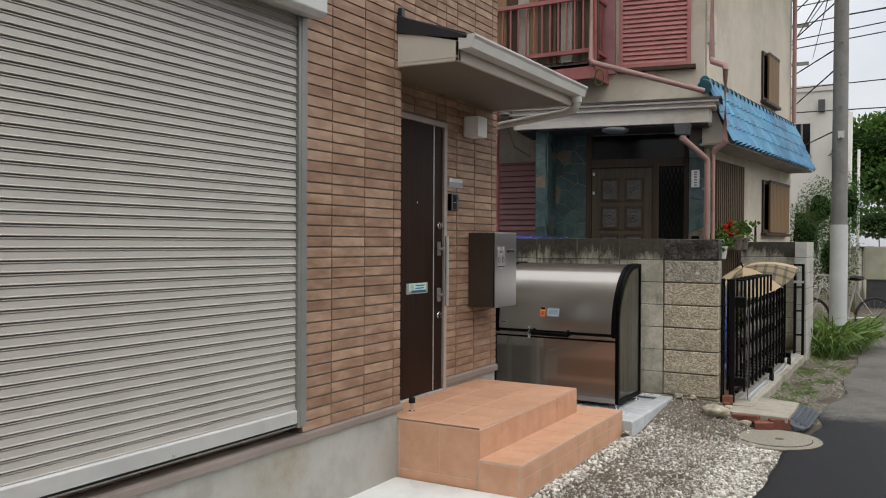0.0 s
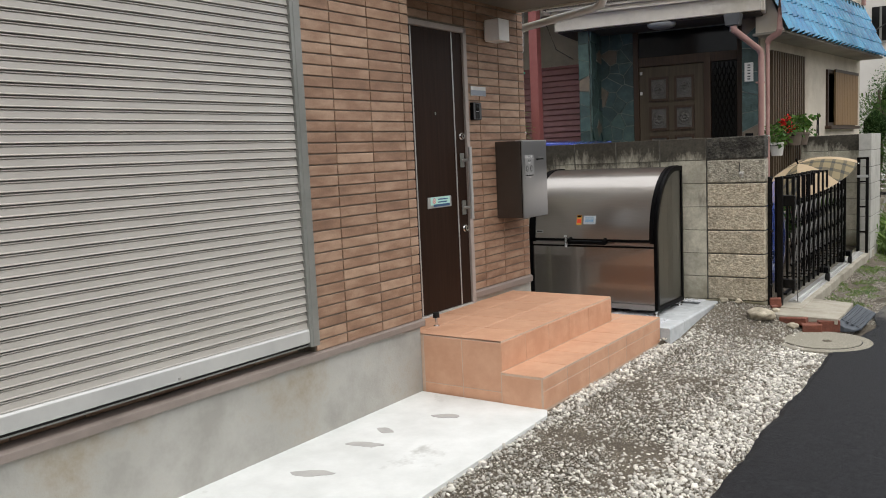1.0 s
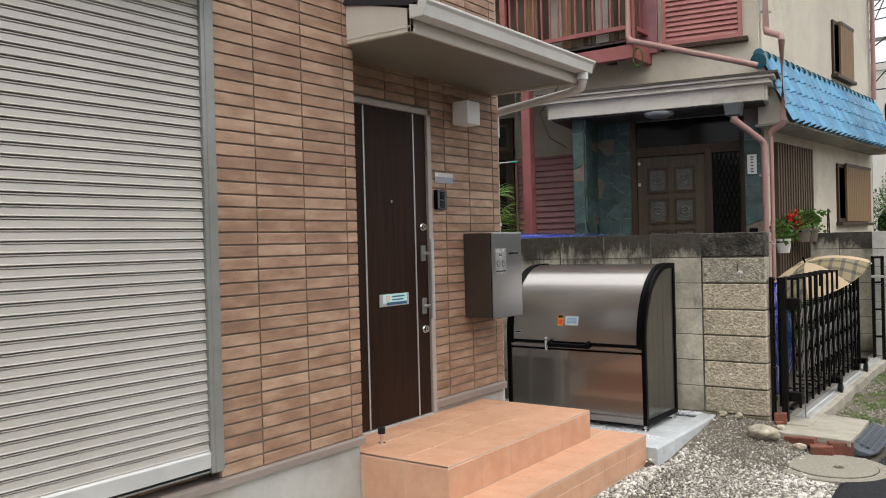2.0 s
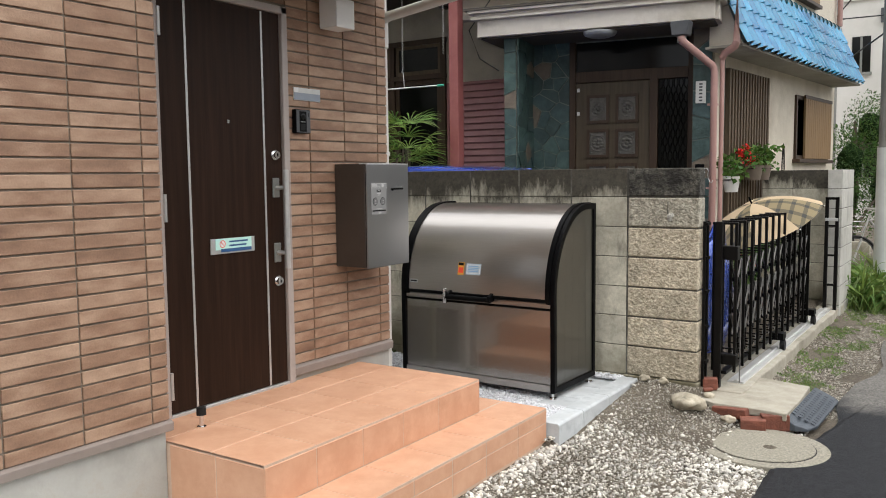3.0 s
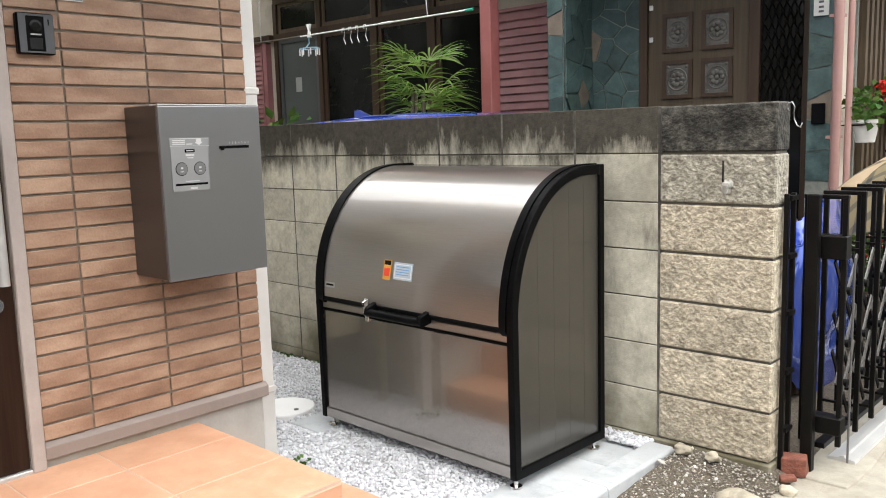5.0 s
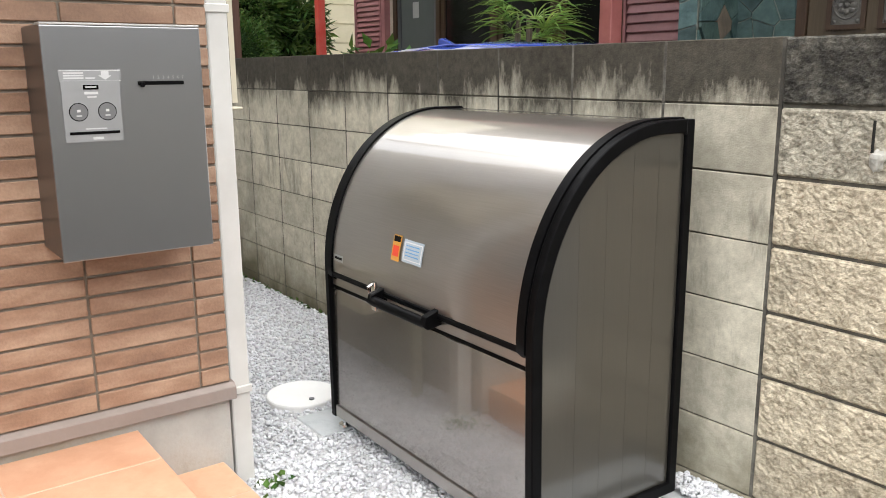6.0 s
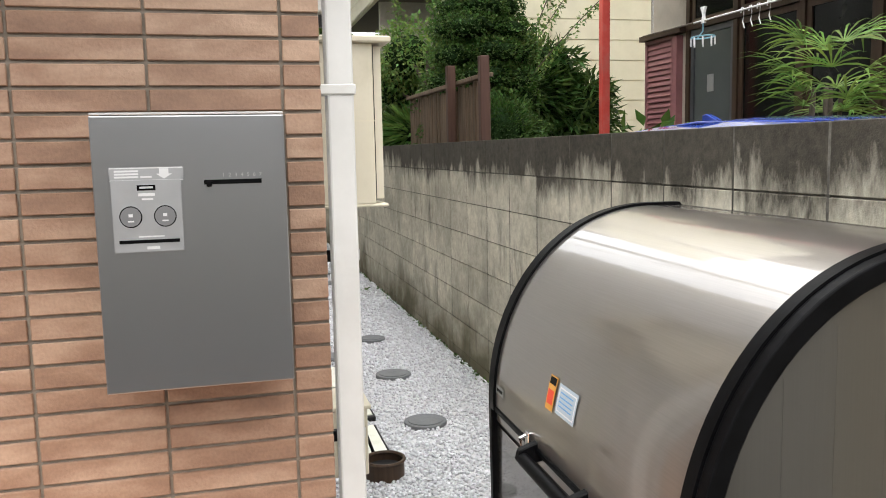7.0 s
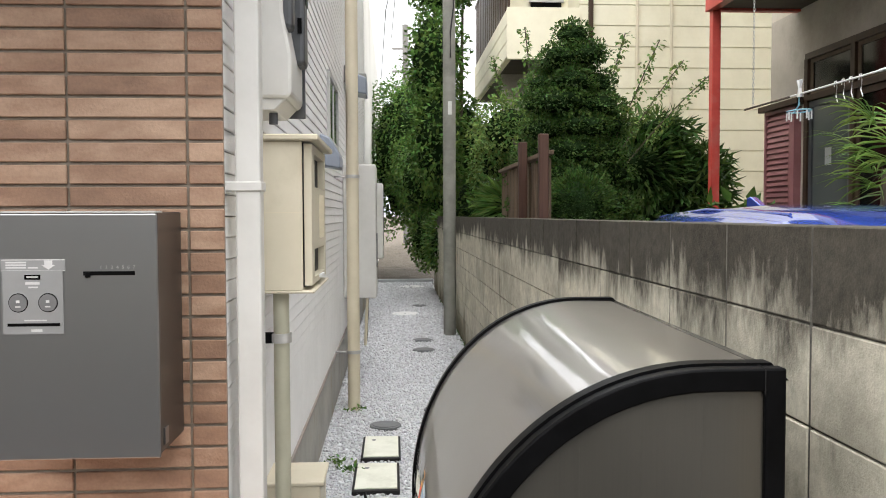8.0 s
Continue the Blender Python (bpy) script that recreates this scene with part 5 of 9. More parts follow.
on_box("brand_bar", 5.900, 5.922, 1.248, 1.2515, 0.0027, 0.0031, PRINT_GREY, pan)
for y in (5.877, 5.944):
    bt = part("push_button", tube(bmesh.new(), [(MF + 0.0022, y, 1.214), (MF + 0.0028, y, 1.214)], 0.0222, 28), BLACK, pan, "round push button")
    part("button_face", tube(bmesh.new(), [(MF + 0.0026, y, 1.214), (MF + 0.0050, y, 1.214)], 0.0200, 28), BUTTON, bt)
    on_box("button_print", y - 0.004, y + 0.004, 1.214, 1.22, 0.0051, 0.0055, PRINT_GREY, bt)
    on_box("button_print", y - 0.006, y + 0.006, 1.2035, 1.2065, 0.0051, 0.0055, PRINT_GREY, bt)
on_box("stamp_slot", 5.852, 5.970, 1.1595, 1.1665, 0.0024, 0.0034, BLACK, pan)
on_box("print_line", 5.890, 5.940, 1.1715, 1.1745, 0.0027, 0.0031, PRINT_GREY, pan)
on_box("print_line", 5.905, 5.930, 1.1465, 1.1525, 0.0027, 0.0031, PRINT_GREY, pan)
on_box("dial_slot", 6.024, 6.141, 1.276, 1.2855, -0.001, 0.0012, BLACK, mdoor, "black dial slot")
part("dial_knob", B(MF, MF + 0.008, 6.029, 6.040, 1.271, 1.284, 0.002), BLACK, mdoor)
for k in range(7):
    text(str(k + 1), (MF + 0.001, 6.064 + 0.0125 * k, 1.2945), 0.011, PRINT_GREY, mdoor, (90, 0, 90), "numeral")

# ---- curved refuse bin ----
bn = thing("refuse_bin", (-2.34, 7.08, -0.02), "large stainless refuse bin with a curved lid and black edges", "refuse bin")
BX0, BX1, BYF, BYB = -2.91, -1.742, 6.795, 7.383


def lid_line(k0=0.0, k1=1.0, grow=0.0, n=28):
    """The curve of the lid from its front foot up over to the back: (y, z) places."""
    out = []
    for i in range(n + 1):
        a = math.pi / 2 * (k0 + (k1 - k0) * i / n)
        out.append((7.27 - (0.487 + grow) * math.cos(a) ** 0.96, 0.605 + (0.560 + grow) * math.sin(a)))
    return out


side_out = [(BYB, 0.012)] + [(6.789, 0.012), (6.783, 0.56)] + lid_line(0, 1, 0.0, 20) + [(BYB, 1.165)]
inner = [(BYB - 0.034, 0.050), (6.826, 0.050), (6.820, 0.56)] + [(7.27 - 0.451 * math.cos(math.pi / 2 * i / 20) ** 0.96, 0.60 + 0.527 * math.sin(math.pi / 2 * i / 20)) for i in range(21)] + [(BYB - 0.034, 1.127)]
for sx, lab_ in ((BX1, "frame"), (BX0, "frame")):
    x0, x1 = (sx - 0.03, sx) if sx == BX1 else (sx, sx + 0.03)
    t = bmesh.new()
    k = len(side_out)
    lay = [[t.verts.new((x, y, z)) for y, z in o] for x in (x0, x1) for o in (side_out, inner)]
    a_o, a_i, b_o, b_i = lay
    for i in range(k):
        j = (i + 1) % k
        t.faces.new((a_o[i], a_o[j], a_i[j], a_i[i]))
        t.faces.new((b_o[i], b_i[i], b_i[j], b_o[j]))
        t.faces.new((a_o[i], b_o[i], b_o[j], a_o[j]))
        t.faces.new((a_i[i], a_i[j], b_i[j], b_i[i]))
    bmesh.ops.recalc_face_normals(t, faces=t.faces)
    bmesh.ops.bevel(t, geom=[e for e in t.edges if e.calc_face_angle(0) > 1.2], offset=0.004, segments=2, profile=0.5, affect="EDGES")
    fr = part("side_frame", t, BLACK, bn, "black curved edge frame", True)
    for p in fr.data.polygons:
        p.use_smooth = False
    xm = x0 + 0.011 if sx == BX1 else x0 + 0.010
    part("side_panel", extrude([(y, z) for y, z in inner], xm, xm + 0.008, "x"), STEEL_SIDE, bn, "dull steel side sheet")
    for y in (6.95, 7.05, 7.15, 7.25):
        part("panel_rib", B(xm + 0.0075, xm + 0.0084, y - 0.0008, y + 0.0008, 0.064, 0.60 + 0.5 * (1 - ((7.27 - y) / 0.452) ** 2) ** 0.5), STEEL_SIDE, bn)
    part("mitre_seam", B(x0 - 0.0008, x1 + 0.0008, BYB - 0.0360, BYB - 0.0345, 1.122, 1.166), BLACK_MATT, bn)
# lid sheet, bowed, with a rolled front edge and black side seals
t = bmesh.new()
line = lid_line(-0.02, 1.0, -0.004, 36) + [(7.31, 1.1605), (7.37, 1.159)]
rows = [[t.verts.new((x, y, z)) for y, z in line] for x in (BX0 + 0.062, BX1 - 0.062)]
back = [[t.verts.new((x, y + 0.012, z - 0.012)) for y, z in line] for x in (BX0 + 0.062, BX1 - 0.062)]
for i in range(len(line) - 1):
    f = t.faces.new((rows[0][i], rows[1][i], rows[1][i + 1], rows[0][i + 1]))
    g = t.faces.new((back[0][i], back[0][i + 1], back[1][i + 1], back[1][i]))
    f.smooth = g.smooth = True
for s in range(2):
    for i in range(len(line) - 1):
        t.faces.new((rows[s][i], rows[s][i + 1], back[s][i + 1], back[s][i]))
for i in (0, len(line) - 1):
    t.faces.new((rows[0][i], back[0][i], back[1][i], rows[1][i]))
bmesh.ops.recalc_face_normals(t, faces=t.faces)
lid = part("lid", t, STEEL, bn, "brushed stainless curved lid")
for x0, x1 in ((BX0 + 0.031, BX0 + 0.063), (BX1 - 0.063, BX1 - 0.031)):
    t = bmesh.new()
    edge_line = lid_line(-0.03, 1.0, 0.004, 29) + [(7.37, 1.169)]
    a = [t.verts.new((x0, y, z)) for y, z in edge_line]
    b = [t.verts.new((x1, y, z)) for y, z in edge_line]
    c = [t.verts.new((x0, y + 0.03, z - 0.03)) for y, z in edge_line]
    d = [t.verts.new((x1, y + 0.03, z - 0.03)) for y, z in edge_line]
    for i in range(30):
        for q, w in ((a, b), (c, a), (b, d)):
            t.faces.new((q[i], w[i], w[i + 1], q[i + 1]))
    t.faces.new((a[0], c[0], d[0], b[0]))
    bmesh.ops.recalc_face_normals(t, faces=t.faces)
    part("lid_edge", t, BLACK, lid, "black rubber lid edge", True)
part("lip", B(BX0 + 0.05, BX1 - 0.05, BYF - 0.012, BYF + 0.03, 0.572, 0.592, 0.004), BLACK, lid, "black lid lip")
part("rail", B(BX0 + 0.03, BX1 - 0.03, BYF + 0.004, BYF + 0.05, 0.535, 0.568, 0.003), STEEL, bn, "steel cross rail")
part("shadow_gap", B(BX0 + 0.03, BX1 - 0.03, BYF + 0.012, BYF + 0.05, 0.521, 0.536), BLACK, bn)
part("front_panel", B(BX0 + 0.03, BX1 - 0.03, BYF + 0.005, BYF + 0.03, 0.062, 0.522, 0.002), STEEL_FRONT, bn, "brushed stainless front sheet")
part("kick_strip", B(BX0 + 0.03, BX1 - 0.03, BYF - 0.002, BYF + 0.03, 0.016, 0.060, 0.002), STEEL, bn, "steel skirting strip")
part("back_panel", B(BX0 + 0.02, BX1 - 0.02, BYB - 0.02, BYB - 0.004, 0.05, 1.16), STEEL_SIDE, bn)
part("floor_pan", B(BX0 + 0.02, BX1 - 0.02, BYF + 0.03, BYB - 0.03, 0.03, 0.045), BLACK_MATT, bn)
part("handle", tube(bmesh.new(), [(-2.495, BYF - 0.045, 0.565), (-2.195, BYF - 0.045, 0.565)], 0.017, 12), BLACK, lid, "black bar handle")
for x in (-2.503, -2.187):
    part("handle_arm", extrude([(BYF + 0.01, 0.555), (BYF - 0.045, 0.545), (BYF - 0.062, 0.56), (BYF - 0.055, 0.588), (BYF + 0.01, 0.610)], x - 0.012, x + 0.012, "x", 0.003), BLACK, lid)
part("latch", B(-2.560, -2.534, BYF - 0.018, BYF - 0.004, 0.515, 0.615, 0.002), CHROME, lid, "small chrome latch")
part("latch_hook", tube(bmesh.new(), [(-2.547, BYF - 0.02, 0.606), (-2.547, BYF - 0.035, 0.60), (-2.547, BYF - 0.03, 0.56), (-2.547, BYF - 0.012, 0.53)], 0.005, 8), CHROME, lid)
for x in (BX0 + 0.04, BX1 - 0.03):
    for y in (BYF + 0.03, BYB - 0.04):
        part("foot", tube(bmesh.new(), [(x, y, -0.028), (x, y, -0.020), (x, y, -0.019), (x, y, 0.014)], 0.012, 14, taper=[0.026, 0.024, 0.009, 0.009]), CHROME, bn, "chrome levelling foot")


def on_lid(x0, x1, k0, k1, off):
    """A thin sheet lying on the lid's curve."""
    t = bmesh.new()
    ln = lid_line(k0, k1, off, 6)
    a = [t.verts.new((x0, y, z)) for y, z in ln]
    b = [t.verts.new((x1, y, z)) for y, z in ln]
    for i in range(6):
        t.faces.new((a[i], b[i], b[i + 1], a[i + 1]))
    return t


st1 = st = thing("warning_sticker", (-2.42, 6.79, 0.71), "orange warning sticker on the bin lid", "sticker")
part("sheet", on_lid(-2.452, -2.405, 0.118, 0.215, -0.0015), ORANGE, st)
part("picture", on_lid(-2.446, -2.411, 0.135, 0.175, -0.0008), RED_MARK, st)
part("caption", on_lid(-2.448, -2.409, 0.190, 0.211, -0.0008), BLACK, st)
st = thing("notice_sticker", (-2.33, 6.79, 0.71), "pale blue notice sticker on the bin lid", "sticker")
part("sheet", on_lid(-2.388, -2.276, 0.125, 0.208, -0.0015), PALE_BLUE, st)
part("border", on_lid(-2.382, -2.282, 0.133, 0.200, -0.0011), PRINT_WHITE, st)
part("field", on_lid(-2.378, -2.286, 0.137, 0.196, -0.0008), PALE_BLUE, st)
for k in (0.185, 0.172, 0.160, 0.148):
    part("print_line", on_lid(-2.372, -2.296, k, k + 0.004, -0.0004), SKY_BLUE, st)
part("maker_plate", on_lid(-2.836, -2.768, 0.036, 0.064, -0.0012), LABEL_GREY, lid, "small grey maker's plate")
part("plate_bar", on_lid(-2.828, -2.776, 0.045, 0.055, -0.0008), BLACK, lid)
# the bin stands a little askew to the wall
askew = Matrix.Rotation(radians(-1.2), 3, "Z")
for ob in (bn, st1, st):
    ob.location = bn.location + askew @ (ob.location - bn.location)
    ob.rotation_euler = (0, 0, radians(-1.2))

# ---- kerb and footing under the bin ----
for y0, y1 in ((6.275, 6.60), (6.60, 6.98), (6.98, 7.49)):
    kb = extrude([(-1.600, -0.2), (-1.470, -0.2), (-1.478, -0.012), (-1.488, -0.002), (-1.592, -0.002), (-1.600, -0.010)], y0 + 0.002, y1 - 0.002, "y", 0.003)
    solo("kerb_stone", kb, KERB, "pale precast concrete kerb beside the bin", "kerb", "kerbs round the bin")
for y0, y1 in ((6.62, 6.90), (6.905, 7.2), (7.205, 7.48)):
    solo("footing_slab", B(-1.83, -1.606, y0, y1, -0.12, -0.0285, 0.004), KERB, "flat concrete footing under the bin's feet", "slab", "footings of the bin")
solo("footing_slab", B(-3.06, -2.84, 6.72, 6.98, -0.12, -0.03, 0.004), KERB, "flat concrete footing under the bin's feet", "slab", "footings of the bin")

# ---- block wall ----
bw = solo("wall_blocks", B(-17.0, -1.116, Y_WALL + 0.008, Y_WALL + 0.112, -0.3, 1.386), JOINT, "stained concrete block garden wall", "wall", kind="structure")
blk = {}
cols = [-1.585 - 0.409 * i for i in range(38)]
for i in range(len(cols) - 1):
    x1, x0 = cols[i], cols[i + 1]
    for r in range(8):
        z0, z1 = 1.2 - 0.2 * r, (1.392 if r == 0 else 1.4 - 0.2 * r)
        if z1 < -0.15:
            continue
        key = round(z1 - z0, 3)
        if key not in blk:
            blk[key] = mesh_of("block", B(0.0055, 0.4035, 0, 0.12, 0.0025, key - 0.0025, 0.0025), BLOCK)
        piece("block", blk[key], (x0, Y_WALL + 0.0015 * noise.noise(Vector((i * 3.1, r * 2.3, 0))), z0), bw)
bed_m = mesh_of("mortar", B(-0.0056, 0.0056, 0.003, 0.02, -0.14, 1.386), MORTAR_BED)
for x in cols:
    piece("mortar", bed_m, (x, Y_WALL, 0), bw)
# rough split-face end bay
for r in range(7):
    z0 = 1.2 - 0.2 * r
    z1 = 1.392 if r == 0 else z0 + 0.2
    t = bmesh.new()
    box(t, -1.578, -1.108, Y_WALL - 0.004, Y_WALL + 0.122, z0 + 0.006, z1 - 0.005, 0.006)
    fr_ = [f for f in t.faces if f.normal.y < -0.9 or f.normal.x > 0.9]
    bmesh.ops.subdivide_edges(t, edges=list({e for f in fr_ for e in f.edges if e.calc_length() > 0.1}), cuts=33, use_grid_fill=True)
    for v in t.verts:
        if v.co.y < Y_WALL + 0.004 and -1.562 < v.co.x < -1.122 and z0 + 0.016 < v.co.z < z1 - 0.016:
            q = v.co * 24 + Vector((0, 0, r * 5))
            v.co.y -= 0.010 + 0.010 * noise.noise(q) + 0.013 * noise.noise(q * 2.3) + 0.014 * noise.noise(q * 5.1)
    part("split_block", t, (SPLIT_DARK, SPLIT_MID, SPLIT, SPLIT, SPLIT, SPLIT, SPLIT)[r], bw, ("mould-black split-face block" if r == 0 else ""))
part("crack", B(-1.3065, -1.3045, Y_WALL - 0.024, Y_WALL - 0.012, 1.09, 1.172), BLACK_MATT, bw, "dark crack in a split block")
part("mortar_scar", lump((-1.292, Y_WALL - 0.012, 1.070), (0.020, 0.011, 0.026), 6, 3, 0.8), PIER, bw, "smeared pale mortar patch", True)
part("wall_base", B(-1.60, -1.10, Y_WALL - 0.012, Y_WALL + 0.13, -0.2, 0.0, 0.006), BLOCK, bw)

# ---- things on the verge ----
for k, (x, y, s) in enumerate(((-1.06, 7.20, (0.105, 0.08, 0.052)), (-1.42, 7.45, (0.036, 0.028, 0.02)), (-1.30, 7.46, (0.032, 0.025, 0.022)), (-0.83, 7.24, (0.04, 0.03, 0.026)), (-1.0, 7.45, (0.03, 0.03, 0.02)))):
    solo("stone", lump((x, y, ground_z(x, y) + s[2] * 0.30), s, k + 1), STONE_BIG, "rounded buff stone lying on the soil" if k == 0 else "small stone lying on the soil", "stone", "loose stones", smooth=True)
for k, (x, y, z, w, d, h, a) in enumerate(((-0.835, 7.345, -0.125, 0.215, 0.10, 0.06, -8), (-0.69, 7.27, -0.165, 0.14, 0.095, 0.07, 14), (-0.585, 7.345, -0.165, 0.16, 0.10, 0.095, 22), (-1.045, 7.635, -0.05, 0.09, 0.07, 0.075, 15), (-1.03, 7.52, -0.035, 0.06, 0.04, 0.02, 40))):
    bm = B(-w / 2, w / 2, -d / 2, d / 2, 0, h, 0.006, 2, m=pose(x, y, z, 2, -3, a))
    for v in bm.verts:
        v.co += Vector((noise.noise(v.co * 20), noise.noise(v.co * 20 + Vector((5, 0, 0))), 0)) * 0.006
    solo("brick", bm, RED_BRICK, "worn red brick propping the gateway slab", "brick", "loose red bricks")
bm = extrude([(-1.05, 7.60), (-1.06, 7.40), (-0.94, 7.335), (-0.72, 7.335), (-0.515, 7.305), (-0.505, 7.62), (-0.515, 8.06), (-0.84, 8.15), (-1.05, 8.15)], -0.10, -0.055, "z", 0.006, 2)
solo("concrete_slab", bm, SLAB, "cracked grey concrete slab before the gate", "slab")
bm = B(-1.10, -0.84, 7.62, 11.9, -0.25, -0.045, 0.01, 2)
bmesh.ops.subdivide_edges(bm, edges=[e for e in bm.edges if e.calc_length() > 2], cuts=40)
for v in bm.verts:
    if v.co.x > -0.9:
        v.co.x += 0.03 * noise.noise(Vector((v.co.y * 3, 1, 0)))
gate_kerb = solo("gate_kerb", bm, SLAB, "rough concrete sill under the sliding gate", "kerb", kind="structure")
# kerb ramp of rubber
ramp = thing("kerb_ramp", (-0.42, 7.72, Z_ROAD), "blue-grey rubber kerb ramp beside the slab", "kerb ramp")
M = pose(-0.432, 7.76, Z_ROAD + 0.014, 0, 0, -1)
bm = extrude([(-0.08, -0.36), (-0.085, -0.43), (-0.03, -0.44), (0.035, -0.41), (0.07, -0.31), (0.075, 0.36), (0.04, 0.42), (-0.08, 0.42)], 0.0, 0.088, "z", 0.004, 2)
for v in bm.verts:
    if v.co.z > 0.05:
        v.co.z -= 0.46 * (v.co.x + 0.085) + 0.25 * max(0, -v.co.y - 0.34) + 0.25 * max(0, v.co.y - 0.36)
bmesh.ops.transform(bm, matrix=M, verts=bm.verts)
part("body", bm, RUBBER, ramp)
for i in range(4):
    for j in range(14):
        u = -0.062 + 0.036 * i
        zz = 0.087 - (u + 0.085) * 0.46
        part("tread", B(-0.011, 0.011, -0.017, 0.017, -0.004, 0.0028, 0.001, m=M @ pose(u, -0.31 + 0.048 * j, zz, 0, 24.7, 0)), RUBBER, ramp)
# manhole
mh = thing("manhole", (-0.60, 6.98, Z_ROAD), "round concrete manhole cover set in the verge", "manhole")
MC = (-0.565, 6.955)
part("ring", disc(MC[0], MC[1], -0.21, 0.345, 0.055, 48, 0.006), MANHOLE, mh)
part("groove", disc(MC[0], MC[1], -0.155, 0.274, 0.0015, 48), BLACK_MATT, mh)
part("cover", disc(MC[0], MC[1], -0.18, 0.268, 0.032, 48, 0.004), MANHOLE, mh)
part("lift_hole", disc(MC[0] + 0.04, MC[1] - 0.02, -0.1515, 0.035, 0.0045, 24), SOIL, mh)

# ---- folding gate ----
gate = thing("folding_gate", (-1.0, 9.1, -0.045), "dark bronze aluminium folding gate across the gateway", "gate")
GY0, GY1, GN = 7.76, 10.30, 12
gs = (GY1 - GY0) / GN
bar_m = mesh_of("bar", B(-0.0095, 0.0095, -0.009, 0.009, 0.05, 1.03, 0.002), GATE)
cap_m = mesh_of("cap", B(-0.081, 0.081, -0.0125, 0.0125, 1.018, 1.034, 0.002), GATE)
rung_m = mesh_of("rung", B(-0.07, 0.07, -0.005, 0.005, -0.005, 0.005), GATE)
pin_m = mesh_of("pivot", tube(bmesh.new(), [(-0.022, 0, 0), (0.022, 0, 0)], 0.016, 10), BLACK)
link = {}
for k in range(GN + 1):
    y = GY0 + gs * k
    for x in (-1.07, -0.93):
        piece("bar", bar_m, (x, y, 0), gate)
    piece("cap", cap_m, (-1.0, y, 0), gate)
    for z in (0.10, 0.16, 0.80):
        piece("rung", rung_m, (-1.0, y, z), gate)
    if k == GN:
        continue
    # two tiers of crossing links between neighbouring bars
    for z, h in ((0.13, 0.30), (0.30, 0.28), (0.52, 0.26)):
        for s in (1, -1):
            a, b = ((y, z), (y + gs, z + h)) if s > 0 else ((y, z + h), (y + gs, z))
            L = math.hypot(b[0] - a[0], b[1] - a[1])
            key = (s, h)
            if key not in link:
                link[key] = mesh_of("link", B(-0.003, 0.003, 0, L, -0.0095, 0.0095), GATE_PALE if s > 0 else GATE)
            piece("link", link[key], (-0.955 + 0.008 * s, a[0], a[1]), gate, (math.atan2(b[1] - a[1], b[0] - a[0]), 0, 0))
        piece("pivot", pin_m, (-0.955, y + gs / 2, z + h / 2), gate)
part("end_post", B(-1.03, -0.95, GY1 + 0.09, GY1 + 0.17, -0.03, 1.04, 0.004), GATE, gate)
for z0, z1 in ((0.79, 0.88), (0.10, 0.17)):
    part("lock_box", B(-1.03, -0.915, GY0 - 0.03, GY0 + 0.035, z0, z1, 0.004), GATE, gate)
part("drop_bolt", rod((-0.91, GY0 + 0.06, -0.03), (-0.91, GY0 + 0.06, 0.79), 0.0045, 8), GATE_PALE, gate, "thin steel drop bolt")
for y in (9.12, 10.44):
    part("wheel_arm", B(-0.98, -0.88, y - 0.09, y + 0.02, 0.045, 0.10, 0.004), BLACK, gate)
    bm = tube(bmesh.new(), [(-0.915, y - 0.01, -0.005), (-0.88, y - 0.01, -0.005)], 0.042, 18)
    part("wheel", bm, BLACK_MATT, gate, "black caster wheel", True)
    part("axle_fork", B(-0.912, -0.883, y - 0.025, y + 0.012, 0.0, 0.06, 0.003), BLACK, gate)
part("lower_rail", B(-1.02, -0.98, GY0, GY1, 0.03, 0.05), GATE, gate)
rail = thing("gate_rail", (-0.95, 9.6, -0.045), "flat aluminium gate track on the sill", "rail")
part("track", extrude([(-1.0, -0.046), (-0.89, -0.046), (-0.895, -0.034), (-0.93, -0.030), (-0.935, -0.022), (-0.95, -0.022), (-0.955, -0.03), (-0.995, -0.034)], 7.86, 11.4, "y"), ALU_PALE, rail)
gp = thing("gate_post", (-1.03, 7.63, -0.05), "dark bronze post that the gate folds against", "post")
for y in (7.60, 7.665):
    part("upright", B(-1.098, -1.080, y - 0.009, y + 0.009, -0.05, 1.045, 0.002), GATE, gp)
for z in (0.12, 0.35, 0.58, 0.8, 1.02):
    part("rung", B(-1.09, -1.07, 7.60, 7.665, z, z + 0.018), GATE, gp)
part("front_leg", B(-1.045, -1.0, 7.675, 7.715, -0.09, 1.04, 0.004), GATE, gp)
cp = thing("catch_post", (-0.91, 11.42, -0.05), "dark bronze catch post beside the block pier", "post")
for x in (-0.958, -0.864):
    part("upright", B(x - 0.016, x + 0.016, 11.40, 11.44, -0.05, 1.10, 0.003), GATE, cp)
part("top_rail", B(-0.975, -0.848, 11.40, 11.44, 1.075, 1.10, 0.003), GATE, cp)
for z in (0.2, 0.5, 0.8):
    part("rung", B(-0.96, -0.86, 11.41, 11.43, z, z + 0.02), GATE, cp)
part("catch", B(-0.972, -0.850, 11.385, 11.40, 0.86, 0.89, 0.003), ALU_PALE, cp, "bare aluminium catch plate")
pier = solo("block_pier", B(-0.975, -0.845, 11.56, 12.34, -0.2, 1.372), JOINT, "pale concrete block pier beside the gateway", "pier")
for r in range(8):
    for y0, y1 in ((11.552, 11.95), (11.95, 12.35)):
        part("block", B(-0.980, -0.840, y0 + 0.003, y1 - 0.003, 1.18 - 0.2 * r + 0.003, 1.38 - 0.2 * r - 0.003, 0.004), PIER, pier)
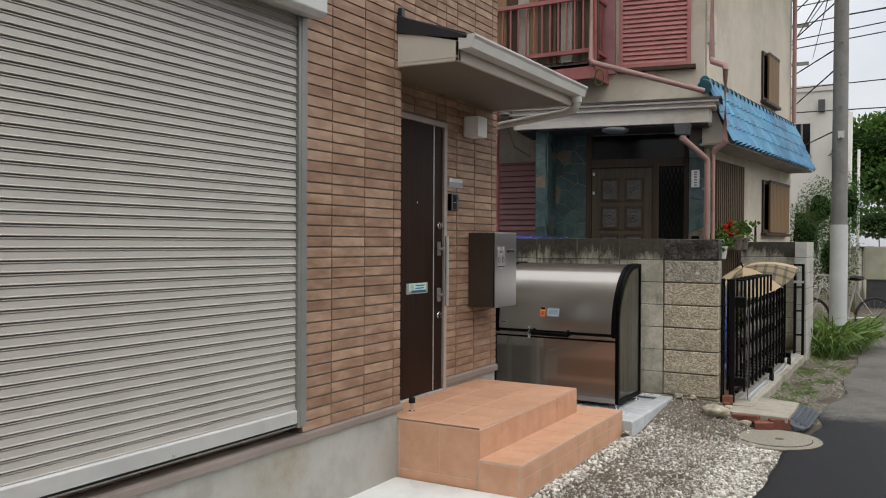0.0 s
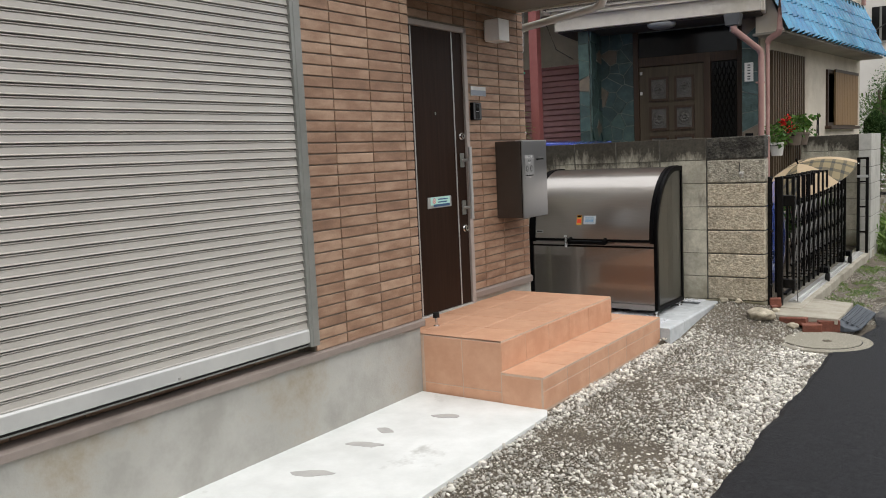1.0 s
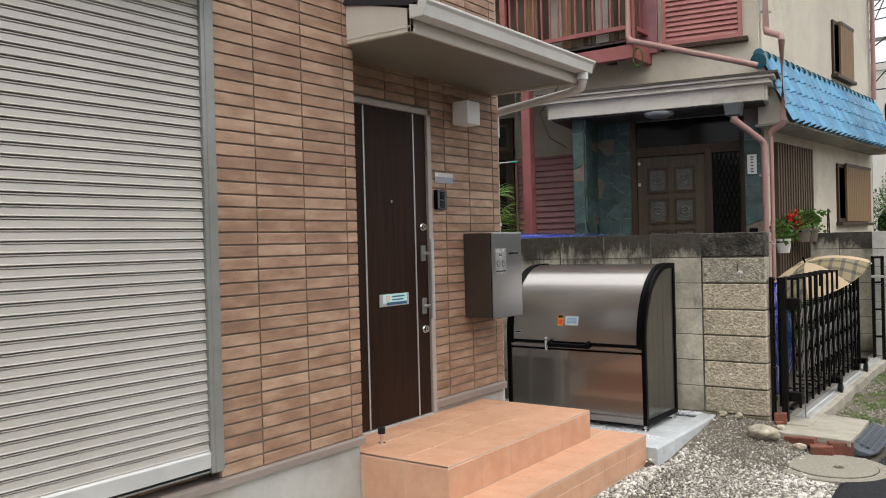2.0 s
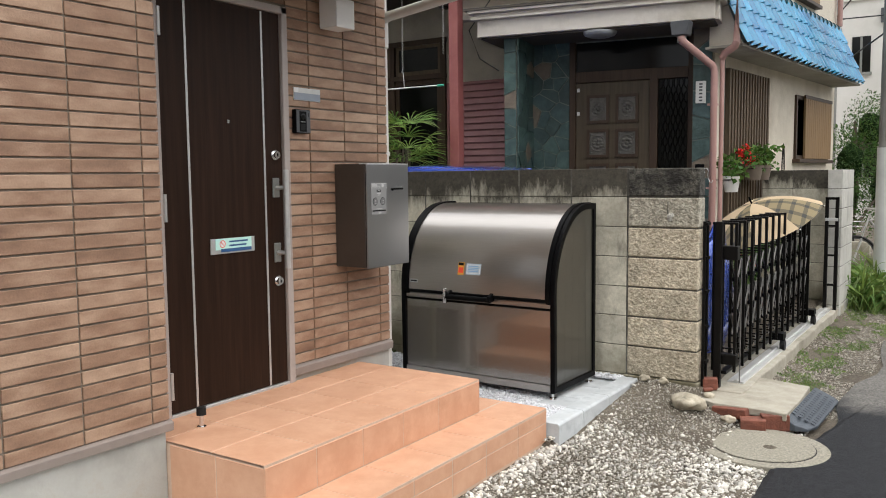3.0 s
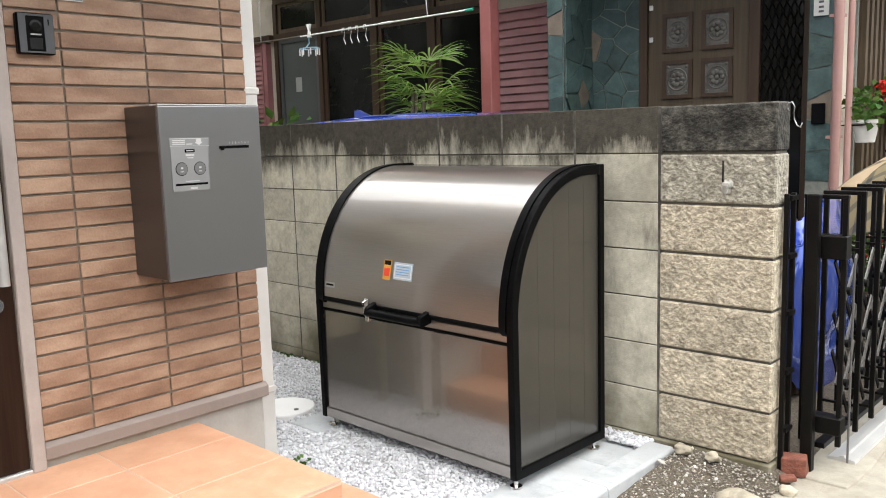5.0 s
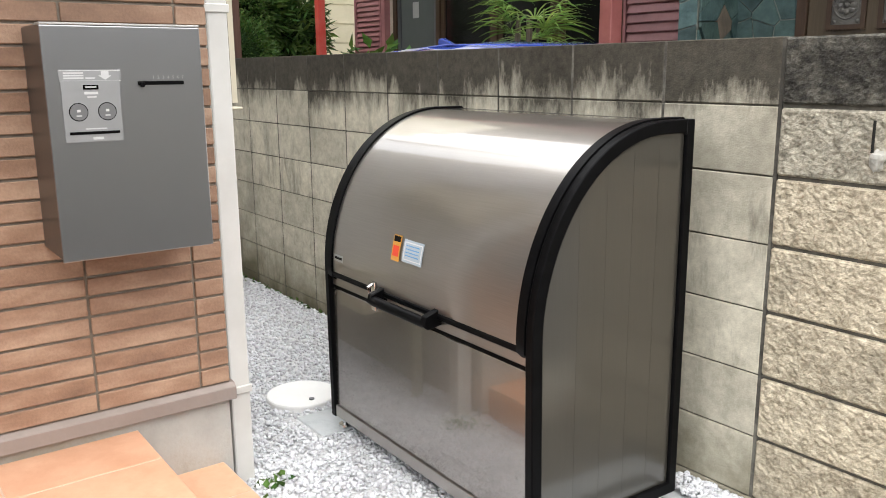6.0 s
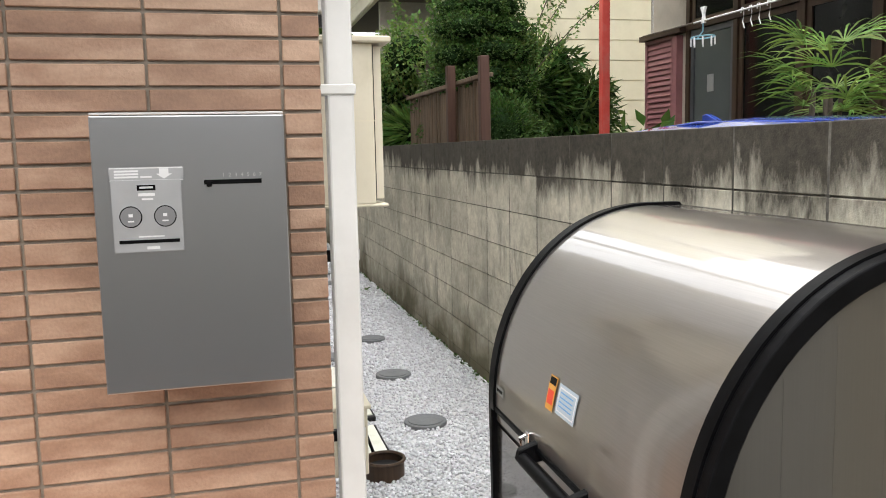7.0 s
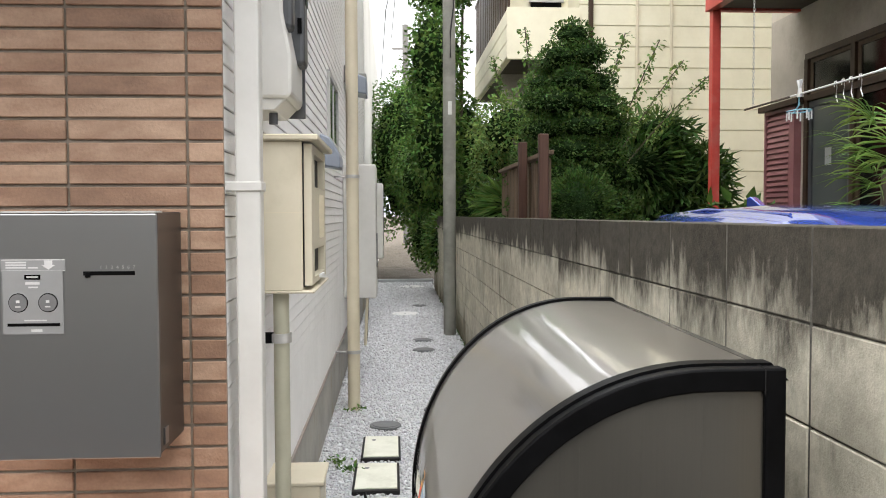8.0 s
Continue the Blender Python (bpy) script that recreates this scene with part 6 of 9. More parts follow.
stub = solo("wall_stub", B(-1.70, -0.985, 11.90, 12.0, -0.2, 1.37), JOINT, "dark stained block wall behind the pier", "wall", kind="structure")
for r in range(7):
    for x0, x1 in ((-1.70, -1.38), (-1.38, -0.985)):
        part("block", B(x0 + 0.003, x1 - 0.003, 11.892, 12.008, 1.18 - 0.2 * r + 0.003, 1.38 - 0.2 * r - 0.003, 0.004), BLOCK, stub)

# ---- parked car behind the wall ----
car = thing("car", (-3.2, 8.55, 0.0), "glossy blue small car parked behind the block wall", "car")
CYc, CW = 8.56, 0.73
side = [(-5.02, 0.30), (-5.05, 0.75), (-4.96, 1.0), (-4.78, 1.22), (-4.56, 1.39), (-4.2, 1.435), (-3.6, 1.447), (-3.1, 1.42), (-2.75, 1.33), (-2.3, 1.03), (-2.0, 0.95), (-1.68, 0.86), (-1.56, 0.70), (-1.53, 0.35), (-1.6, 0.22), (-4.9, 0.22)]
t = bmesh.new()
rings = []
for w, dz, k in [(-1.0, 0.06, 0.97), (-0.90, 0.015, 0.99), (-0.6, 0.0, 1.0), (0.6, 0.0, 1.0), (0.90, 0.015, 0.99), (1.0, 0.06, 0.97)]:
    ring = []
    for x, z in side:
        tuck = max(0.0, (z - 0.9) / 0.6) * 0.16
        xx = -3.3 + (x + 3.3) * k
        ring.append(t.verts.new((xx, CYc + w * (CW - tuck), z - dz * (1 if z > 1.3 else 0.3))))
    rings.append(ring)
for a, b in zip(rings, rings[1:]):
    for i in range(len(side)):
        j = (i + 1) % len(side)
        f = t.faces.new((a[i], a[j], b[j], b[i]))
        f.smooth = True
t.faces.new(rings[0])
t.faces.new(rings[-1][::-1])
bmesh.ops.recalc_face_normals(t, faces=t.faces)
part("body", t, CAR_BLUE, car, "glossy blue body")
part("windscreen", extrude([(-2.80, 1.33), (-2.34, 1.04), (-2.325, 1.055), (-2.79, 1.352)], CYc - 0.55, CYc + 0.55, "y"), DARK_GLASS, car)
for s in (-1, 1):
    part("side_window", B(-4.5, -2.75, CYc + s * 0.645 - 0.01, CYc + s * 0.645 + 0.01, 0.98, 1.30, 0.008), DARK_GLASS, car)
    part("headlight", B(-1.62, -1.545, CYc + s * 0.5 - 0.12, CYc + s * 0.5 + 0.12, 0.62, 0.76, 0.02, 2), LAMP_GLASS, car, "clear headlight")
    for x in (-4.4, -2.15):
        wh = part("wheel", tube(bmesh.new(), [(x, CYc + s * 0.60, 0.27), (x, CYc + s * 0.745, 0.27)], 0.27, 24), TYRE, car, "", True)
        part("rim", tube(bmesh.new(), [(x, CYc + s * 0.742, 0.27), (x, CYc + s * 0.750, 0.27)], 0.17, 20), SATIN, wh)
part("antenna_fin", extrude([(-4.60, 1.37), (-4.34, 1.425), (-4.44, 1.455), (-4.56, 1.50), (-4.60, 1.495)], CYc - 0.018, CYc + 0.018, "y", 0.006, 2), CAR_BLUE, car, "blue shark-fin aerial")
for s in (-1, 1):
    part("roof_channel", tube(bmesh.new(), [(-4.5, CYc + s * 0.50, 1.40), (-3.8, CYc + s * 0.53, 1.432), (-3.1, CYc + s * 0.52, 1.41)], 0.006, 6), CAR_BLUE, car)


# ---- the old house next door ----
MP = Matrix.Translation((-4.12, 9.85, 0)) @ Matrix.Rotation(radians(10), 4, "Z")   # porch: u along its front, v inwards
MS = Matrix.Translation((-1.93, 10.6, 0)) @ Matrix.Rotation(radians(85), 4, "Z")   # street wall: s along it, -y to the lane
house = thing("old_house", (-5.0, 12.0, 0.0), "old two-storey stucco house with a porch, balcony and blue tiled eave", "house")


def holed(x0, x1, z0, z1, y0, y1, holes, m=None):
    """A wall along x with rectangular holes (x0, x1, z0, z1) right through it."""
    bm = bmesh.new()
    xs = sorted({x0, x1, *[h[0] for h in holes], *[h[1] for h in holes]})
    zs = sorted({z0, z1, *[h[2] for h in holes], *[h[3] for h in holes]})
    for a, b in zip(xs, xs[1:]):
        for c, d in zip(zs, zs[1:]):
            if not any(h[0] <= (a + b) / 2 <= h[1] and h[2] <= (c + d) / 2 <= h[3] for h in holes):
                box(bm, a, b, y0, y1, c, d, m=m)
    bmesh.ops.remove_doubles(bm, verts=bm.verts, dist=0.0005)
    return bm


LOW, UPP = (2.86, 4.40, 1.52, 2.32), (2.78, 3.64, 3.52, 4.26)
part("street_wall", holed(0.14, 4.78, -0.2, 6.6, 0.0, 0.16, [LOW, UPP], MS), STUCCO, house, "cream stucco wall on the lane")
part("upper_front_wall", holed(-0.4, 2.30, 3.06, 6.6, 0.36, 0.52, [], MP), STUCCO, house, "cream stucco upper wall")
part("wing_wall", holed(-9.86, -3.9, -0.2, 3.6, 11.1, 11.25, [(-8.97, -5.36, 0.25, 3.06)]), STUCCO_SHADED, house, "stucco wall darkened for the shade under the balcony")
part("wing_upper_wall", B(-9.86, -3.2, 11.1, 11.25, 3.6, 6.6), STUCCO, house)
part("wing_end_wall", B(-9.86, -9.71, 11.25, 13.8, -0.2, 6.6), STUCCO, house)
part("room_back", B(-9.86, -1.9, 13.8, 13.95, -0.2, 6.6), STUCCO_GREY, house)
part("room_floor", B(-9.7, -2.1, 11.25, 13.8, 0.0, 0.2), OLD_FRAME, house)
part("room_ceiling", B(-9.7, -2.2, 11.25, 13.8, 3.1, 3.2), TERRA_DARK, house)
part("far_end_wall", B(4.70, 4.78, 0.16, 6.0, -0.2, 6.6, m=MS), STUCCO, house)
part("roof", B(-10.5, -0.9, 9.6, 16.2, 6.6, 6.75), ROOF_BLACK, house, "dark roof slab")

# wing window: wooden frames, transom lights, dark sliding panes
win = part("wing_window", B(-8.99, -5.34, 11.06, 11.13, 3.02, 3.085), OLD_FRAME, house, "brown-framed sliding windows with transom lights")
part("rail", B(-8.99, -5.34, 11.05, 11.13, 2.585, 2.645), OLD_FRAME, win)
for x in (-8.97, -8.08, -7.08, -6.17, -5.38):
    part("mullion", B(x - 0.035, x + 0.035, 11.06, 11.14, 0.25, 3.03), OLD_FRAME, win)
for a, b in ((-8.93, -8.12), (-8.04, -7.12), (-7.04, -6.21), (-6.13, -5.42)):
    part("transom_sash", holed(a, b, 2.65, 3.02, 11.09, 11.12, [(a + 0.05, b - 0.05, 2.70, 2.98)]), LATTICE_WOOD, win)
    part("transom_pane", B(a + 0.05, b - 0.05, 11.102, 11.108, 2.70, 2.98), DARK_GLASS, win)
    part("sash", holed(a, b, 0.27, 2.58, 11.08, 11.12, [(a + 0.06, b - 0.06, 0.36, 2.52)]), OLD_FRAME if a > -8.5 else GREY_PLASTIC, win)
    part("pane", B(a + 0.06, b - 0.06, 11.098, 11.104, 0.36, 2.52), FROSTED if a == -8.93 else DARK_GLASS, win)
part("notice", B(-8.62, -8.50, 11.092, 11.096, 1.90, 2.08), LABEL_GREY, win, "small grey notice inside the pane")


def louvers(name, x0, x1, z0, z1, y, pitch, material, parent, label, m=None, frame_m=None, fw=0.05):
    """A framed shutter of lapped louvers facing -y."""
    sh = part(name, holed(x0, x1, z0, z1, y - 0.035, y + 0.02, [(x0 + fw, x1 - fw, z0 + fw, z1 - fw)], m), frame_m or material, parent, label)
    part("backing", B(x0 + fw * 0.5, x1 - fw * 0.5, y + 0.0, y + 0.012, z0 + fw * 0.5, z1 - fw * 0.5, m=m), material, sh)
    z = z0 + fw
    while z < z1 - fw - pitch * 0.4:
        bm = extrude([(y - 0.022, z), (y - 0.026, z + 0.006), (y - 0.004, z + pitch * 0.96), (y + 0.002, z + pitch * 0.96), (y + 0.002, z)], x0 + fw - 0.005, x1 - fw + 0.005, "x")
        if m is not None:
            bmesh.ops.transform(bm, matrix=m, verts=bm.verts)
        part("louver", bm, material, sh)
        z += pitch
    return sh


louvers("maroon_shutter", -9.90, -9.26, 1.0, 2.58, 11.08, 0.062, PURPLE, house, "maroon louvered storm shutter case", fw=0.04)
part("shutter_rail", B(-9.21, -9.13, 11.02, 11.10, 0.3, 2.56), PURPLE, house)
louvers("maroon_shutter", -5.27, -4.20, 0.4, 2.50, 11.02, 0.078, PURPLE, house, "maroon louvered storm shutter case", fw=0.03)
part("shutter_hood", B(-9.93, -9.0, 10.98, 11.1, 2.58, 2.64), OLD_FRAME, house)

# balcony on red posts
part("balcony_end_floor", B(-9.26, -6.4, 10.12, 11.1, 3.60, 3.66), TERRA_DARK, house)
bal = part("balcony", B(-6.4, -3.14, 9.86, 11.1, 3.52, 3.57), TERRA_DARK, house, "red steel balcony with wooden screens")
part("front_beam", B(-9.262, -6.4, 10.09, 10.19, 3.575, 3.72, 0.004), RED_STEEL, bal, "red edge beam")
part("front_beam", B(-6.4, -3.06, 9.86, 9.96, 3.37, 3.56, 0.004), RED_RAIL, bal, "faded red edge beam")
part("side_beam", B(-3.16, -3.06, 9.96, 11.0, 3.37, 3.56, 0.004), RED_RAIL, bal)
part("side_beam", B(-9.262, -9.17, 10.19, 11.1, 3.575, 3.72, 0.004), RED_STEEL, bal)
for x in np.arange(-6.2, -3.3, 0.9):
    part("joist", B(x - 0.04, x + 0.04, 9.96, 11.1, 3.42, 3.52), TERRA_DARK, bal)
for z in (3.70, 4.36):
    part("rail", B(-6.35, -3.06, 9.88, 9.93, z, z + 0.05, 0.003), RED_RAIL, bal)
    part("side_rail", B(-3.12, -3.07, 9.93, 11.0, z, z + 0.05, 0.003), RED_RAIL, bal)
for x in (-6.3, -4.75, -3.1):
    part("rail_post", B(x - 0.035, x + 0.035, 9.87, 9.94, 3.56, 4.44, 0.003), RED_RAIL, bal)
barm = mesh_of("baluster", B(-0.009, 0.009, -0.009, 0.009, 0, 0.66), RED_RAIL)
for x in np.arange(-6.2, -3.15, 0.11):
    piece("baluster", barm, (x, 9.905, 3.72), bal)
for y in np.arange(10.02, 11.0, 0.12):
    piece("baluster", barm, (-3.095, y, 3.72), bal)
rb_ = random.Random(3)
x = -6.2
while x < -3.2:
    w = rb_.choice((0.05, 0.07, 0.16, 0.22))
    part("screen_board", B(x, x + w - 0.006, 9.95 + rb_.uniform(0, 0.02), 9.975 + rb_.uniform(0, 0.02), 3.62, 4.7), rb_.choice((LATTICE_WOOD, OLD_FRAME, STUCCO_GREY, LATTICE_WOOD, SHUTTER_WOOD)), bal)
    x += w
part("balcony_pipe", tube(bmesh.new(), [(-3.10, 9.83, 6.0), (-3.10, 9.83, 3.60), (-3.08, 9.82, 3.55), (-1.83, 10.22, 3.16)], 0.032, 10), PINK_PIPE, house, "pink-brown drain pipe")
part("hose_coil", tube(bmesh.new(), [(-3.0 + 0.055 * math.cos(a), 9.84, 3.36 + 0.10 * math.sin(a)) for a in np.linspace(0, 12.5, 40)], 0.008, 6), LEAF_DARK, bal, "coiled green hose")
for x, y, m_, r_, z1 in ((-4.50, 10.0, RED_RAIL, 0.058, 3.50), (-9.21, 10.18, RED_STEEL, 0.046, 3.575)):
    part("balcony_post", B(x - r_, x + r_, y - r_, y + r_, -0.05, z1, 0.006), m_, house, "red steel balcony post")
part("pink_panel", B(0.55, 1.22, 0.30, 0.36, 3.5, 6.0, m=MP), PURPLE, house)
louvers("pink_shutter", 1.27, 2.14, 3.555, 5.7, 0.34, 0.058, PINK, house, "faded pink louvered shutter", m=MP, fw=0.045)
part("shutter_sill", B(1.24, 2.20, 0.26, 0.36, 3.51, 3.555, m=MP), OLD_FRAME, house)
part("cable_box", B(2.33, 2.40, 0.28, 0.36, 3.80, 4.06, 0.004, m=MP), SIGN_WHITE, house)

# porch
porch = part("porch_roof", B(0.0, 2.37, 0.0, 0.9, 2.80, 2.86, m=MP), PORCH_TRIM, house, "cream-trimmed flat porch roof")
for nm, a in (("fascia", (0.0, 2.37, -0.03, 0.02, 2.79, 2.96)), ("fascia", (2.35, 2.40, 0.02, 0.9, 2.79, 2.96)), ("fascia", (-0.03, 0.02, 0.02, 0.9, 2.79, 2.96))):
    part(nm, B(*a, 0.004, m=MP), PORCH_TRIM, porch)
for z0, z1, o in ((2.96, 2.985, 0.055), (2.985, 3.02, 0.035), (3.02, 3.05, 0.085)):
    part("moulding", B(-o, 2.40 + o, -0.03 - o, 0.8, z0, z1, 0.004, m=MP), PORCH_TRIM, porch)
part("roof_top", B(-0.12, 2.52, -0.13, 0.9, 3.05, 3.075, m=MP), TERRA_DARK, porch)
part("ceiling_board", B(0.02, 2.36, 0.02, 0.9, 2.772, 2.80, m=MP), TERRA_DARK, porch)
lamp = part("ceiling_lamp", tube(bmesh.new(), [(-2.90, 10.17, 2.772), (-2.90, 10.17, 2.755), (-2.90, 10.17, 2.735), (-2.90, 10.17, 2.718), (-2.90, 10.17, 2.708)], 0.16, 28, taper=[0.165, 0.165, 0.15, 0.10, 0.02]), LAMP_GLASS, house, "round milky ceiling lamp", True)
# stone facing of the porch: ragged slate pieces over pale joints
part("door_wall", holed(0.37, 2.40, -0.2, 2.8, 0.66, 0.80, [(0.81, 2.10, -0.2, 2.76)], MP), STONE_JOINT, house)
pil = part("porch_pillar", B(0.245, 0.375, 0.11, 0.66, -0.1, 2.8, m=MP), STONE_JOINT, house, "slate-clad porch pillar")
pil2 = part("porch_pillar", B(2.125, 2.305, 0.41, 0.80, -0.1, 2.8, m=MP), STONE_JOINT, house, "slate-clad porch pillar")
rs_ = random.Random(21)


def slate(parent, a0, a1, z0, z1, at, axis, cell):
    """Irregular flat stones filling a rectangle: each keeps to the ground nearest its own centre, with an open joint."""
    na, nz = max(1, round((a1 - a0) / cell)), max(1, round((z1 - z0) / (cell * 1.1)))
    seeds = [(a0 + (a1 - a0) * (i + 0.5 + rs_.uniform(-0.42, 0.42) + (0.25 if j % 2 else -0.25) * (na > 1)) / na,
              z0 + (z1 - z0) * (j + 0.5 + rs_.uniform(-0.40, 0.40)) / nz) for i in range(na) for j in range(nz)]
    for s in seeds:
        q = [(a0, z0), (a1, z0), (a1, z1), (a0, z1)]
        for o in seeds:
            d = (o[0] - s[0], o[1] - s[1])
            L = math.hypot(*d)
            if L < 1e-6 or L > cell * 4:
                continue
            lim = L / 2 - 0.0045
            side = [((p[0] - s[0]) * d[0] + (p[1] - s[1]) * d[1]) / L - lim for p in q]
            cut = []
            for k in range(len(q)):
                p, r, e, f = q[k], q[(k + 1) % len(q)], side[k], side[(k + 1) % len(q)]
                if e <= 0:
                    cut.append(p)
                if e * f < 0:
                    w = e / (e - f)
                    cut.append((p[0] + (r[0] - p[0]) * w, p[1] + (r[1] - p[1]) * w))
            q = cut
            if len(q) < 3:
                break
        if len(q) < 3:
            continue
        dp_ = rs_.uniform(0.006, 0.016)
        bm = extrude(q, at - dp_, at + 0.004, "y" if axis == "v" else "x")
        if axis == "u":
            bmesh.ops.translate(bm, vec=(dp_ + dp_ - 0.004, 0, 0), verts=bm.verts)
        bmesh.ops.transform(bm, matrix=MP, verts=bm.verts)
        part("slate", bm, STONE_TAN if rs_.random() < 0.10 else STONE_GREEN, parent)


slate(pil, 0.247, 0.373, 0.9, 2.78, 0.11, "v", 0.16)
slate(pil, 0.115, 0.655, 0.9, 2.78, 0.375, "u", 0.165)
slate(pil, 0.385, 0.80, 0.9, 2.78, 0.66, "v", 0.155)
slate(pil2, 2.127, 2.303, 0.9, 2.78, 0.41, "v", 0.2)
# porch door
pd = part("porch_door", B(0.875, 1.662, 0.66, 0.70, 0.1, 2.335, 0.003, m=MP), OLD_DOOR, house, "brown panelled porch door with cast squares")
for a in ((0.805, 0.872, 0.63, 0.72, 0.0, 2.77), (1.664, 1.745, 0.63, 0.72, 0.0, 2.40), (2.05, 2.11, 0.63, 0.72, 0.0, 2.77), (0.872, 2.05, 0.635, 0.72, 2.338, 2.45)):
    part("door_frame", B(*a, 0.003, m=MP), OLD_FRAME, house)
part("transom_light", B(0.872, 2.05, 0.675, 0.682, 2.45, 2.77, m=MP), DARK_GLASS, house)
part("side_light", B(1.745, 2.05, 0.69, 0.70, 0.1, 2.34, m=MP), DARK_GLASS, house, "dark side light with a scroll grille")
for r in range(13):
    for c in range(6):
        cx, cz = 1.765 + 0.052 * c + (0.026 if r % 2 else 0), 2.29 - 0.075 * r
        if cx > 2.04:
            continue
        pts = [MP @ Vector((cx + 0.030 * math.cos(a) * (1 + 0.25 * math.cos(4 * a)), 0.678, cz + 0.046 * math.sin(a) * (1 + 0.25 * math.cos(4 * a)))) for a in np.linspace(0, 2 * math.pi, 17)]
        part("grille_scroll", tube(bmesh.new(), pts, 0.004, 4, cap=False), GATE, house)
for u0 in (0.995, 1.305):
    for z0 in (1.90, 1.535, 1.17, 0.5):
        part("cast_square", holed(u0, u0 + 0.24, z0, z0 + 0.30, 0.640, 0.662, [(u0 + 0.03, u0 + 0.21, z0 + 0.03, z0 + 0.27)], MP), OLD_FRAME, pd, "framed cast metal square")
        part("cast_plate", B(u0 + 0.03, u0 + 0.21, 0.652, 0.66, z0 + 0.03, z0 + 0.27, m=MP), PANEL_GREY, pd)
        ros = bmesh.new()
        for p in range(8):
            a = math.pi * p / 4
            join(ros, lump((u0 + 0.12 + 0.042 * math.cos(a), 0.650, z0 + 0.15 + 0.042 * math.sin(a)), (0.021, 0.009, 0.021), p, 2, 0.1))
        join(ros, lump((u0 + 0.12, 0.648, z0 + 0.15), (0.02, 0.012, 0.02), 9, 2, 0.1))
        tube(ros, [(u0 + 0.12 + 0.076 * math.cos(a), 0.651, z0 + 0.15 + 0.084 * math.sin(a)) for a in np.linspace(0, 6.283, 21)], 0.006, 6, cap=False)
        for su in (-1, 1):
            for sz_ in (-1, 1):
                join(ros, lump((u0 + 0.12 + su * 0.072, 0.651, z0 + 0.15 + sz_ * 0.1), (0.014, 0.007, 0.016), 5, 1, 0.1))
        bmesh.ops.transform(ros, matrix=MP, verts=ros.verts)
        part("rosette", ros, PANEL_GREY, pd, "cast flower rosette", True)
for z in (2.24, 1.99):
    part("door_bolt", B(0.885, 0.915, 0.645, 0.66, z, z + 0.04, 0.003, m=MP), SIGN_WHITE, pd)
sg = part("name_sign", B(2.155, 2.252, 0.375, 0.392, 2.045, 2.262, 0.002, m=MP), SIGN_WHITE, house, "white upright sign with dark brush strokes")
for z in (2.235, 2.205, 2.175, 2.14, 2.105, 2.075):
    part("stroke_bar", B(2.188, 2.220, 0.372, 0.375, z - 0.009, z + 0.006, m=MP), GREY_PLASTIC, sg)
part("door_phone", B(2.160, 2.250, 0.37, 0.392, 1.30, 1.445, 0.004, m=MP), BLACK, house, "black door phone")

# pipes at the corner
pp = [(-1.80, 10.47, 6.4), (-1.80, 10.47, 3.60), (-1.79, 10.46, 3.55), (-1.63, 10.38, 3.47), (-1.62, 10.37, 3.42), (-1.62, 10.37, 2.58), (-1.635, 10.38, 2.54), (-1.755, 10.465, 2.49), (-1.775, 10.48, 2.45)]
part("drain_pipe", tube(bmesh.new(), pp, 0.034, 12), PINK_PIPE, house, "pink-brown drain pipe")
part("drain_pipe", tube(bmesh.new(), [(-1.775, 10.48, 2.47), (-1.775, 10.48, 0.0)], 0.022, 10), PINK_PIPE, house, "pink-brown drain pipe")
part("drain_pipe", tube(bmesh.new(), [(-2.03, 10.02, 2.62), (-2.02, 10.02, 2.575), (-1.84, 10.37, 2.375), (-1.825, 10.39, 2.33), (-1.825, 10.39, 0.0)], 0.034, 12), PINK_PIPE, house, "pink-brown drain pipe")
part("rain_head", extrude([(-2.11, 2.63), (-1.97, 2.63), (-1.95, 2.76), (-2.13, 2.76)], 9.98, 10.12, "y", 0.006), GREY_PLASTIC, house, "grey rain water head")
part("collar", tube(bmesh.new(), [(-2.04, 10.06, 2.57), (-2.04, 10.06, 2.65)], 0.043, 12), POLE, house)
for z in (1.2, 2.0):
    part("pipe_clip", B(-1.885, -1.80, 10.38, 10.46, z, z + 0.02), PINK_PIPE, house)
part("far_pipe", tube(bmesh.new(), [MS @ Vector((4.72, -0.06, 6.4)), MS @ Vector((4.72, -0.06, 3.4))], 0.035, 8), PINK_PIPE, house)
part("wall_meter", B(0.18, 0.30, -0.07, 0.0, 3.86, 4.2, 0.004, m=MS), BEIGE, house)

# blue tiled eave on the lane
# greyer stucco puts the shade below the tiles into the soffit
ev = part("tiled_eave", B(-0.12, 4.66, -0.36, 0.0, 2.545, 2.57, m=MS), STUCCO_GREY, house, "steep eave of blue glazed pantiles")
sl = extrude([(-0.33, 2.57), (0.0, 2.57), (0.0, 3.31), (-0.04, 3.31)], -0.02, 4.62, "x")
bmesh.ops.transform(sl, matrix=MS, verts=sl.verts)
part("eave_core", sl, STUCCO, ev)
t = bmesh.new()
ns = 14
rows_ = []
for z, lift in ((0.0, 0.022), (0.228, 0.0)):
    row = []
    for i in range(ns + 1):
        f = i / ns
        # a broad round roll, then a shallow pan
        h = 0.046 * math.sin(f / 0.62 * math.pi) ** 0.8 if f < 0.62 else -0.020 * math.sin((f - 0.62) / 0.38 * math.pi)
        row.append(t.verts.new((f * 0.204, -h - lift, z)))
    rows_.append(row)
lip = [t.verts.new((v.co.x, v.co.y + 0.020, v.co.z)) for v in rows_[0]]
for a, b in ((lip, rows_[0]), (rows_[0], rows_[1])):
    for i in range(ns):
        f = t.faces.new((a[i], a[i + 1], b[i + 1], b[i]))
        f.smooth = a is not lip
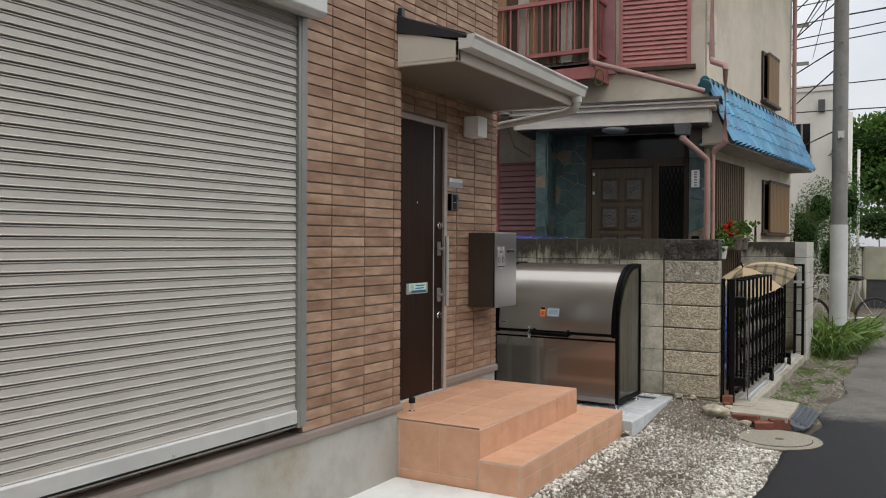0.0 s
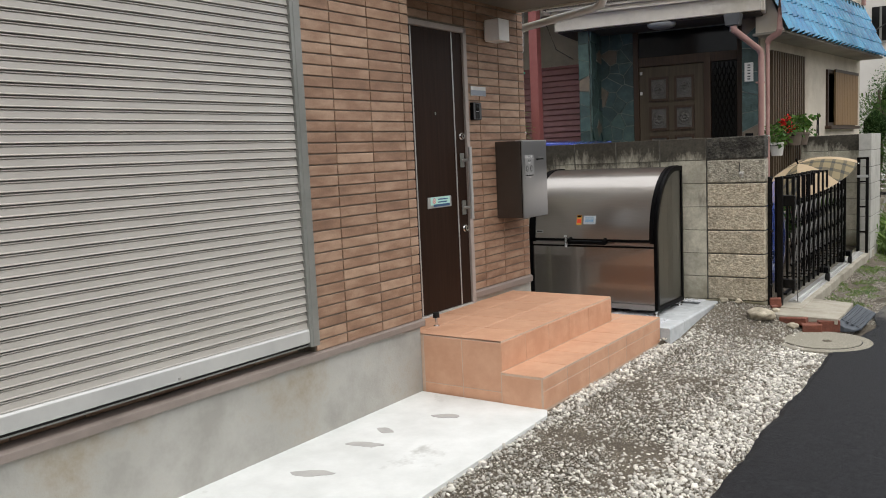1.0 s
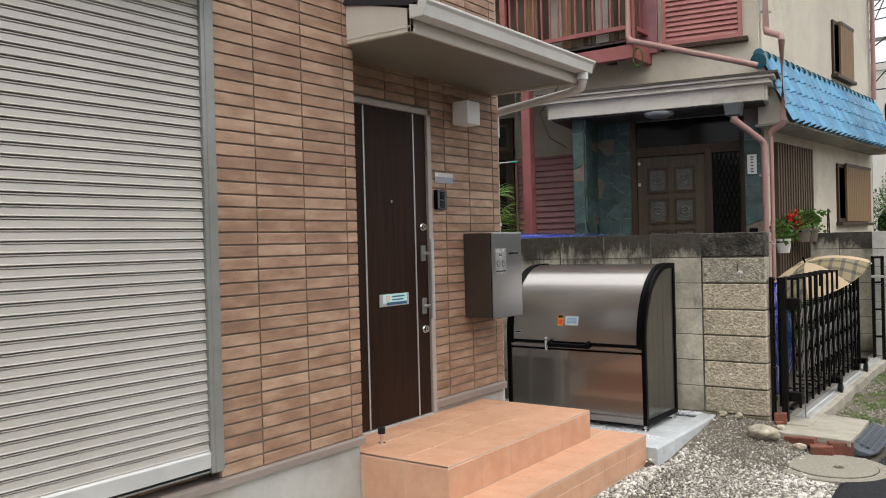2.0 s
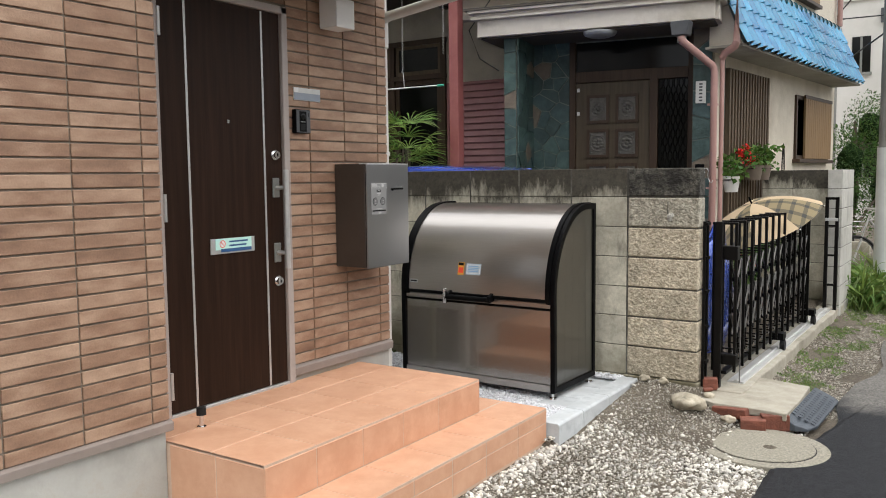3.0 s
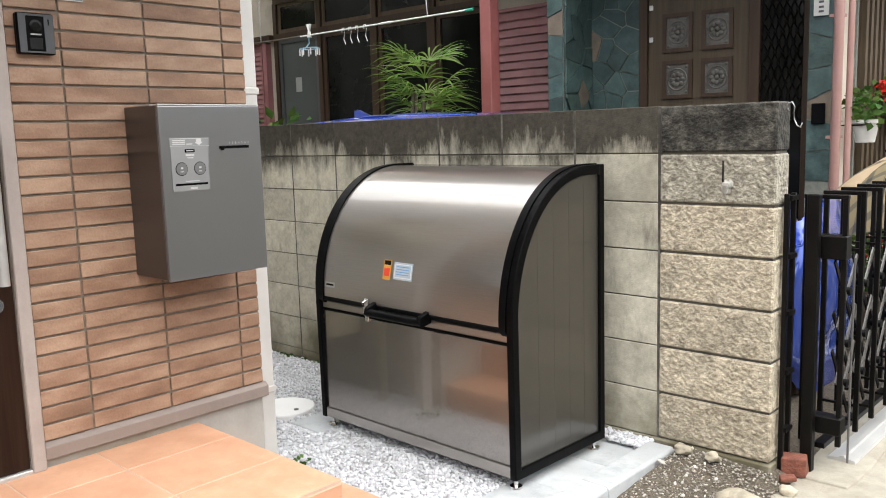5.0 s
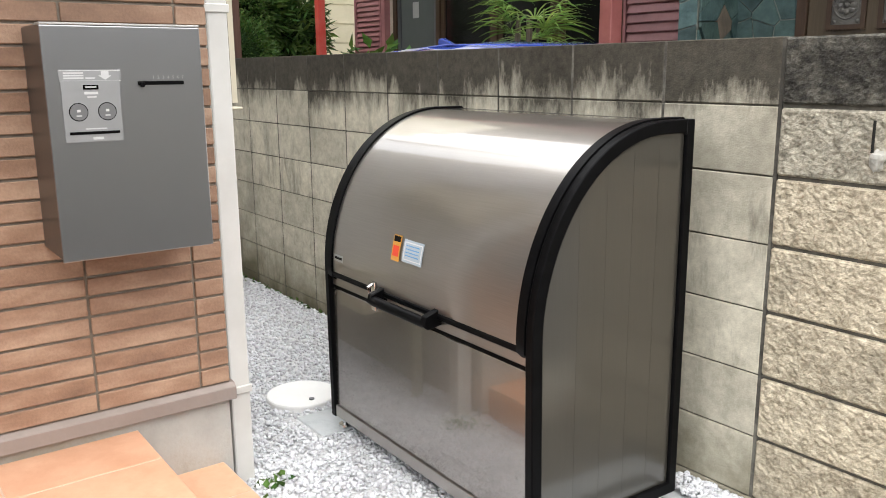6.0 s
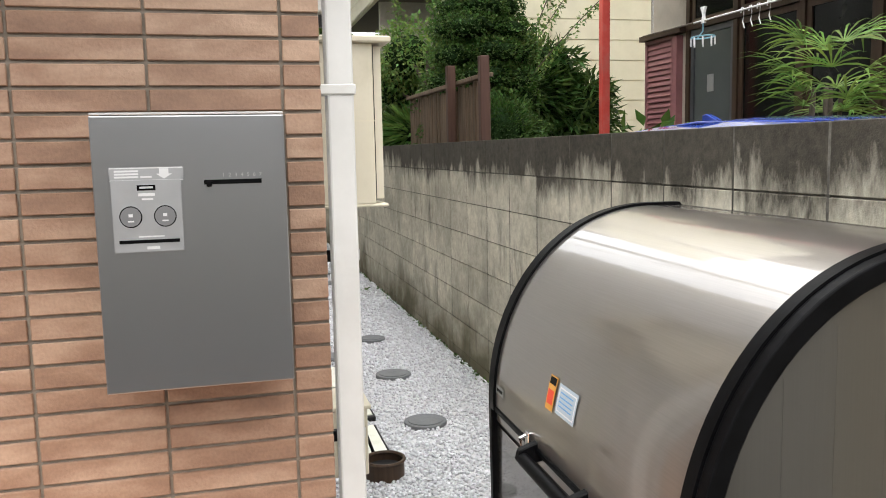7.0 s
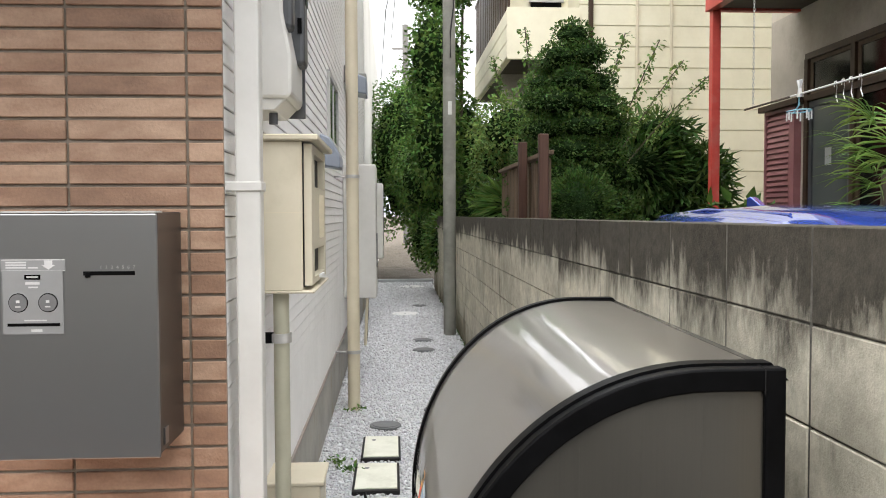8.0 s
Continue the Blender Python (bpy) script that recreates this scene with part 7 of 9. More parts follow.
bmesh.ops.recalc_face_normals(t, faces=t.faces)
tile_m = mesh_of("roof_tile", t, BLUE_TILE)
slope = math.atan2(0.31, 0.76)
for r in range(4):
    for c in range(24):
        k = r * 0.195
        at = MS @ Vector((-0.13 + 0.2 * c, -0.385 + k * math.sin(slope) * 1.04, 2.565 + k * math.cos(slope)))
        ob = piece("roof_tile", tile_m, at, ev)
        ob.rotation_euler = (MS.to_3x3().to_4x4() @ Matrix.Rotation(-slope, 4, "X")).to_euler()
rid = mesh_of("ridge_tile", tube(bmesh.new(), [(0, 0, 0), (0.03, 0, 0), (0.19, 0, 0)], 0.05, 12, taper=[0.062, 0.058, 0.05]), BLUE_RIDGE)
for c in range(24):
    ob = piece("ridge_tile", rid, MS @ Vector((-0.12 + 0.2 * c, -0.055, 3.33)), ev)
    ob.rotation_euler = MS.to_euler()
part("end_tile", tube(bmesh.new(), [MS @ Vector((-0.13, -0.07, 3.26)), MS @ Vector((-0.20, -0.08, 3.24))], 0.085, 14), BLUE_RIDGE, ev, "round blue end tile")

# lattice, windows and shutters on the lane
lt = part("lattice_panel", B(0.40, 1.70, -0.012, 0.0, 0.75, 2.42, m=MS), OLD_FRAME, house, "brown vertical slat lattice")
for k in range(15):
    s = 0.42 + 0.088 * k
    part("slat", B(s, s + 0.042, -0.055, -0.012, 0.75, 2.42, m=MS), LATTICE_WOOD, lt)
for (a, b, c, d), nm in ((LOW, "low"), (UPP, "high")):
    wf = part("lane_window", holed(a, b, c, d, -0.03, 0.10, [(a + 0.05, b - 0.05, c + 0.05, d - 0.05)], MS), OLD_FRAME, house, "brown window with a wooden shutter")
    part("pane", B(a + 0.05, b - 0.05, 0.06, 0.07, c + 0.05, d - 0.05, m=MS), DARK_GLASS, wf)
    part("sill", B(a - 0.04, b + 0.04, -0.09, 0.02, c - 0.045, c, 0.004, m=MS), OLD_FRAME, wf)
    s0 = a + (0.28 if nm == "low" else 0.22)
    while s0 < b - 0.02:
        part("shutter_board", B(s0, min(s0 + 0.088, b), -0.065, -0.035, c + 0.01, d + 0.01, 0.003, m=MS), SHUTTER_WOOD, wf)
        s0 += 0.092
    part("shutter_batten", B(a + 0.24, b, -0.072, -0.06, d - 0.03, d + 0.012, m=MS), OLD_FRAME, wf)


# ---- things in the neighbour's front yard ----
def fan(bm, at, d, n, L, w, seed, droop=0.5, spread=1.15):
    """A fan of long narrow folded leaves from one point."""
    r = random.Random(seed)
    d = Vector(d).normalized()
    side = d.cross(Vector((0, 0, 1)))
    if side.length < 0.01:
        side = Vector((1, 0, 0))
    side.normalize()
    for k in range(n):
        a = (k / max(n - 1, 1) - 0.5) * 2 * spread
        q = (d * math.cos(a) + side * math.sin(a)).normalized()
        up = side.cross(d).normalized()
        pts = []
        ln = L * r.uniform(0.8, 1.1) * (1 - 0.2 * abs(a) / spread)
        for s in range(5):
            f = s / 4
            c = Vector(at) + q * ln * f + Vector((0, 0, -1)) * droop * ln * f * f
            ww = w * (0.35 + 1.3 * f) if f < 0.5 else w * 2 * (1.02 - f)
            cr = q.cross(up).normalized()
            pts.append((c - cr * ww / 2, c + up * ww * 0.12, c + cr * ww / 2))
        vs = [[bm.verts.new(p) for p in row] for row in pts]
        for x, y in zip(vs, vs[1:]):
            bm.faces.new((x[0], x[1], y[1], y[0]))
            bm.faces.new((x[1], x[2], y[2], y[1]))


palm = thing("lady_palm", (-4.85, 9.55, 0.0), "bushy green lady palm with fan leaves", "plant")
rp = random.Random(8)
for k in range(5):
    x, y = -4.85 + rp.uniform(-0.15, 0.15), 9.55 + rp.uniform(-0.12, 0.12)
    part("stem", tube(bmesh.new(), [(x, y, 0.0), (x + rp.uniform(-0.05, 0.05), y, 0.9), (x + rp.uniform(-0.12, 0.12), y + rp.uniform(-0.1, 0.1), 1.65)], 0.014, 7), BARK, palm)
bm = bmesh.new()
for k in range(40):
    a = rp.uniform(0, 2 * math.pi)
    r_, z = rp.uniform(0.02, 0.26), rp.uniform(1.2, 1.95)
    at = Vector((-4.85 + r_ * math.cos(a), 9.55 + r_ * math.sin(a) * 0.8, z))
    fan(bm, at, (math.cos(a), math.sin(a), 0.5 + 1.0 * (z - 1.2)), 9, rp.uniform(0.36, 0.54), 0.018, k, 0.46, 1.2)
part("fronds", bm, LEAF_PALM, palm, "long narrow fan leaves")
for k, (x, y, z) in enumerate(((-6.9, 9.3, 0.9), (-6.5, 9.35, 1.0))):
    pt = thing("leafy_plant", (x, y, 0.0), "broad-leaved green plant beside the car", "plant")
    part("stem", tube(bmesh.new(), [(x, y, 0), (x, y, 1.3)], 0.012, 6), BARK, pt)
    rn = np.random.default_rng(k)
    n = 60
    pos = np.stack([x + rn.normal(0, 0.13, n), y + rn.normal(0, 0.1, n), rn.uniform(0.7, 1.50, n)], 1)
    leaves("foliage", pos, pos - np.array([x, y, 1.0]), np.full(n, 0.14), LEAF, pt, seed=k, long=1.8)

for k, (x, y, h, s) in enumerate(((-1.55, 9.55, 0.42, 0.20), (-1.5, 9.95, 0.50, 0.22), (-1.58, 10.35, 0.42, 0.20), (-1.45, 10.75, 0.62, 0.24), (-1.62, 8.9, 0.36, 0.18))):
    pt = thing("potted_plant", (x, y, 0.0), "dark leafy plant in a brown pot behind the gate", "plant", "pots behind the gate")
    part("pot", tube(bmesh.new(), [(x, y, 0.0), (x, y, 0.01), (x, y, 0.2), (x, y, 0.215)], 0.1, 18, taper=[0.085, 0.09, 0.12, 0.125]), POT, pt)
    rn = np.random.default_rng(k + 40)
    n = 260
    d = rn.normal(size=(n, 3))
    d /= np.linalg.norm(d, axis=1)[:, None]
    pos = np.array([x, y, h]) + d * np.array([s, s, s * 0.95]) * rn.uniform(0.4, 1.0, (n, 1))
    part("stem", tube(bmesh.new(), [(x, y, 0.2), (x + 0.02, y, h)], 0.008, 6), BARK, pt)
    leaves("foliage", pos, d, np.full(n, 0.062), LEAF_DARK, pt, seed=k, long=1.7)
    if k in (1, 2, 4):
        pf = pos[(d[:, 0] > 0.2) & (d[:, 2] > -0.2)][:9] + np.array([0.03, 0, 0.02])
        for j, f in enumerate(pf):
            leaves("flower", np.tile(f, (6, 1)), rn.normal(size=(6, 3)), np.full(6, 0.026), PETAL, pt, seed=j, long=1.1)

solo("rod_hook", tube(bmesh.new(), [(-5.17, 9.93, 2.56), (-5.185, 9.93, 2.53), (-5.165, 9.93, 2.51), (-5.15, 9.93, 2.36), (-5.14, 9.93, 2.335)], 0.005, 6), CHAIN, "bent steel hook between chain and laundry rod", "hook")
rodt = thing("laundry_rod", (-6.2, 9.93, 2.34), "thin white laundry rod with a green tip, hung on chains", "laundry rod")
part("rod", rod((-7.0, 9.93, 2.353), (-4.66, 9.93, 2.345), 0.0075, 10), PLASTIC_WHITE, rodt)
part("bare_rod", rod((-7.86, 9.93, 2.357), (-6.98, 9.93, 2.353), 0.0085, 10), BARK, rodt, "weathered dark end of the rod")
part("sleeve", rod((-5.75, 9.93, 2.349), (-5.62, 9.93, 2.349), 0.0115, 10), PLASTIC_WHITE, rodt)
part("tip", rod((-4.70, 9.93, 2.345), (-4.62, 9.93, 2.345), 0.012, 10), GREEN_CAP, rodt)
for x, z0, z1 in ((-5.17, 2.54, 3.45), (-4.62, 2.68, 3.45), (-7.68, 2.36, 3.57)):
    ch = thing("chain", (x, 9.93, z0), "thin steel chain hanging from the balcony", "chain", "balcony chains")
    z = z0
    k = 0
    while z < z1:
        pts = [(x + 0.009 * math.cos(a) * (k % 2), 9.93 + 0.009 * math.cos(a) * ((k + 1) % 2), z + 0.017 + 0.020 * math.sin(a)) for a in np.linspace(0, 2 * math.pi, 9)]
        part("chain_link", tube(bmesh.new(), pts, 0.0024, 5, cap=False), CHAIN, ch)
        z += 0.030
        k += 1
for x in (-6.30, -6.20, -6.10, -5.98):
    hk = thing("hanger_hook", (x, 9.93, 2.2), "pale plastic hook on the laundry rod", "hook", "laundry hooks")
    part("hook", tube(bmesh.new(), [(x - 0.02, 9.93, 2.33), (x - 0.015, 9.93, 2.365), (x + 0.012, 9.93, 2.365), (x + 0.018, 9.93, 2.32), (x + 0.005, 9.93, 2.26), (x + 0.03, 9.93, 2.21)], 0.0045, 6), PLASTIC_WHITE, hk)
peg = thing("peg_hanger", (-6.84, 9.93, 2.1), "light blue peg hanger with small white pegs", "hanger")
part("clip", extrude([(-6.86, 2.33), (-6.84, 2.40), (-6.87, 2.46), (-6.85, 2.465), (-6.835, 2.42), (-6.82, 2.465), (-6.80, 2.46), (-6.825, 2.40), (-6.81, 2.33)], 9.92, 9.94, "y"), PLASTIC_WHITE, peg)
part("frame", tube(bmesh.new(), [(-6.84 + 0.125 * math.cos(a), 9.93 + 0.08 * math.sin(a), 2.22) for a in np.linspace(0, 2 * math.pi, 17)], 0.006, 6, cap=False), LIGHT_BLUE, peg)
part("stalk", tube(bmesh.new(), [(-6.84, 9.93, 2.34), (-6.84, 9.93, 2.27), (-6.92, 9.93, 2.22)], 0.006, 6), LIGHT_BLUE, peg)
for a in np.linspace(0, 2 * math.pi, 9)[:-1]:
    x, y = -6.84 + 0.125 * math.cos(a), 9.93 + 0.08 * math.sin(a)
    part("peg", B(x - 0.008, x + 0.008, y - 0.004, y + 0.004, 2.15, 2.215, 0.002), PLASTIC_WHITE, peg)
for k, pts in enumerate(([(-4.05, 9.98, 3.2), (-4.3, 9.95, 2.9), (-4.2, 10.0, 2.6), (-3.98, 10.02, 2.46)], [(-5.55, 9.95, 3.4), (-5.5, 9.95, 3.0), (-5.58, 9.95, 2.7)])):
    solo("cable", tube(bmesh.new(), pts, 0.006, 6), CABLE, "thin loose cable under the balcony", "cable")

# umbrella drying behind the gate
um = thing("umbrella", (-1.25, 9.9, 0.75), "open tan umbrella with checked panels drying behind the gate", "umbrella")
un = Vector((-0.312, -0.32, 0.895)).normalized()
ue = Vector((-0.7156, 0.6985, 0.0)).normalized()
UM = Matrix.Translation((-1.201, 9.628, 0.915)) @ Matrix((ue, un.cross(ue), un)).transposed().to_4x4()
RIB0 = radians(-132.7)


def dome(f, a):
    """A place on the canopy: f from the tip (0) to the rim (1), at angle a from the first rib."""
    rib = math.cos(4 * a)
    r = 0.51 * f * (0.975 + 0.025 * rib)
    return UM @ Vector((r * math.cos(a + RIB0), r * math.sin(a + RIB0), 0.20 * (1 - f ** 2.1) - 0.018 * (0.5 - 0.5 * rib) * f))


t = bmesh.new()
n_r, n_a = 8, 64
gv = {(i, j): t.verts.new(dome(i / n_r, 2 * math.pi * j / n_a)) for i in range(n_r + 1) for j in range(n_a)}
for i in range(n_r):
    for j in range(n_a):
        f = t.faces.new((gv[i, j], gv[i + 1, j], gv[i + 1, (j + 1) % n_a], gv[i, (j + 1) % n_a]))
        f.smooth, f.material_index = True, 1 if (j // 8) % 2 else 0
bmesh.ops.remove_doubles(t, verts=t.verts, dist=0.001)


def plaid():
    m, n, l, b = nodes_of("plaid_cloth")
    tex = n.new("ShaderNodeTexCoord")
    sep = n.new("ShaderNodeSeparateXYZ")
    l.new(tex.outputs["Object"], sep.inputs[0])
    outs = []
    for ax in ("X", "Y"):
        w = n.new("ShaderNodeMath")
        w.operation = "MULTIPLY"
        w.inputs[1].default_value = 62.0
        l.new(sep.outputs[ax], w.inputs[0])
        s = n.new("ShaderNodeMath")
        s.operation = "SINE"
        l.new(w.outputs[0], s.inputs[0])
        g = n.new("ShaderNodeMath")
        g.operation = "GREATER_THAN"
        g.inputs[1].default_value = 0.55
        l.new(s.outputs[0], g.inputs[0])
        outs.append(g)
    ad = n.new("ShaderNodeMath")
    ad.operation = "ADD"
    l.new(outs[0].outputs[0], ad.inputs[0])
    l.new(outs[1].outputs[0], ad.inputs[1])
    rp_ = n.new("ShaderNodeValToRGB")
    rp_.color_ramp.interpolation = "CONSTANT"
    rp_.color_ramp.elements[0].color = (0.20, 0.158, 0.085, 1)
    rp_.color_ramp.elements[1].position, rp_.color_ramp.elements[1].color = 0.34, (0.10, 0.085, 0.052, 1)
    e = rp_.color_ramp.elements.new(0.8)
    e.color = (0.042, 0.042, 0.038, 1)
    hf = n.new("ShaderNodeMath")
    hf.operation = "MULTIPLY"
    hf.inputs[1].default_value = 0.5
    l.new(ad.outputs[0], hf.inputs[0])
    l.new(hf.outputs[0], rp_.inputs["Fac"])
    l.new(rp_.outputs[0], b.inputs["Base Color"])
    b.inputs["Roughness"].default_value = 0.8
    return m


PLAID = plaid()
part("canopy", t, [UMB_TAN, PLAID], um, "tan canopy with checked panels")
part("shaft", tube(bmesh.new(), [UM @ Vector((0, 0, 0.20)), UM @ Vector((0, 0, -0.45))], 0.006, 8), CHROME, um)
part("ferrule", tube(bmesh.new(), [UM @ Vector((0, 0, 0.19)), UM @ Vector((0, 0, 0.26))], 0.008, 8), BLACK, um, "black tip")
for j in range(8):
    a = math.pi * j / 4
    part("rib", tube(bmesh.new(), [dome(f, a) - un * 0.006 for f in (0.02, 0.3, 0.6, 0.85, 1.02)], 0.003, 5), BLACK, um)
    part("rib_tip", lump(dome(1.02, a), (0.007, 0.007, 0.007), j, 1, 0.0), PLASTIC_WHITE, um)

# wall pots with red geraniums
for k, (s, z, m_, r_) in enumerate(((0.10, 1.165, POT_PALE, 0.085), (0.74, 1.275, POT, 0.10), (1.02, 1.275, POT, 0.10))):
    at = MS @ Vector((s, -0.20, z))
    pot = thing("flower_pot", at, "pale hanging pot with green leaves" if k == 0 else "brown pot with red geraniums on the wall", "flower pot", "wall pots")
    part("pot", tube(bmesh.new(), [at, at + Vector((0, 0, 0.13)), at + Vector((0, 0, 0.131)), at + Vector((0, 0, 0.155))], r_, 18, taper=[r_ * 0.72, r_ * 0.98, r_ * 1.08, r_ * 1.08]), m_, pot, "", True)
    part("bracket", tube(bmesh.new(), [at + Vector((-0.16, 0.0, 0.12)), at + Vector((0.0, -r_ * 1.1, 0.12)), at + Vector((r_ * 1.1, 0, 0.12)), at + Vector((0, r_ * 1.1, 0.12)), at + Vector((-0.16, 0.03, 0.12))], 0.005, 6), BLACK, pot)
    rn = np.random.default_rng(k + 50)
    n = 130
    pos = np.array(at) + np.stack([rn.normal(0, 0.075, n), rn.normal(0, 0.085, n), rn.uniform(0.13, 0.36, n)], 1)
    leaves("foliage", pos, pos - np.array(at) - np.array([0, 0, 0.1]), np.full(n, 0.06), LEAF, pot, seed=k, long=1.2)
    if k == 1:
        n = 150
        cl = np.array([(-0.10, -0.12, 0.27), (-0.05, -0.08, 0.32), (-0.02, 0.0, 0.20), (-0.08, -0.02, 0.30)])[rn.integers(0, 4, n)]
        pos = np.array(at) + cl + rn.normal(0, 0.024, (n, 3))
        leaves("petals", pos, rn.normal(size=(n, 3)), np.full(n, 0.035), PETAL, pot, seed=k, long=1.1)["kind"] = "stuff"
trel = thing("wire_trellis", MS @ Vector((2.04, -0.12, 0.95)), "slim black wire trellis by the wall", "trellis")
c0 = MS @ Vector((2.04, -0.12, 0.95))
part("hoop", tube(bmesh.new(), [c0 + Vector((0, 0.07 * math.sin(a) * 1.0, 0.33 - 0.45 * math.cos(a) * 0.9)) for a in np.linspace(0, 2 * math.pi, 21)], 0.006, 6, cap=False), BLACK, trel)
part("wire", tube(bmesh.new(), [c0 + Vector((0, 0, -0.4)), c0 + Vector((0, 0, 0.72))], 0.004, 5), BLACK, trel)
asp = thing("aspidistra", (-1.45, 11.35, 0.0), "dark broad-leaved plant behind the gate", "plant")
bm = bmesh.new()
for k in range(16):
    a = rp.uniform(0, 6.28)
    fan(bm, (-1.5 + rp.uniform(-0.15, 0.15), 11.1 + rp.uniform(-0.35, 0.35), 0.5), (0.3 * math.cos(a), 0.3 * math.sin(a), 1), 1, rp.uniform(0.4, 0.62), 0.13, k, 0.12)
part("leaves", bm, LEAF_DARK, asp)
hk = solo("s_hook", tube(bmesh.new(), [(-1.106 + 0.02 * q[0], 7.63, 1.36 + 0.03 * q[1]) for q in ((0.2, -0.3), (-0.3, 0.2), (0.0, 0.7), (0.7, 0.8), (1.2, 0.2), (1.0, -0.6), (1.2, -1.4), (1.7, -2.1), (2.3, -2.3), (2.6, -1.8))], 0.0022, 6), CHAIN, "steel wire hook on the wall's end", "hook")
# added lump in car paint, stand-in for the covered car nose
sheet = thing("car_nose_lump", (-1.37, 8.72, 0.0), "crumpled blue lump standing in for the covered car nose", "plastic sheet")
part("sheet", lump((-1.37, 8.72, 0.42), (0.11, 0.46, 0.48), 30, 4, 0.35), CAR_BLUE, sheet)
part("prop", B(-1.40, -1.34, 8.45, 9.0, 0.0, 0.2, 0.004), OLD_FRAME, sheet)


# ---- the passage: boxes and pipes on the white wall ----
YS = Y_SIDE + 0.012
ub = thing("meter_cabinet", (-3.1, YS, 1.735), "pale electric meter cabinet high on the siding", "meter cabinet")
part("case", extrude([(YS, 1.775), (6.418, 1.770), (6.432, 1.785), (6.432, 1.90), (6.408, 2.03), (6.408, 2.75), (YS, 2.75)], -3.335, -3.02, "x", 0.01, 2), WHITE_PVC, ub)
part("base", extrude([(YS, 1.735), (6.38, 1.735), (6.415, 1.772), (YS, 1.772)], -3.32, -3.03, "x", 0.004), WHITE_PVC, ub)
part("edge_strip", B(-3.350, -3.337, YS, 6.440, 1.745, 2.75, 0.002), GREY_PLASTIC, ub, "dark edge strip")
for x0, x1, y1, z0 in ((-3.11, -3.03, 6.436, 1.985), (-3.29, -3.18, 6.456, 1.90)):
    mtr = part("meter", B(x0, x1, 6.395, y1, z0, z0 + 0.46, 0.014, 2), GREY_PLASTIC, ub, "dark meter housing")
    part("meter_window", B(x0 + 0.02, x1 - 0.02, y1 - 0.001, y1 + 0.003, z0 + 0.20, z0 + 0.36), DARK_GLASS, mtr)
    part("meter_tab", B(x1 - 0.002, x1 + 0.004, y1 - 0.022, y1 - 0.008, z0 + 0.10, z0 + 0.15), BLACK, mtr)
part("spout", tube(bmesh.new(), [(-3.1, 6.365, 1.74), (-3.1, 6.365, 1.70)], 0.014, 10), GREY_PLASTIC, ub)
lb = thing("pipe_cabinet", (-3.1, YS, 1.18), "beige enamel pipe cabinet below the meter", "cabinet")
case = part("case", B(-3.42, -2.905, YS, 6.473, 1.190, 1.632, 0.004), BEIGE, lb)
part("lid", B(-3.46, -2.885, YS, 6.522, 1.632, 1.650, 0.004), BEIGE, lb, "projecting beige lid")
part("door", holed(-3.41, -2.925, 1.205, 1.625, 6.476, 6.499, [(-3.37, -3.02, 1.50, 1.60), (-3.36, -3.0, 1.225, 1.31)]), BEIGE, lb, "beige door with two openings")
part("bottom_lip", B(-3.42, -2.905, YS, 6.508, 1.183, 1.192, 0.003), BEIGE, lb)
part("inner_dark", B(-3.415, -2.915, 6.4725, 6.4765, 1.20, 1.628), BLACK, lb)
part("seam", B(-2.9065, -2.9040, YS, 6.476, 1.42, 1.4225), BEIGE_PIPE, case)
for z in (1.36, 1.40, 1.44, 1.48):
    part("door_rib", B(-3.30 + (z - 1.36), -3.29 + (z - 1.36), 6.499, 6.504, 1.34, 1.48), BEIGE_PIPE, lb)
part("latch", B(-3.24, -3.14, 6.499, 6.509, 1.212, 1.224, 0.002), PLASTIC_WHITE, lb)
op = thing("conduit", (-2.97, 6.400, -0.06), "olive-grey conduit pipe under the cabinet", "pipe")
part("pipe", rod((-2.97, 6.400, -0.06), (-2.97, 6.400, 1.19), 0.024, 12), OLIVE_PIPE, op)
for z in (1.03, 0.50):
    part("clamp", tube(bmesh.new(), [(-2.97, 6.400, z), (-2.97, 6.400, z + 0.028)], 0.031, 12), SATIN, op, "steel pipe clamp")
    part("bracket", B(-2.982, -2.958, YS, 6.378, z - 0.002, z + 0.030, 0.002), BLACK, op)
ob_ = thing("outlet_box", (-3.4, YS, 0.26), "small beige outlet box on the passage wall", "box")
part("case", B(-3.50, -3.27, YS - 0.006, 6.485, 0.26, 0.49, 0.006, 2), BEIGE, ob_)
part("lid", B(-3.505, -3.265, YS - 0.006, 6.497, 0.488, 0.502, 0.003), BEIGE, ob_, "overhanging beige lid")
part("latch", B(-3.268, -3.262, 6.40, 6.425, 0.40, 0.43), GREY_PLASTIC, ob_)
bp = thing("drain_pipe", (-6.72, 6.433, -0.06), "beige drain pipe standing along the white wall", "pipe")
part("pipe", rod((-6.72, 6.433, -0.06), (-6.72, 6.433, 6.9), 0.047, 14), BEIGE_PIPE, bp)
for z in (0.37, 1.69, 3.03):
    part("clamp", tube(bmesh.new(), [(-6.72, 6.433, z), (-6.72, 6.433, z + 0.025)], 0.054, 14), SATIN, bp, "steel pipe clamp")
    part("bracket", rod((-6.72, YS, z + 0.012), (-6.72, 6.40, z + 0.012), 0.008, 6), SATIN, bp)
w_ = thing("side_window", (-6.6, YS, 1.92), "narrow dark window in the siding", "window")
part("surround", holed(-7.03, -6.15, 1.91, 2.40, YS - 0.012, YS + 0.018, [(-6.99, -6.19, 1.945, 2.365)]), ALU_PALE, w_, "pale aluminium surround")
part("mullion", B(-6.61, -6.57, YS - 0.004, YS + 0.014, 1.945, 2.365), ALU_PALE, w_)
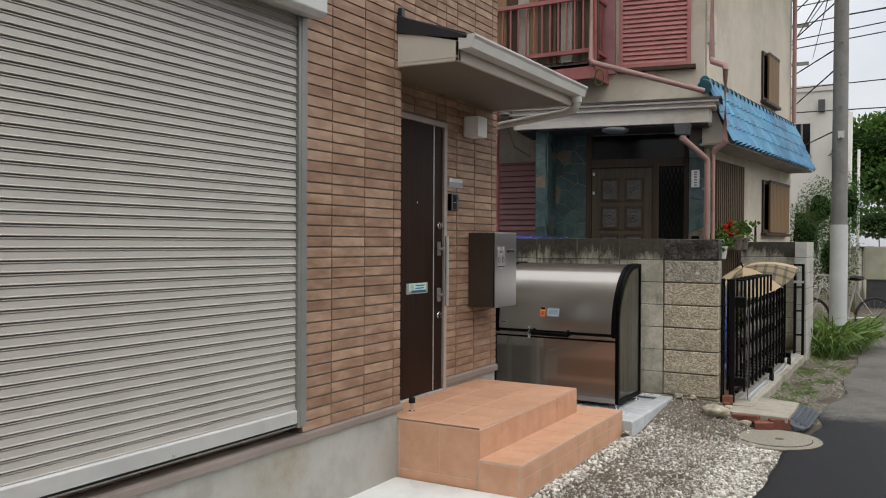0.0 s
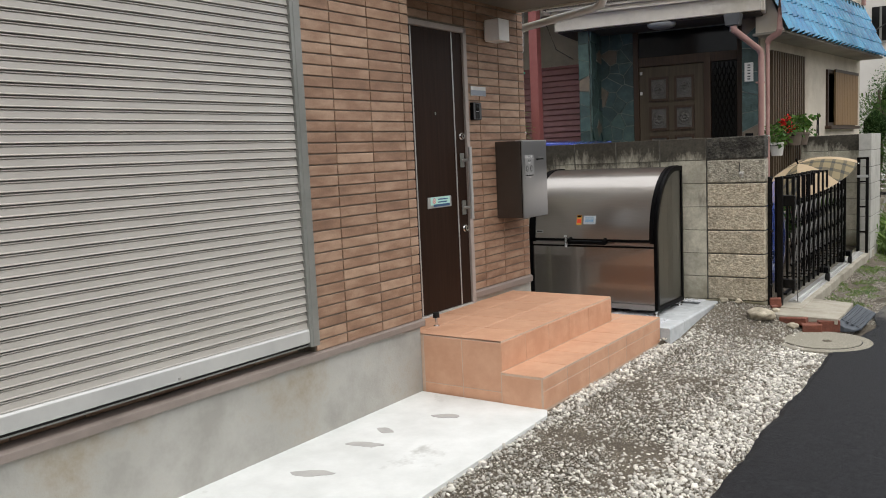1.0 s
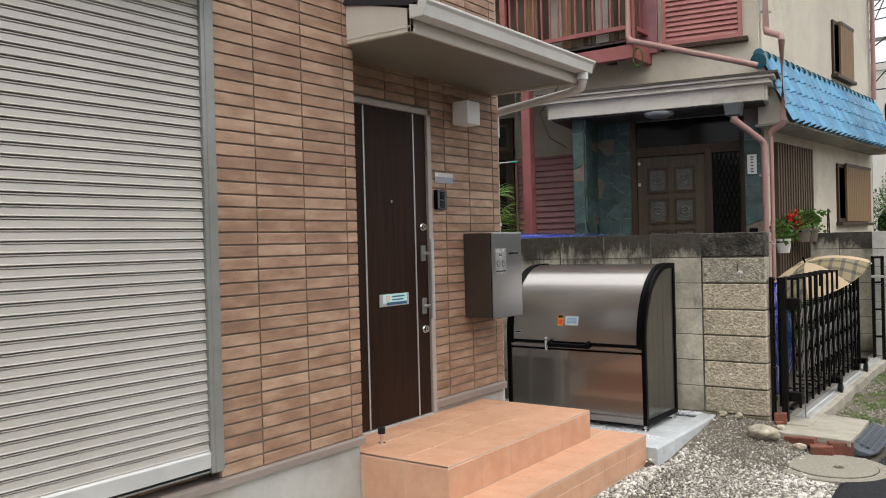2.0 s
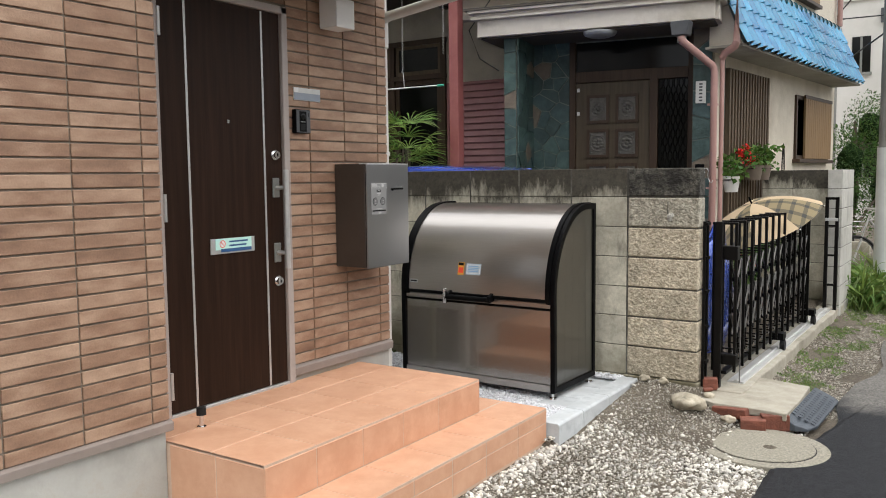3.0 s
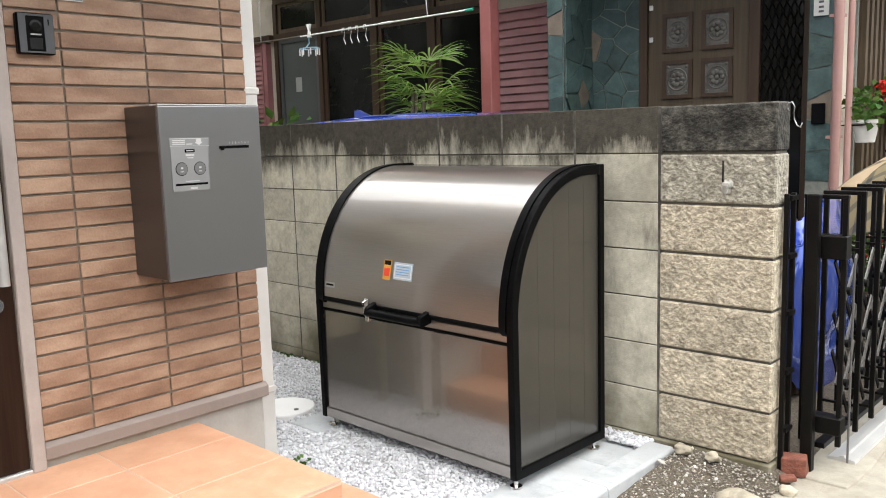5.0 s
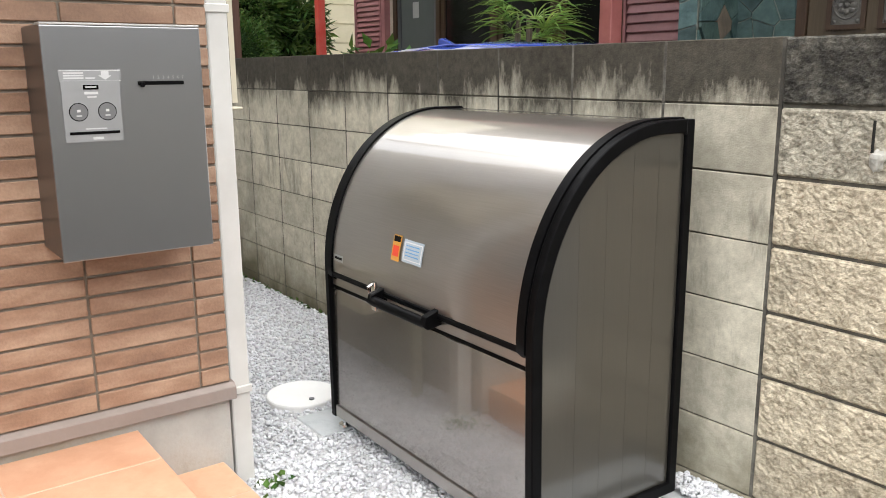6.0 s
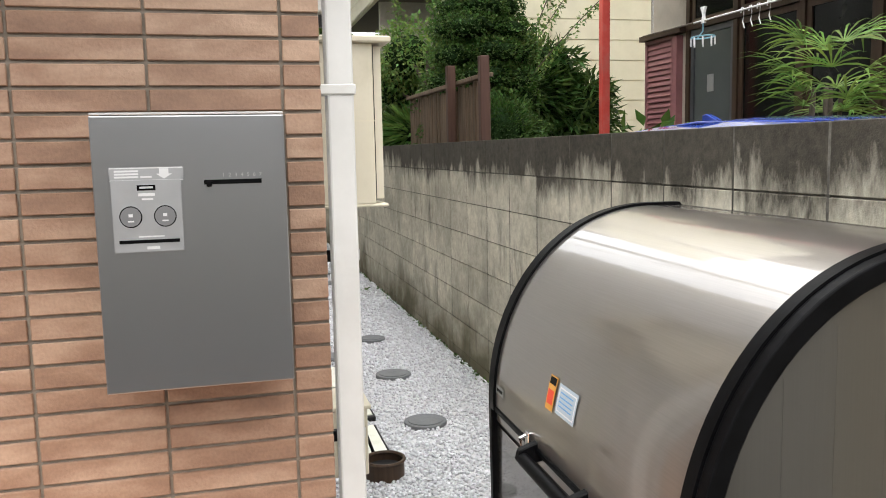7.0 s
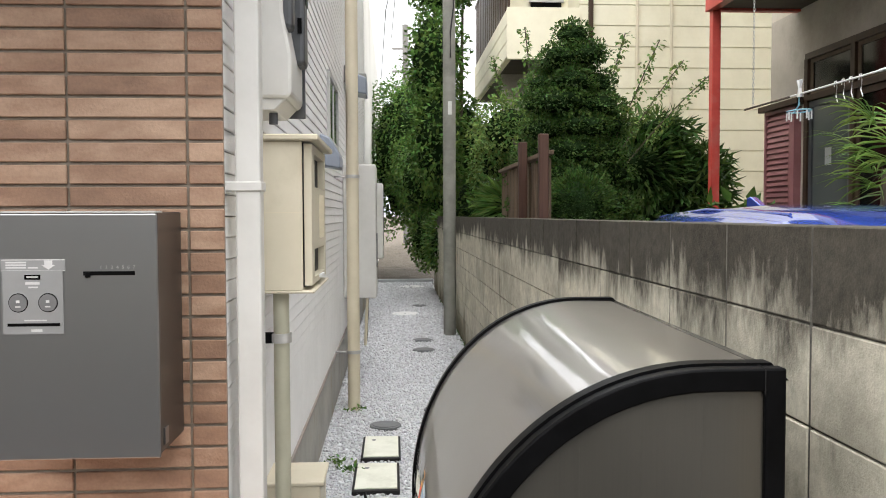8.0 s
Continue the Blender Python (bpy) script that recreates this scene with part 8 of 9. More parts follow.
part("pane", B(-6.99, -6.19, YS - 0.001, YS + 0.008, 1.945, 2.365), DARK_GLASS, w_)
part("hood", extrude([(YS - 0.006, 1.72), (YS + 0.12, 1.70), (YS + 0.12, 1.78), (YS + 0.06, 1.89), (YS - 0.006, 1.92)], -5.85, -5.58, "x", 0.01), BLUE_GREY, thing("vent_hood", (-5.7, YS, 1.7), "blue-grey vent hood on the siding", "vent"))
part("hood", extrude([(YS, 2.75), (YS + 0.16, 2.72), (YS + 0.16, 2.9), (YS, 2.96)], -9.9, -9.5, "x", 0.01), BLUE_GREY, thing("vent_hood", (-9.7, YS, 2.72), "blue-grey vent hood on the siding", "vent"))
for k, (x, z) in enumerate(((-8.2, 2.62), (-11.5, 3.1))):
    vv = thing("wall_vent", (x, YS, z), "small grey vent cap on the siding", "vent")
    part("cap", B(x - 0.12, x + 0.12, YS, YS + 0.10, z, z + 0.16, 0.01), ALU, vv)
ht = thing("water_heater", (-7.9, YS, 0.68), "white wall-hung gas water heater in the passage", "water heater")
part("case", B(-8.25, -7.78, YS, 6.585, 0.68, 1.86, 0.012, 2), WHITE_PVC, ht)
part("grille", B(-8.17, -7.86, 6.585, 6.59, 0.95, 1.25), GREY_PLASTIC, ht)
for k in range(3):
    part("pipe", rod((-8.1 + 0.12 * k, 6.5, 0.68), (-8.1 + 0.12 * k, 6.48, 0.25), 0.012, 8), BEIGE_PIPE if k else CABLE, ht)
for x0, x1, z1 in ((-12.0, -11.4, 1.83),):
    h2 = thing("outdoor_unit", (x0, YS, 0.84), "white outdoor unit hung on the siding", "outdoor unit")
    part("case", B(x0, x1, YS - 0.006, 6.60, 0.84, z1, 0.012, 2), WHITE_PVC, h2)
    part("grille", B(x0 + 0.08, x1 - 0.08, 6.60, 6.605, 1.0, z1 - 0.3), GREY_PLASTIC, h2)
part("far_house", B(-40, -13.4, 2.0, 6.22, -0.2, 6.2), FAR_WALL, thing("far_house", (-20, 5, 0), "pale neighbouring house further down the passage", "house"))

fp = thing("power_pole", (-45.0, 7.40, -0.2), "far grey power pole seen down the passage", "pole")
part("shaft", rod((-45, 7.40, -0.2), (-45, 7.40, 11.5), 0.16, 10), POLE, fp)
for z in (8.2, 9.0, 10.2):
    part("crossarm", B(-45.05, -44.95, 6.7, 8.1, z, z + 0.1), POLE, fp)
part("transformer", rod((-45, 7.05, 7.2), (-45, 7.05, 7.9), 0.24, 10), POLE, fp)

# covers in the gravel
for k, (x, y, r) in enumerate(((-4.65, 7.0, 0.11), (-5.6, 7.02, 0.11), (-6.63, 7.06, 0.10), (-6.18, 6.675, 0.11), (-9.4, 7.06, 0.12), (-10.1, 7.07, 0.12), (-13.8, 7.15, 0.13), (-3.72, 6.56, 0.06))):
    cv = thing("drain_cover", (x, y, Z_PASS), "dark grey round drain cover in the gravel", "drain cover", "drain covers")
    part("rim", disc(x, y, Z_PASS - 0.02, r, 0.038, 28, 0.004), COVER_GREY, cv)
    part("lid", disc(x, y, Z_PASS + 0.014, r * 0.82, 0.009, 28, 0.002), COVER_GREY, cv)
for k, (x, y, r) in enumerate(((-3.29, 6.86, 0.15), (-12.7, 6.9, 0.2), (-17.3, 7.1, 0.25))):
    cv = thing("drain_cover", (x, y, Z_PASS), "white round drain cover in the gravel", "drain cover", "drain covers")
    part("lid", disc(x, y, Z_PASS - 0.02, r, 0.045, 36, 0.008), PLASTIC_WHITE, cv)
    part("knob", disc(x + r * 0.6, y, Z_PASS + 0.024, 0.012, 0.006, 10), COVER_GREY, cv)
for k, (x0, x1, y0, y1) in enumerate(((-5.86, -5.36, 6.535, 6.775), (-5.27, -4.78, 6.51, 6.765), (-4.65, -4.18, 6.49, 6.74))):
    cv = thing("water_meter_pit", (x0, y0, Z_PASS), "cream square meter lid in a black rim", "meter lid", "meter lids")
    part("rim", B(x0, x1, y0, y1, Z_PASS - 0.03, Z_PASS + 0.022, 0.004), BLACK_MATT, cv)
    part("lid", B(x0 + 0.025, x1 - 0.025, y0 + 0.014, y1 - 0.014, Z_PASS + 0.018, Z_PASS + 0.03, 0.003), COVER_CREAM, cv)
    part("finger_hole", disc(x0 + 0.12, y0 + 0.07, Z_PASS + 0.0295, 0.014, 0.0015, 12), COVER_GREY, cv)
sp = thing("standpipe_pit", (-4.03, 6.672, Z_PASS), "round brown inspection ring with an open lid", "drain")
part("ring", tube(bmesh.new(), [(-4.03, 6.672, Z_PASS - 0.03), (-4.03, 6.672, Z_PASS + 0.075)], 0.085, 22, cap=False), OLD_FRAME, sp)
part("inner", disc(-4.03, 6.672, Z_PASS + 0.03, 0.084, 0.01, 22), BLACK_MATT, sp)
part("rim", tube(bmesh.new(), [(-4.03 + 0.085 * math.cos(a), 6.672 + 0.085 * math.sin(a), Z_PASS + 0.075) for a in np.linspace(0, 2 * math.pi, 23)], 0.008, 6, cap=False), OLD_FRAME, sp)
part("stay", rod((-4.11, 6.64, Z_PASS + 0.07), (-4.22, 6.60, Z_PASS + 0.20), 0.008, 6), BLACK, sp)
solo("end_kerb", B(-18.6, -18.42, 6.2, 7.6, -0.2, 0.02, 0.01), KERB, "pale kerb closing the gravel passage", "kerb")
ap = thing("utility_pole", (-10.55, 7.42, -0.1), "grey steel pole standing in the passage", "pole")
part("shaft", rod((-10.55, 7.42, -0.1), (-10.55, 7.42, 9.0), 0.077, 18), PASS_POLE, ap, "", True)
part("plate", B(-10.474, -10.466, 7.40, 7.445, 2.62, 2.78), SIGN_WHITE, ap, "small white plate")
for z in (2.2, 3.9):
    part("band", rod((-10.55, 7.42, z), (-10.55, 7.42, z + 0.012), 0.080, 16), POLE, ap)
part("lead", tube(bmesh.new(), [(-10.46, 7.44, 4.6), (-10.45, 7.47, 3.9), (-10.46, 7.43, 3.6), (-10.46, 7.43, 3.3)], 0.01, 6), CABLE, ap)
for k, pts in enumerate(([(-10.55, 7.42, 7.5), (-16, 6.9, 6.6), (-26, 6.7, 6.8)], [(-10.55, 7.42, 7.1), (-18, 6.6, 5.7), (-30, 6.3, 5.9)])):
    solo("overhead_wire", tube(bmesh.new(), pts, 0.012, 5), CABLE, "black overhead wire above the passage", "wire", "wires over the passage")


# ---- plants beyond the block wall ----
def shell_points(rn, n, centre, radii, jitter=0.16, zmin=-9.0, lumps=0.25, seed=0):
    """Places over a lumpy ellipsoid's skin, with their outward ways."""
    d = rn.normal(size=(n, 3))
    d /= np.linalg.norm(d, axis=1)[:, None]
    k = np.array([1 + lumps * noise.noise(Vector(v) * 2.2 + Vector((seed, 0, 0))) + 0.5 * lumps * noise.noise(Vector(v) * 5 + Vector((0, seed, 0))) for v in d])
    r = (1 - np.abs(rn.normal(0, jitter, n)))[:, None] * k[:, None]
    p = np.array(centre) + d * r * np.array(radii)
    keep = p[:, 2] > zmin
    return p[keep], d[keep]


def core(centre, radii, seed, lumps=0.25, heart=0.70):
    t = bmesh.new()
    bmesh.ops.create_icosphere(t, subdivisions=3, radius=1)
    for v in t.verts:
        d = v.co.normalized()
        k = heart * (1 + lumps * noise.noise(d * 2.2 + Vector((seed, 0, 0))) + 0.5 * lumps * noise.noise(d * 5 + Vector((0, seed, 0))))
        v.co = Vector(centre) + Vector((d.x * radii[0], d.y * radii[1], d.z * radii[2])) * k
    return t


def bush(name, label, blobs, n, size, material, trunk=None, long=1.7, seed=0, droop=0.25, category="shrub", jitter=0.16, spread=0.7, heart=0.70):
    """A plant: trunk and limbs, a heart coloured dark as the crown's inner shade, and a crown of separate leaves over
    several lumps.
    """
    base = trunk or (blobs[0][0][0], blobs[0][0][1], 0.0)
    b = thing(name, base, label, category)
    rn = np.random.default_rng(seed)
    top = max(c[2] for c, r in blobs)
    part("trunk", tube(bmesh.new(), [base, (base[0] + 0.03, base[1] - 0.02, top * 0.5), (base[0] - 0.02, base[1] + 0.03, top)], 0.05, 8, taper=[0.06, 0.045, 0.02]), BARK, b)
    for c, r in blobs[:6]:
        part("limb", tube(bmesh.new(), [(base[0], base[1], max(0.2, c[2] - 0.8 * r[2])), ((base[0] + c[0]) / 2, (base[1] + c[1]) / 2, c[2] - 0.35 * r[2]), c], 0.02, 6, taper=[0.03, 0.02, 0.01]), BARK, b)
    # solid dark lumps stand in for the shade behind the leaves
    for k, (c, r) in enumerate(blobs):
        part("shade_core", core(c, r, seed + k, heart=heart), LEAF_CORE, b)
    area = [r[0] * r[1] + r[1] * r[2] + r[0] * r[2] for c, r in blobs]
    ps, ds = [], []
    for k, (c, r) in enumerate(blobs):
        p, d = shell_points(rn, int(n * area[k] / sum(area)), c, r, jitter, seed=seed + k)
        ps.append(p)
        ds.append(d)
    ps, ds = np.concatenate(ps), np.concatenate(ds)
    leaves("crown", ps, ds, np.full(len(ps), size), material, b, seed=seed, long=long, droop=droop, spread=spread)
    return b


# clipped conifer in tiers
tiers = []
rt = random.Random(5)
for k, (z, r) in enumerate(((2.80, 0.06), (2.64, 0.20), (2.46, 0.29), (2.27, 0.35), (2.08, 0.39), (1.89, 0.43), (1.70, 0.46), (1.51, 0.48), (1.32, 0.49), (1.13, 0.47), (0.92, 0.42))):
    m_n = 1 if not k else 4 + k // 3
    for j in range(m_n):
        a = 6.283 * j / m_n + k * 0.7 + rt.uniform(-0.2, 0.2)
        q = rt.uniform(0.85, 1.1)
        tiers.append(((-7.95 + r * 0.71 * math.cos(a), 8.35 + r * 0.71 * math.sin(a), -0.21 + 1.15 * z + rt.uniform(-0.035, 0.035)), (0.16 * q + r * 0.25, 0.16 * q + r * 0.25, 0.13)))
bush("conifer", "dense clipped dark green conifer in tiers", tiers, 60000, 0.030, LEAF_DARK, (-7.95, 8.35, 0.0), 1.5, 11, -0.25, "tree", 0.12, 0.6)
bush("conifer", "small clipped dark conifer beside the fence", [((-7.0, 8.22, 1.45), (0.3, 0.29, 0.31)), ((-7.0, 8.25, 1.1), (0.36, 0.33, 0.38))], 11000, 0.030, LEAF_DARK, (-7.0, 8.22, 0.0), 1.6, 12, -0.15, "tree", 0.14, 0.6)
bush("bamboo_shrub", "broad dark green shrub with long leaves", [((-10.4, 9.70, 1.93), (0.5, 0.62, 0.55)), ((-10.4, 10.30, 1.75), (0.5, 0.55, 0.52)), ((-10.5, 9.95, 2.35), (0.4, 0.48, 0.33)), ((-10.4, 9.95, 1.2), (0.6, 0.95, 0.7)), ((-10.4, 10.58, 1.98), (0.24, 0.25, 0.2))], 7500, 0.17, LEAF_DARK, (-10.4, 10.1, 0.0), 4.2, 13, 0.35, "shrub", 0.2, 0.8)
bush("leafy_shrub", "loose pale green leafy shrub", [((-8.7, 8.3, 2.05), (0.55, 0.35, 0.40)), ((-8.5, 8.3, 1.75), (0.5, 0.35, 0.4)), ((-9.2, 7.95, 2.3), (0.5, 0.4, 0.4)), ((-9.6, 7.9, 2.0), (0.4, 0.35, 0.35)), ((-8.3, 8.75, 2.3), (0.35, 0.3, 0.25))], 9500, 0.052, LEAF_PALE, (-8.6, 8.0, 0.0), 1.7, 14, 0.2, "shrub", 0.3, 1.0, 0.55)
bush("bamboo_grass", "tufted dark green bamboo grass", [((-9.0, 7.95, 1.45), (0.5, 0.25, 0.3)), ((-9.7, 7.95, 1.5), (0.5, 0.25, 0.3))], 2400, 0.17, LEAF, (-9.2, 7.95, 0.0), 5.0, 15, 0.4, "shrub", 0.3, 0.8)
ivy = [((-15 - 2.5 * k + 0.3 * ((k * 37) % 7 - 3), 7.60 + 0.10 * ((k * 13) % 5 - 2) + 0.28 * max(0, 2 - k), z), (1.0, 0.7, 0.75)) for k, z in enumerate((0.9, 1.7, 2.5, 3.3, 4.2, 4.9))]
ivy += [((-13.6, 7.42, 2.6), (0.8, 0.45, 0.9)), ((-13.9, 7.42, 3.9), (0.8, 0.5, 0.9)), ((-14.2, 8.05, 1.3), (0.9, 0.42, 0.9)), ((-15.4, 8.05, 2.6), (0.9, 0.4, 1.0)), ((-15.6, 8.05, 1.2), (0.9, 0.4, 0.9)), ((-17.5, 7.3, 2.2), (0.8, 0.5, 0.8)), ((-19.5, 7.55, 0.9), (1.0, 0.5, 0.8)), ((-20, 7.2, 2.4), (0.9, 0.6, 0.9)), ((-14.5, 7.55, 5.3), (0.8, 0.6, 0.6)), ((-22, 7.2, 3.0), (2, 1.3, 2.2))]
bush("climber_tree", "tall dark tree grown over with climbers at the passage's end", ivy, 52000, 0.085, LEAF, (-15.2, 7.95, 0.0), 1.5, 16, 0.4, "tree", 0.22, 0.9)
# flowering twigs that stand up out of the shrubs
for k, (x, y, z, dx, dy, h) in enumerate(((-8.8, 8.4, 2.4, 0.0, 0.1, 0.9), (-8.7, 8.2, 2.4, 0.0, -0.15, 0.9), (-8.3, 8.6, 2.4, 0.0, 0.35, 0.8), (-9.8, 9.3, 2.6, 0.0, 0.75, 0.7), (-9.8, 9.4, 2.5, 0.0, 1.0, 0.72), (-8.2, 8.7, 2.3, 0.0, 0.55, 0.85), (-9.2, 8.0, 2.4, 0, -0.2, 0.7))):
    tw = thing("leafy_twig", (x, y, z - 0.6), "long upright leafy twig above the shrubs", "branch", "long twigs")
    pts = [Vector((x, y, z - 0.5)) + Vector((dx, dy, h + 0.5)) * f + Vector((0, 0, -0.18 * f * f * abs(dy))) for f in np.linspace(0, 1, 8)]
    part("stalk", tube(bmesh.new(), pts, 0.006, 5), BARK, tw)
    rn = np.random.default_rng(k + 90)
    n = 190
    f = rn.uniform(0.2, 1, n)
    pos = np.array([pts[0] + (pts[-1] - pts[0]) * q for q in f]) + rn.normal(0, 0.032, (n, 3))
    leaves("foliage", pos, rn.normal(size=(n, 3)) * np.array([1, 1, 0.5]), np.full(n, 0.048), LEAF_PALE, tw, seed=k, long=1.6)
# old board fence and posts
for k, (x, y, h, r) in enumerate(((-5.85, 7.72, 1.94, 0.032), (-6.60, 7.70, 1.95, 0.032))):
    solo("fence_post", B(x - r, x + r, y - r, y + r, -0.1, h, 0.008, 2), POST_WOOD, "stout brown wooden fence post", "post", "fence posts")
fn = thing("board_fence", (-7.2, 7.76, 0.0), "weathered low board fence behind the wall", "fence")
rf = random.Random(2)
for i in range(46):
    x = -8.3 + 0.052 * i + rf.uniform(-0.004, 0.004)
    part("board", B(x, x + rf.uniform(0.034, 0.047), 7.765 + rf.uniform(0, 0.014), 7.785 + rf.uniform(0, 0.014), 0.2, 1.80 + rf.uniform(-0.03, 0.02), 0.003), FENCE_WOOD, fn)
part("rail", B(-8.35, -5.89, 7.74, 7.80, 1.81, 1.84, 0.004), FENCE_WOOD, fn)

# ---- cream house behind ----
ch = thing("cream_house", (-13.5, 10.0, 0.0), "cream siding house with a projecting balcony", "house")
wallc = part("wall", B(-16.0, -11.86, 9.30, 13.5, -0.2, 7.5), CREAM, ch)
bd = mesh_of("siding_board", extrude([(-11.862, 0.0), (-11.838, 0.0), (-11.842, 0.272), (-11.862, 0.280)], 9.30, 13.5, "y"), CREAM)
for k in range(24):
    piece("siding_board", bd, (0, 0, 0.3 + 0.286 * k), wallc)
for y in (10.1, 10.58):
    part("wall_pipe", rod((-11.80, y, 0), (-11.80, y, 7.4), 0.022, 8), BEIGE_PIPE, ch)
part("corner_pipe", rod((-11.78, 9.45, 3.3), (-11.78, 9.45, 7.4), 0.035, 8), OLD_FRAME, ch)
balc = part("balcony", B(-16.3, -11.82, 8.34, 9.28, 3.55, 3.62), TERRA_DARK, ch, "cream boarded balcony with brown bars")
part("balcony_side", B(-16.3, -11.80, 8.30, 8.36, 3.54, 4.22), CREAM, balc)
for k in range(3):
    part("balcony_board", B(-16.3, -11.79, 8.288, 8.302, 3.56 + 0.22 * k, 3.76 + 0.22 * k, 0.003), CREAM, balc)
part("balcony_front", B(-11.86, -11.79, 8.30, 9.30, 3.54, 4.24), CREAM, balc)
for i in range(16):
    part("balcony_bar", B(-16.2 + 0.28 * i, -16.2 + 0.28 * i + 0.2, 8.31, 8.34, 4.24, 5.3), OLD_FRAME, balc)
part("balcony_rail", B(-16.3, -11.8, 8.30, 8.36, 5.3, 5.36), OLD_FRAME, balc)
# grey in place of cream paints the recess's shade onto its wall
part("shaded_recess_wall", B(-13.2, -13.1, 8.4, 9.35, -0.2, 3.6), STUCCO_GREY, ch)
part("upper_wall", B(-13.0, -12.6, 8.4, 9.3, 3.6, 7.5), CREAM, ch)
part("upper_window", B(-12.6, -12.56, 8.75, 9.2, 4.25, 5.3), DARK_GLASS, ch)
part("sash_bar", B(-12.58, -12.54, 8.72, 9.23, 4.5, 4.55), ALU_PALE, ch)


# ---- down the lane ----
up = thing("power_pole", (-0.57, 13.2, -0.2), "concrete power pole with a pale wrap at its foot", "pole")
part("shaft", tube(bmesh.new(), [(-0.60, 13.2, -0.2), (-0.57, 13.2, 11.0)], 0.11, 20, taper=[0.112, 0.078]), POLE, up, "", True)
part("wrap", tube(bmesh.new(), [(-0.599, 13.2, 0.0), (-0.596, 13.2, 1.63)], 0.118, 20), POLE_WRAP, up, "pale plastic wrap", True)
for k in range(7):
    part("step_bolt", rod((-0.57, 13.09, 2.4 + 0.45 * k), (-0.57, 13.03, 2.4 + 0.45 * k), 0.012, 8), POLE, up)
part("plate", B(-0.61, -0.53, 13.07, 13.08, 2.85, 2.95), SIGN_WHITE, up)
p2 = thing("power_pole", (-3.55, 28.5, -0.2), "distant concrete power pole with crossarms", "pole")
part("shaft", tube(bmesh.new(), [(-3.55, 28.5, -0.2), (-3.55, 28.5, 11.5)], 0.14, 12), POLE, p2)
for z in (7.0, 8.2, 9.4):
    part("crossarm", B(-4.45, -2.65, 28.45, 28.55, z, z + 0.1), POLE, p2)
part("transformer", rod((-3.95, 28.5, 7.3), (-3.95, 28.5, 8.1), 0.25, 12), POLE, p2)
for k, pts in enumerate(([(-4.35, 28.5, 9.4), (0.2, 13.2, 9.0), (2, -10, 9)], [(-3.95, 28.5, 8.2), (-0.4, 13.2, 7.3), (1.5, -10, 7)], [(-2.75, 28.5, 8.2), (0.3, 13.2, 6.4), (2.5, -10, 6.6)], [(-3.55, 28.5, 7.0), (-0.55, 13.2, 5.4), (1.5, -10, 5.4)],
                            [(-0.6, 13.2, 5.3), (-1.5, 15.5, 5.3)], [(-0.6, 13.2, 6.3), (-4.5, 30, 6.9), (-9, 50, 7)], [(-0.6, 13.2, 4.6), (3.5, 14.5, 5.2), (9, 18, 6.5)], [(-0.6, 13.2, 5.0), (4, 12, 5.6), (9, 11, 6.5)], [(-0.6, 13.2, 3.9), (-6, 34, 4.6)], [(-0.6, 13.2, 3.0), (-4.5, 30.0, 3.9)], [(-0.55, 13.2, 6.0), (-1.7, 15.4, 5.6)], [(-0.55, 13.2, 4.9), (-6.5, 33, 6.4)], [(-0.55, 13.2, 4.2), (-7, 33, 5.6)], [(-0.55, 13.2, 5.6), (2.0, 40, 8.5)], [(-0.55, 13.2, 5.8), (-3.0, 33, 8.1)],
                            [(-9, 20, 5.6), (-2.1, 20, 6.2), (6, 20, 6.9)], [(-9, 20, 5.2), (-2.1, 20, 5.87), (6, 20, 6.7)], [(-9, 20, 5.1), (-2.1, 20, 5.68), (6, 20, 6.45)], [(-9, 20, 4.6), (-2.1, 20, 4.80), (6, 20, 5.02)], [(-9, 20, 4.3), (-2.1, 20, 4.27), (6, 20, 4.2)], [(-9, 20, 6.1), (-2.1, 20, 6.6), (6, 20, 7.3)])):
    solo("overhead_wire", tube(bmesh.new(), pts, 0.014 if k < 4 else (0.011 if k < 15 else 0.013), 5), CABLE, "black overhead wire along the lane", "wire", "wires over the lane")
# grass at the pole's foot
rn = np.random.default_rng(71)
gb = bmesh.new()
rg = random.Random(71)
for k in range(720):
    c = rg.choice(((-0.72, 12.45), (-0.66, 12.75), (-0.60, 13.0), (-0.50, 13.4), (-0.42, 13.8), (-0.70, 12.9)))
    x, y = rg.gauss(c[0], 0.09), rg.gauss(c[1], 0.16)
    a = rg.uniform(0, 6.28)
    fan(gb, (x, y, -0.18), (0.34 * math.cos(a), 0.34 * math.sin(a), 1), 2, rg.uniform(0.75, 1.7), 0.029, k, rg.uniform(0.45, 0.85), 0.35)
gr_ = part("grass_clump", gb, GRASS, None)
tagged(gr_, "long green grass round the power pole", "grass", kind="stuff")
gp_ = [(-0.86 + 0.66 * rn.random(), 7.8 + 6.0 * rn.random() ** 1.4) for k in range(15000)]
tp = [(x, y, ground_z(x, y) - 0.012) for x, y in gp_ if noise.noise(Vector((x * 3.1, y * 1.7, 8))) > -0.25 + 0.9 * max(x + 0.5, 0)]
tagged(chips("lane_gravel", tp, 0.003 + 0.0075 * rn.random(len(tp)) ** 2, STONE_GRIT, seed=77), "small gravel scattered along the lane's edge", "gravel", kind="stuff")
pos = []
for k in range(26000):
    x, y = rn.uniform(-0.84, -0.30), 8.3 + 5.0 * rn.random()
    if noise.noise(Vector((x * 4.2, y * 1.9, 3))) + 0.5 * noise.noise(Vector((x * 13, y * 9, 4))) > 0.02 + 0.9 * abs(x + 0.70) - 0.05 * (y - 9):
        pos.append((x, y, ground_z(x, y) - 0.010))
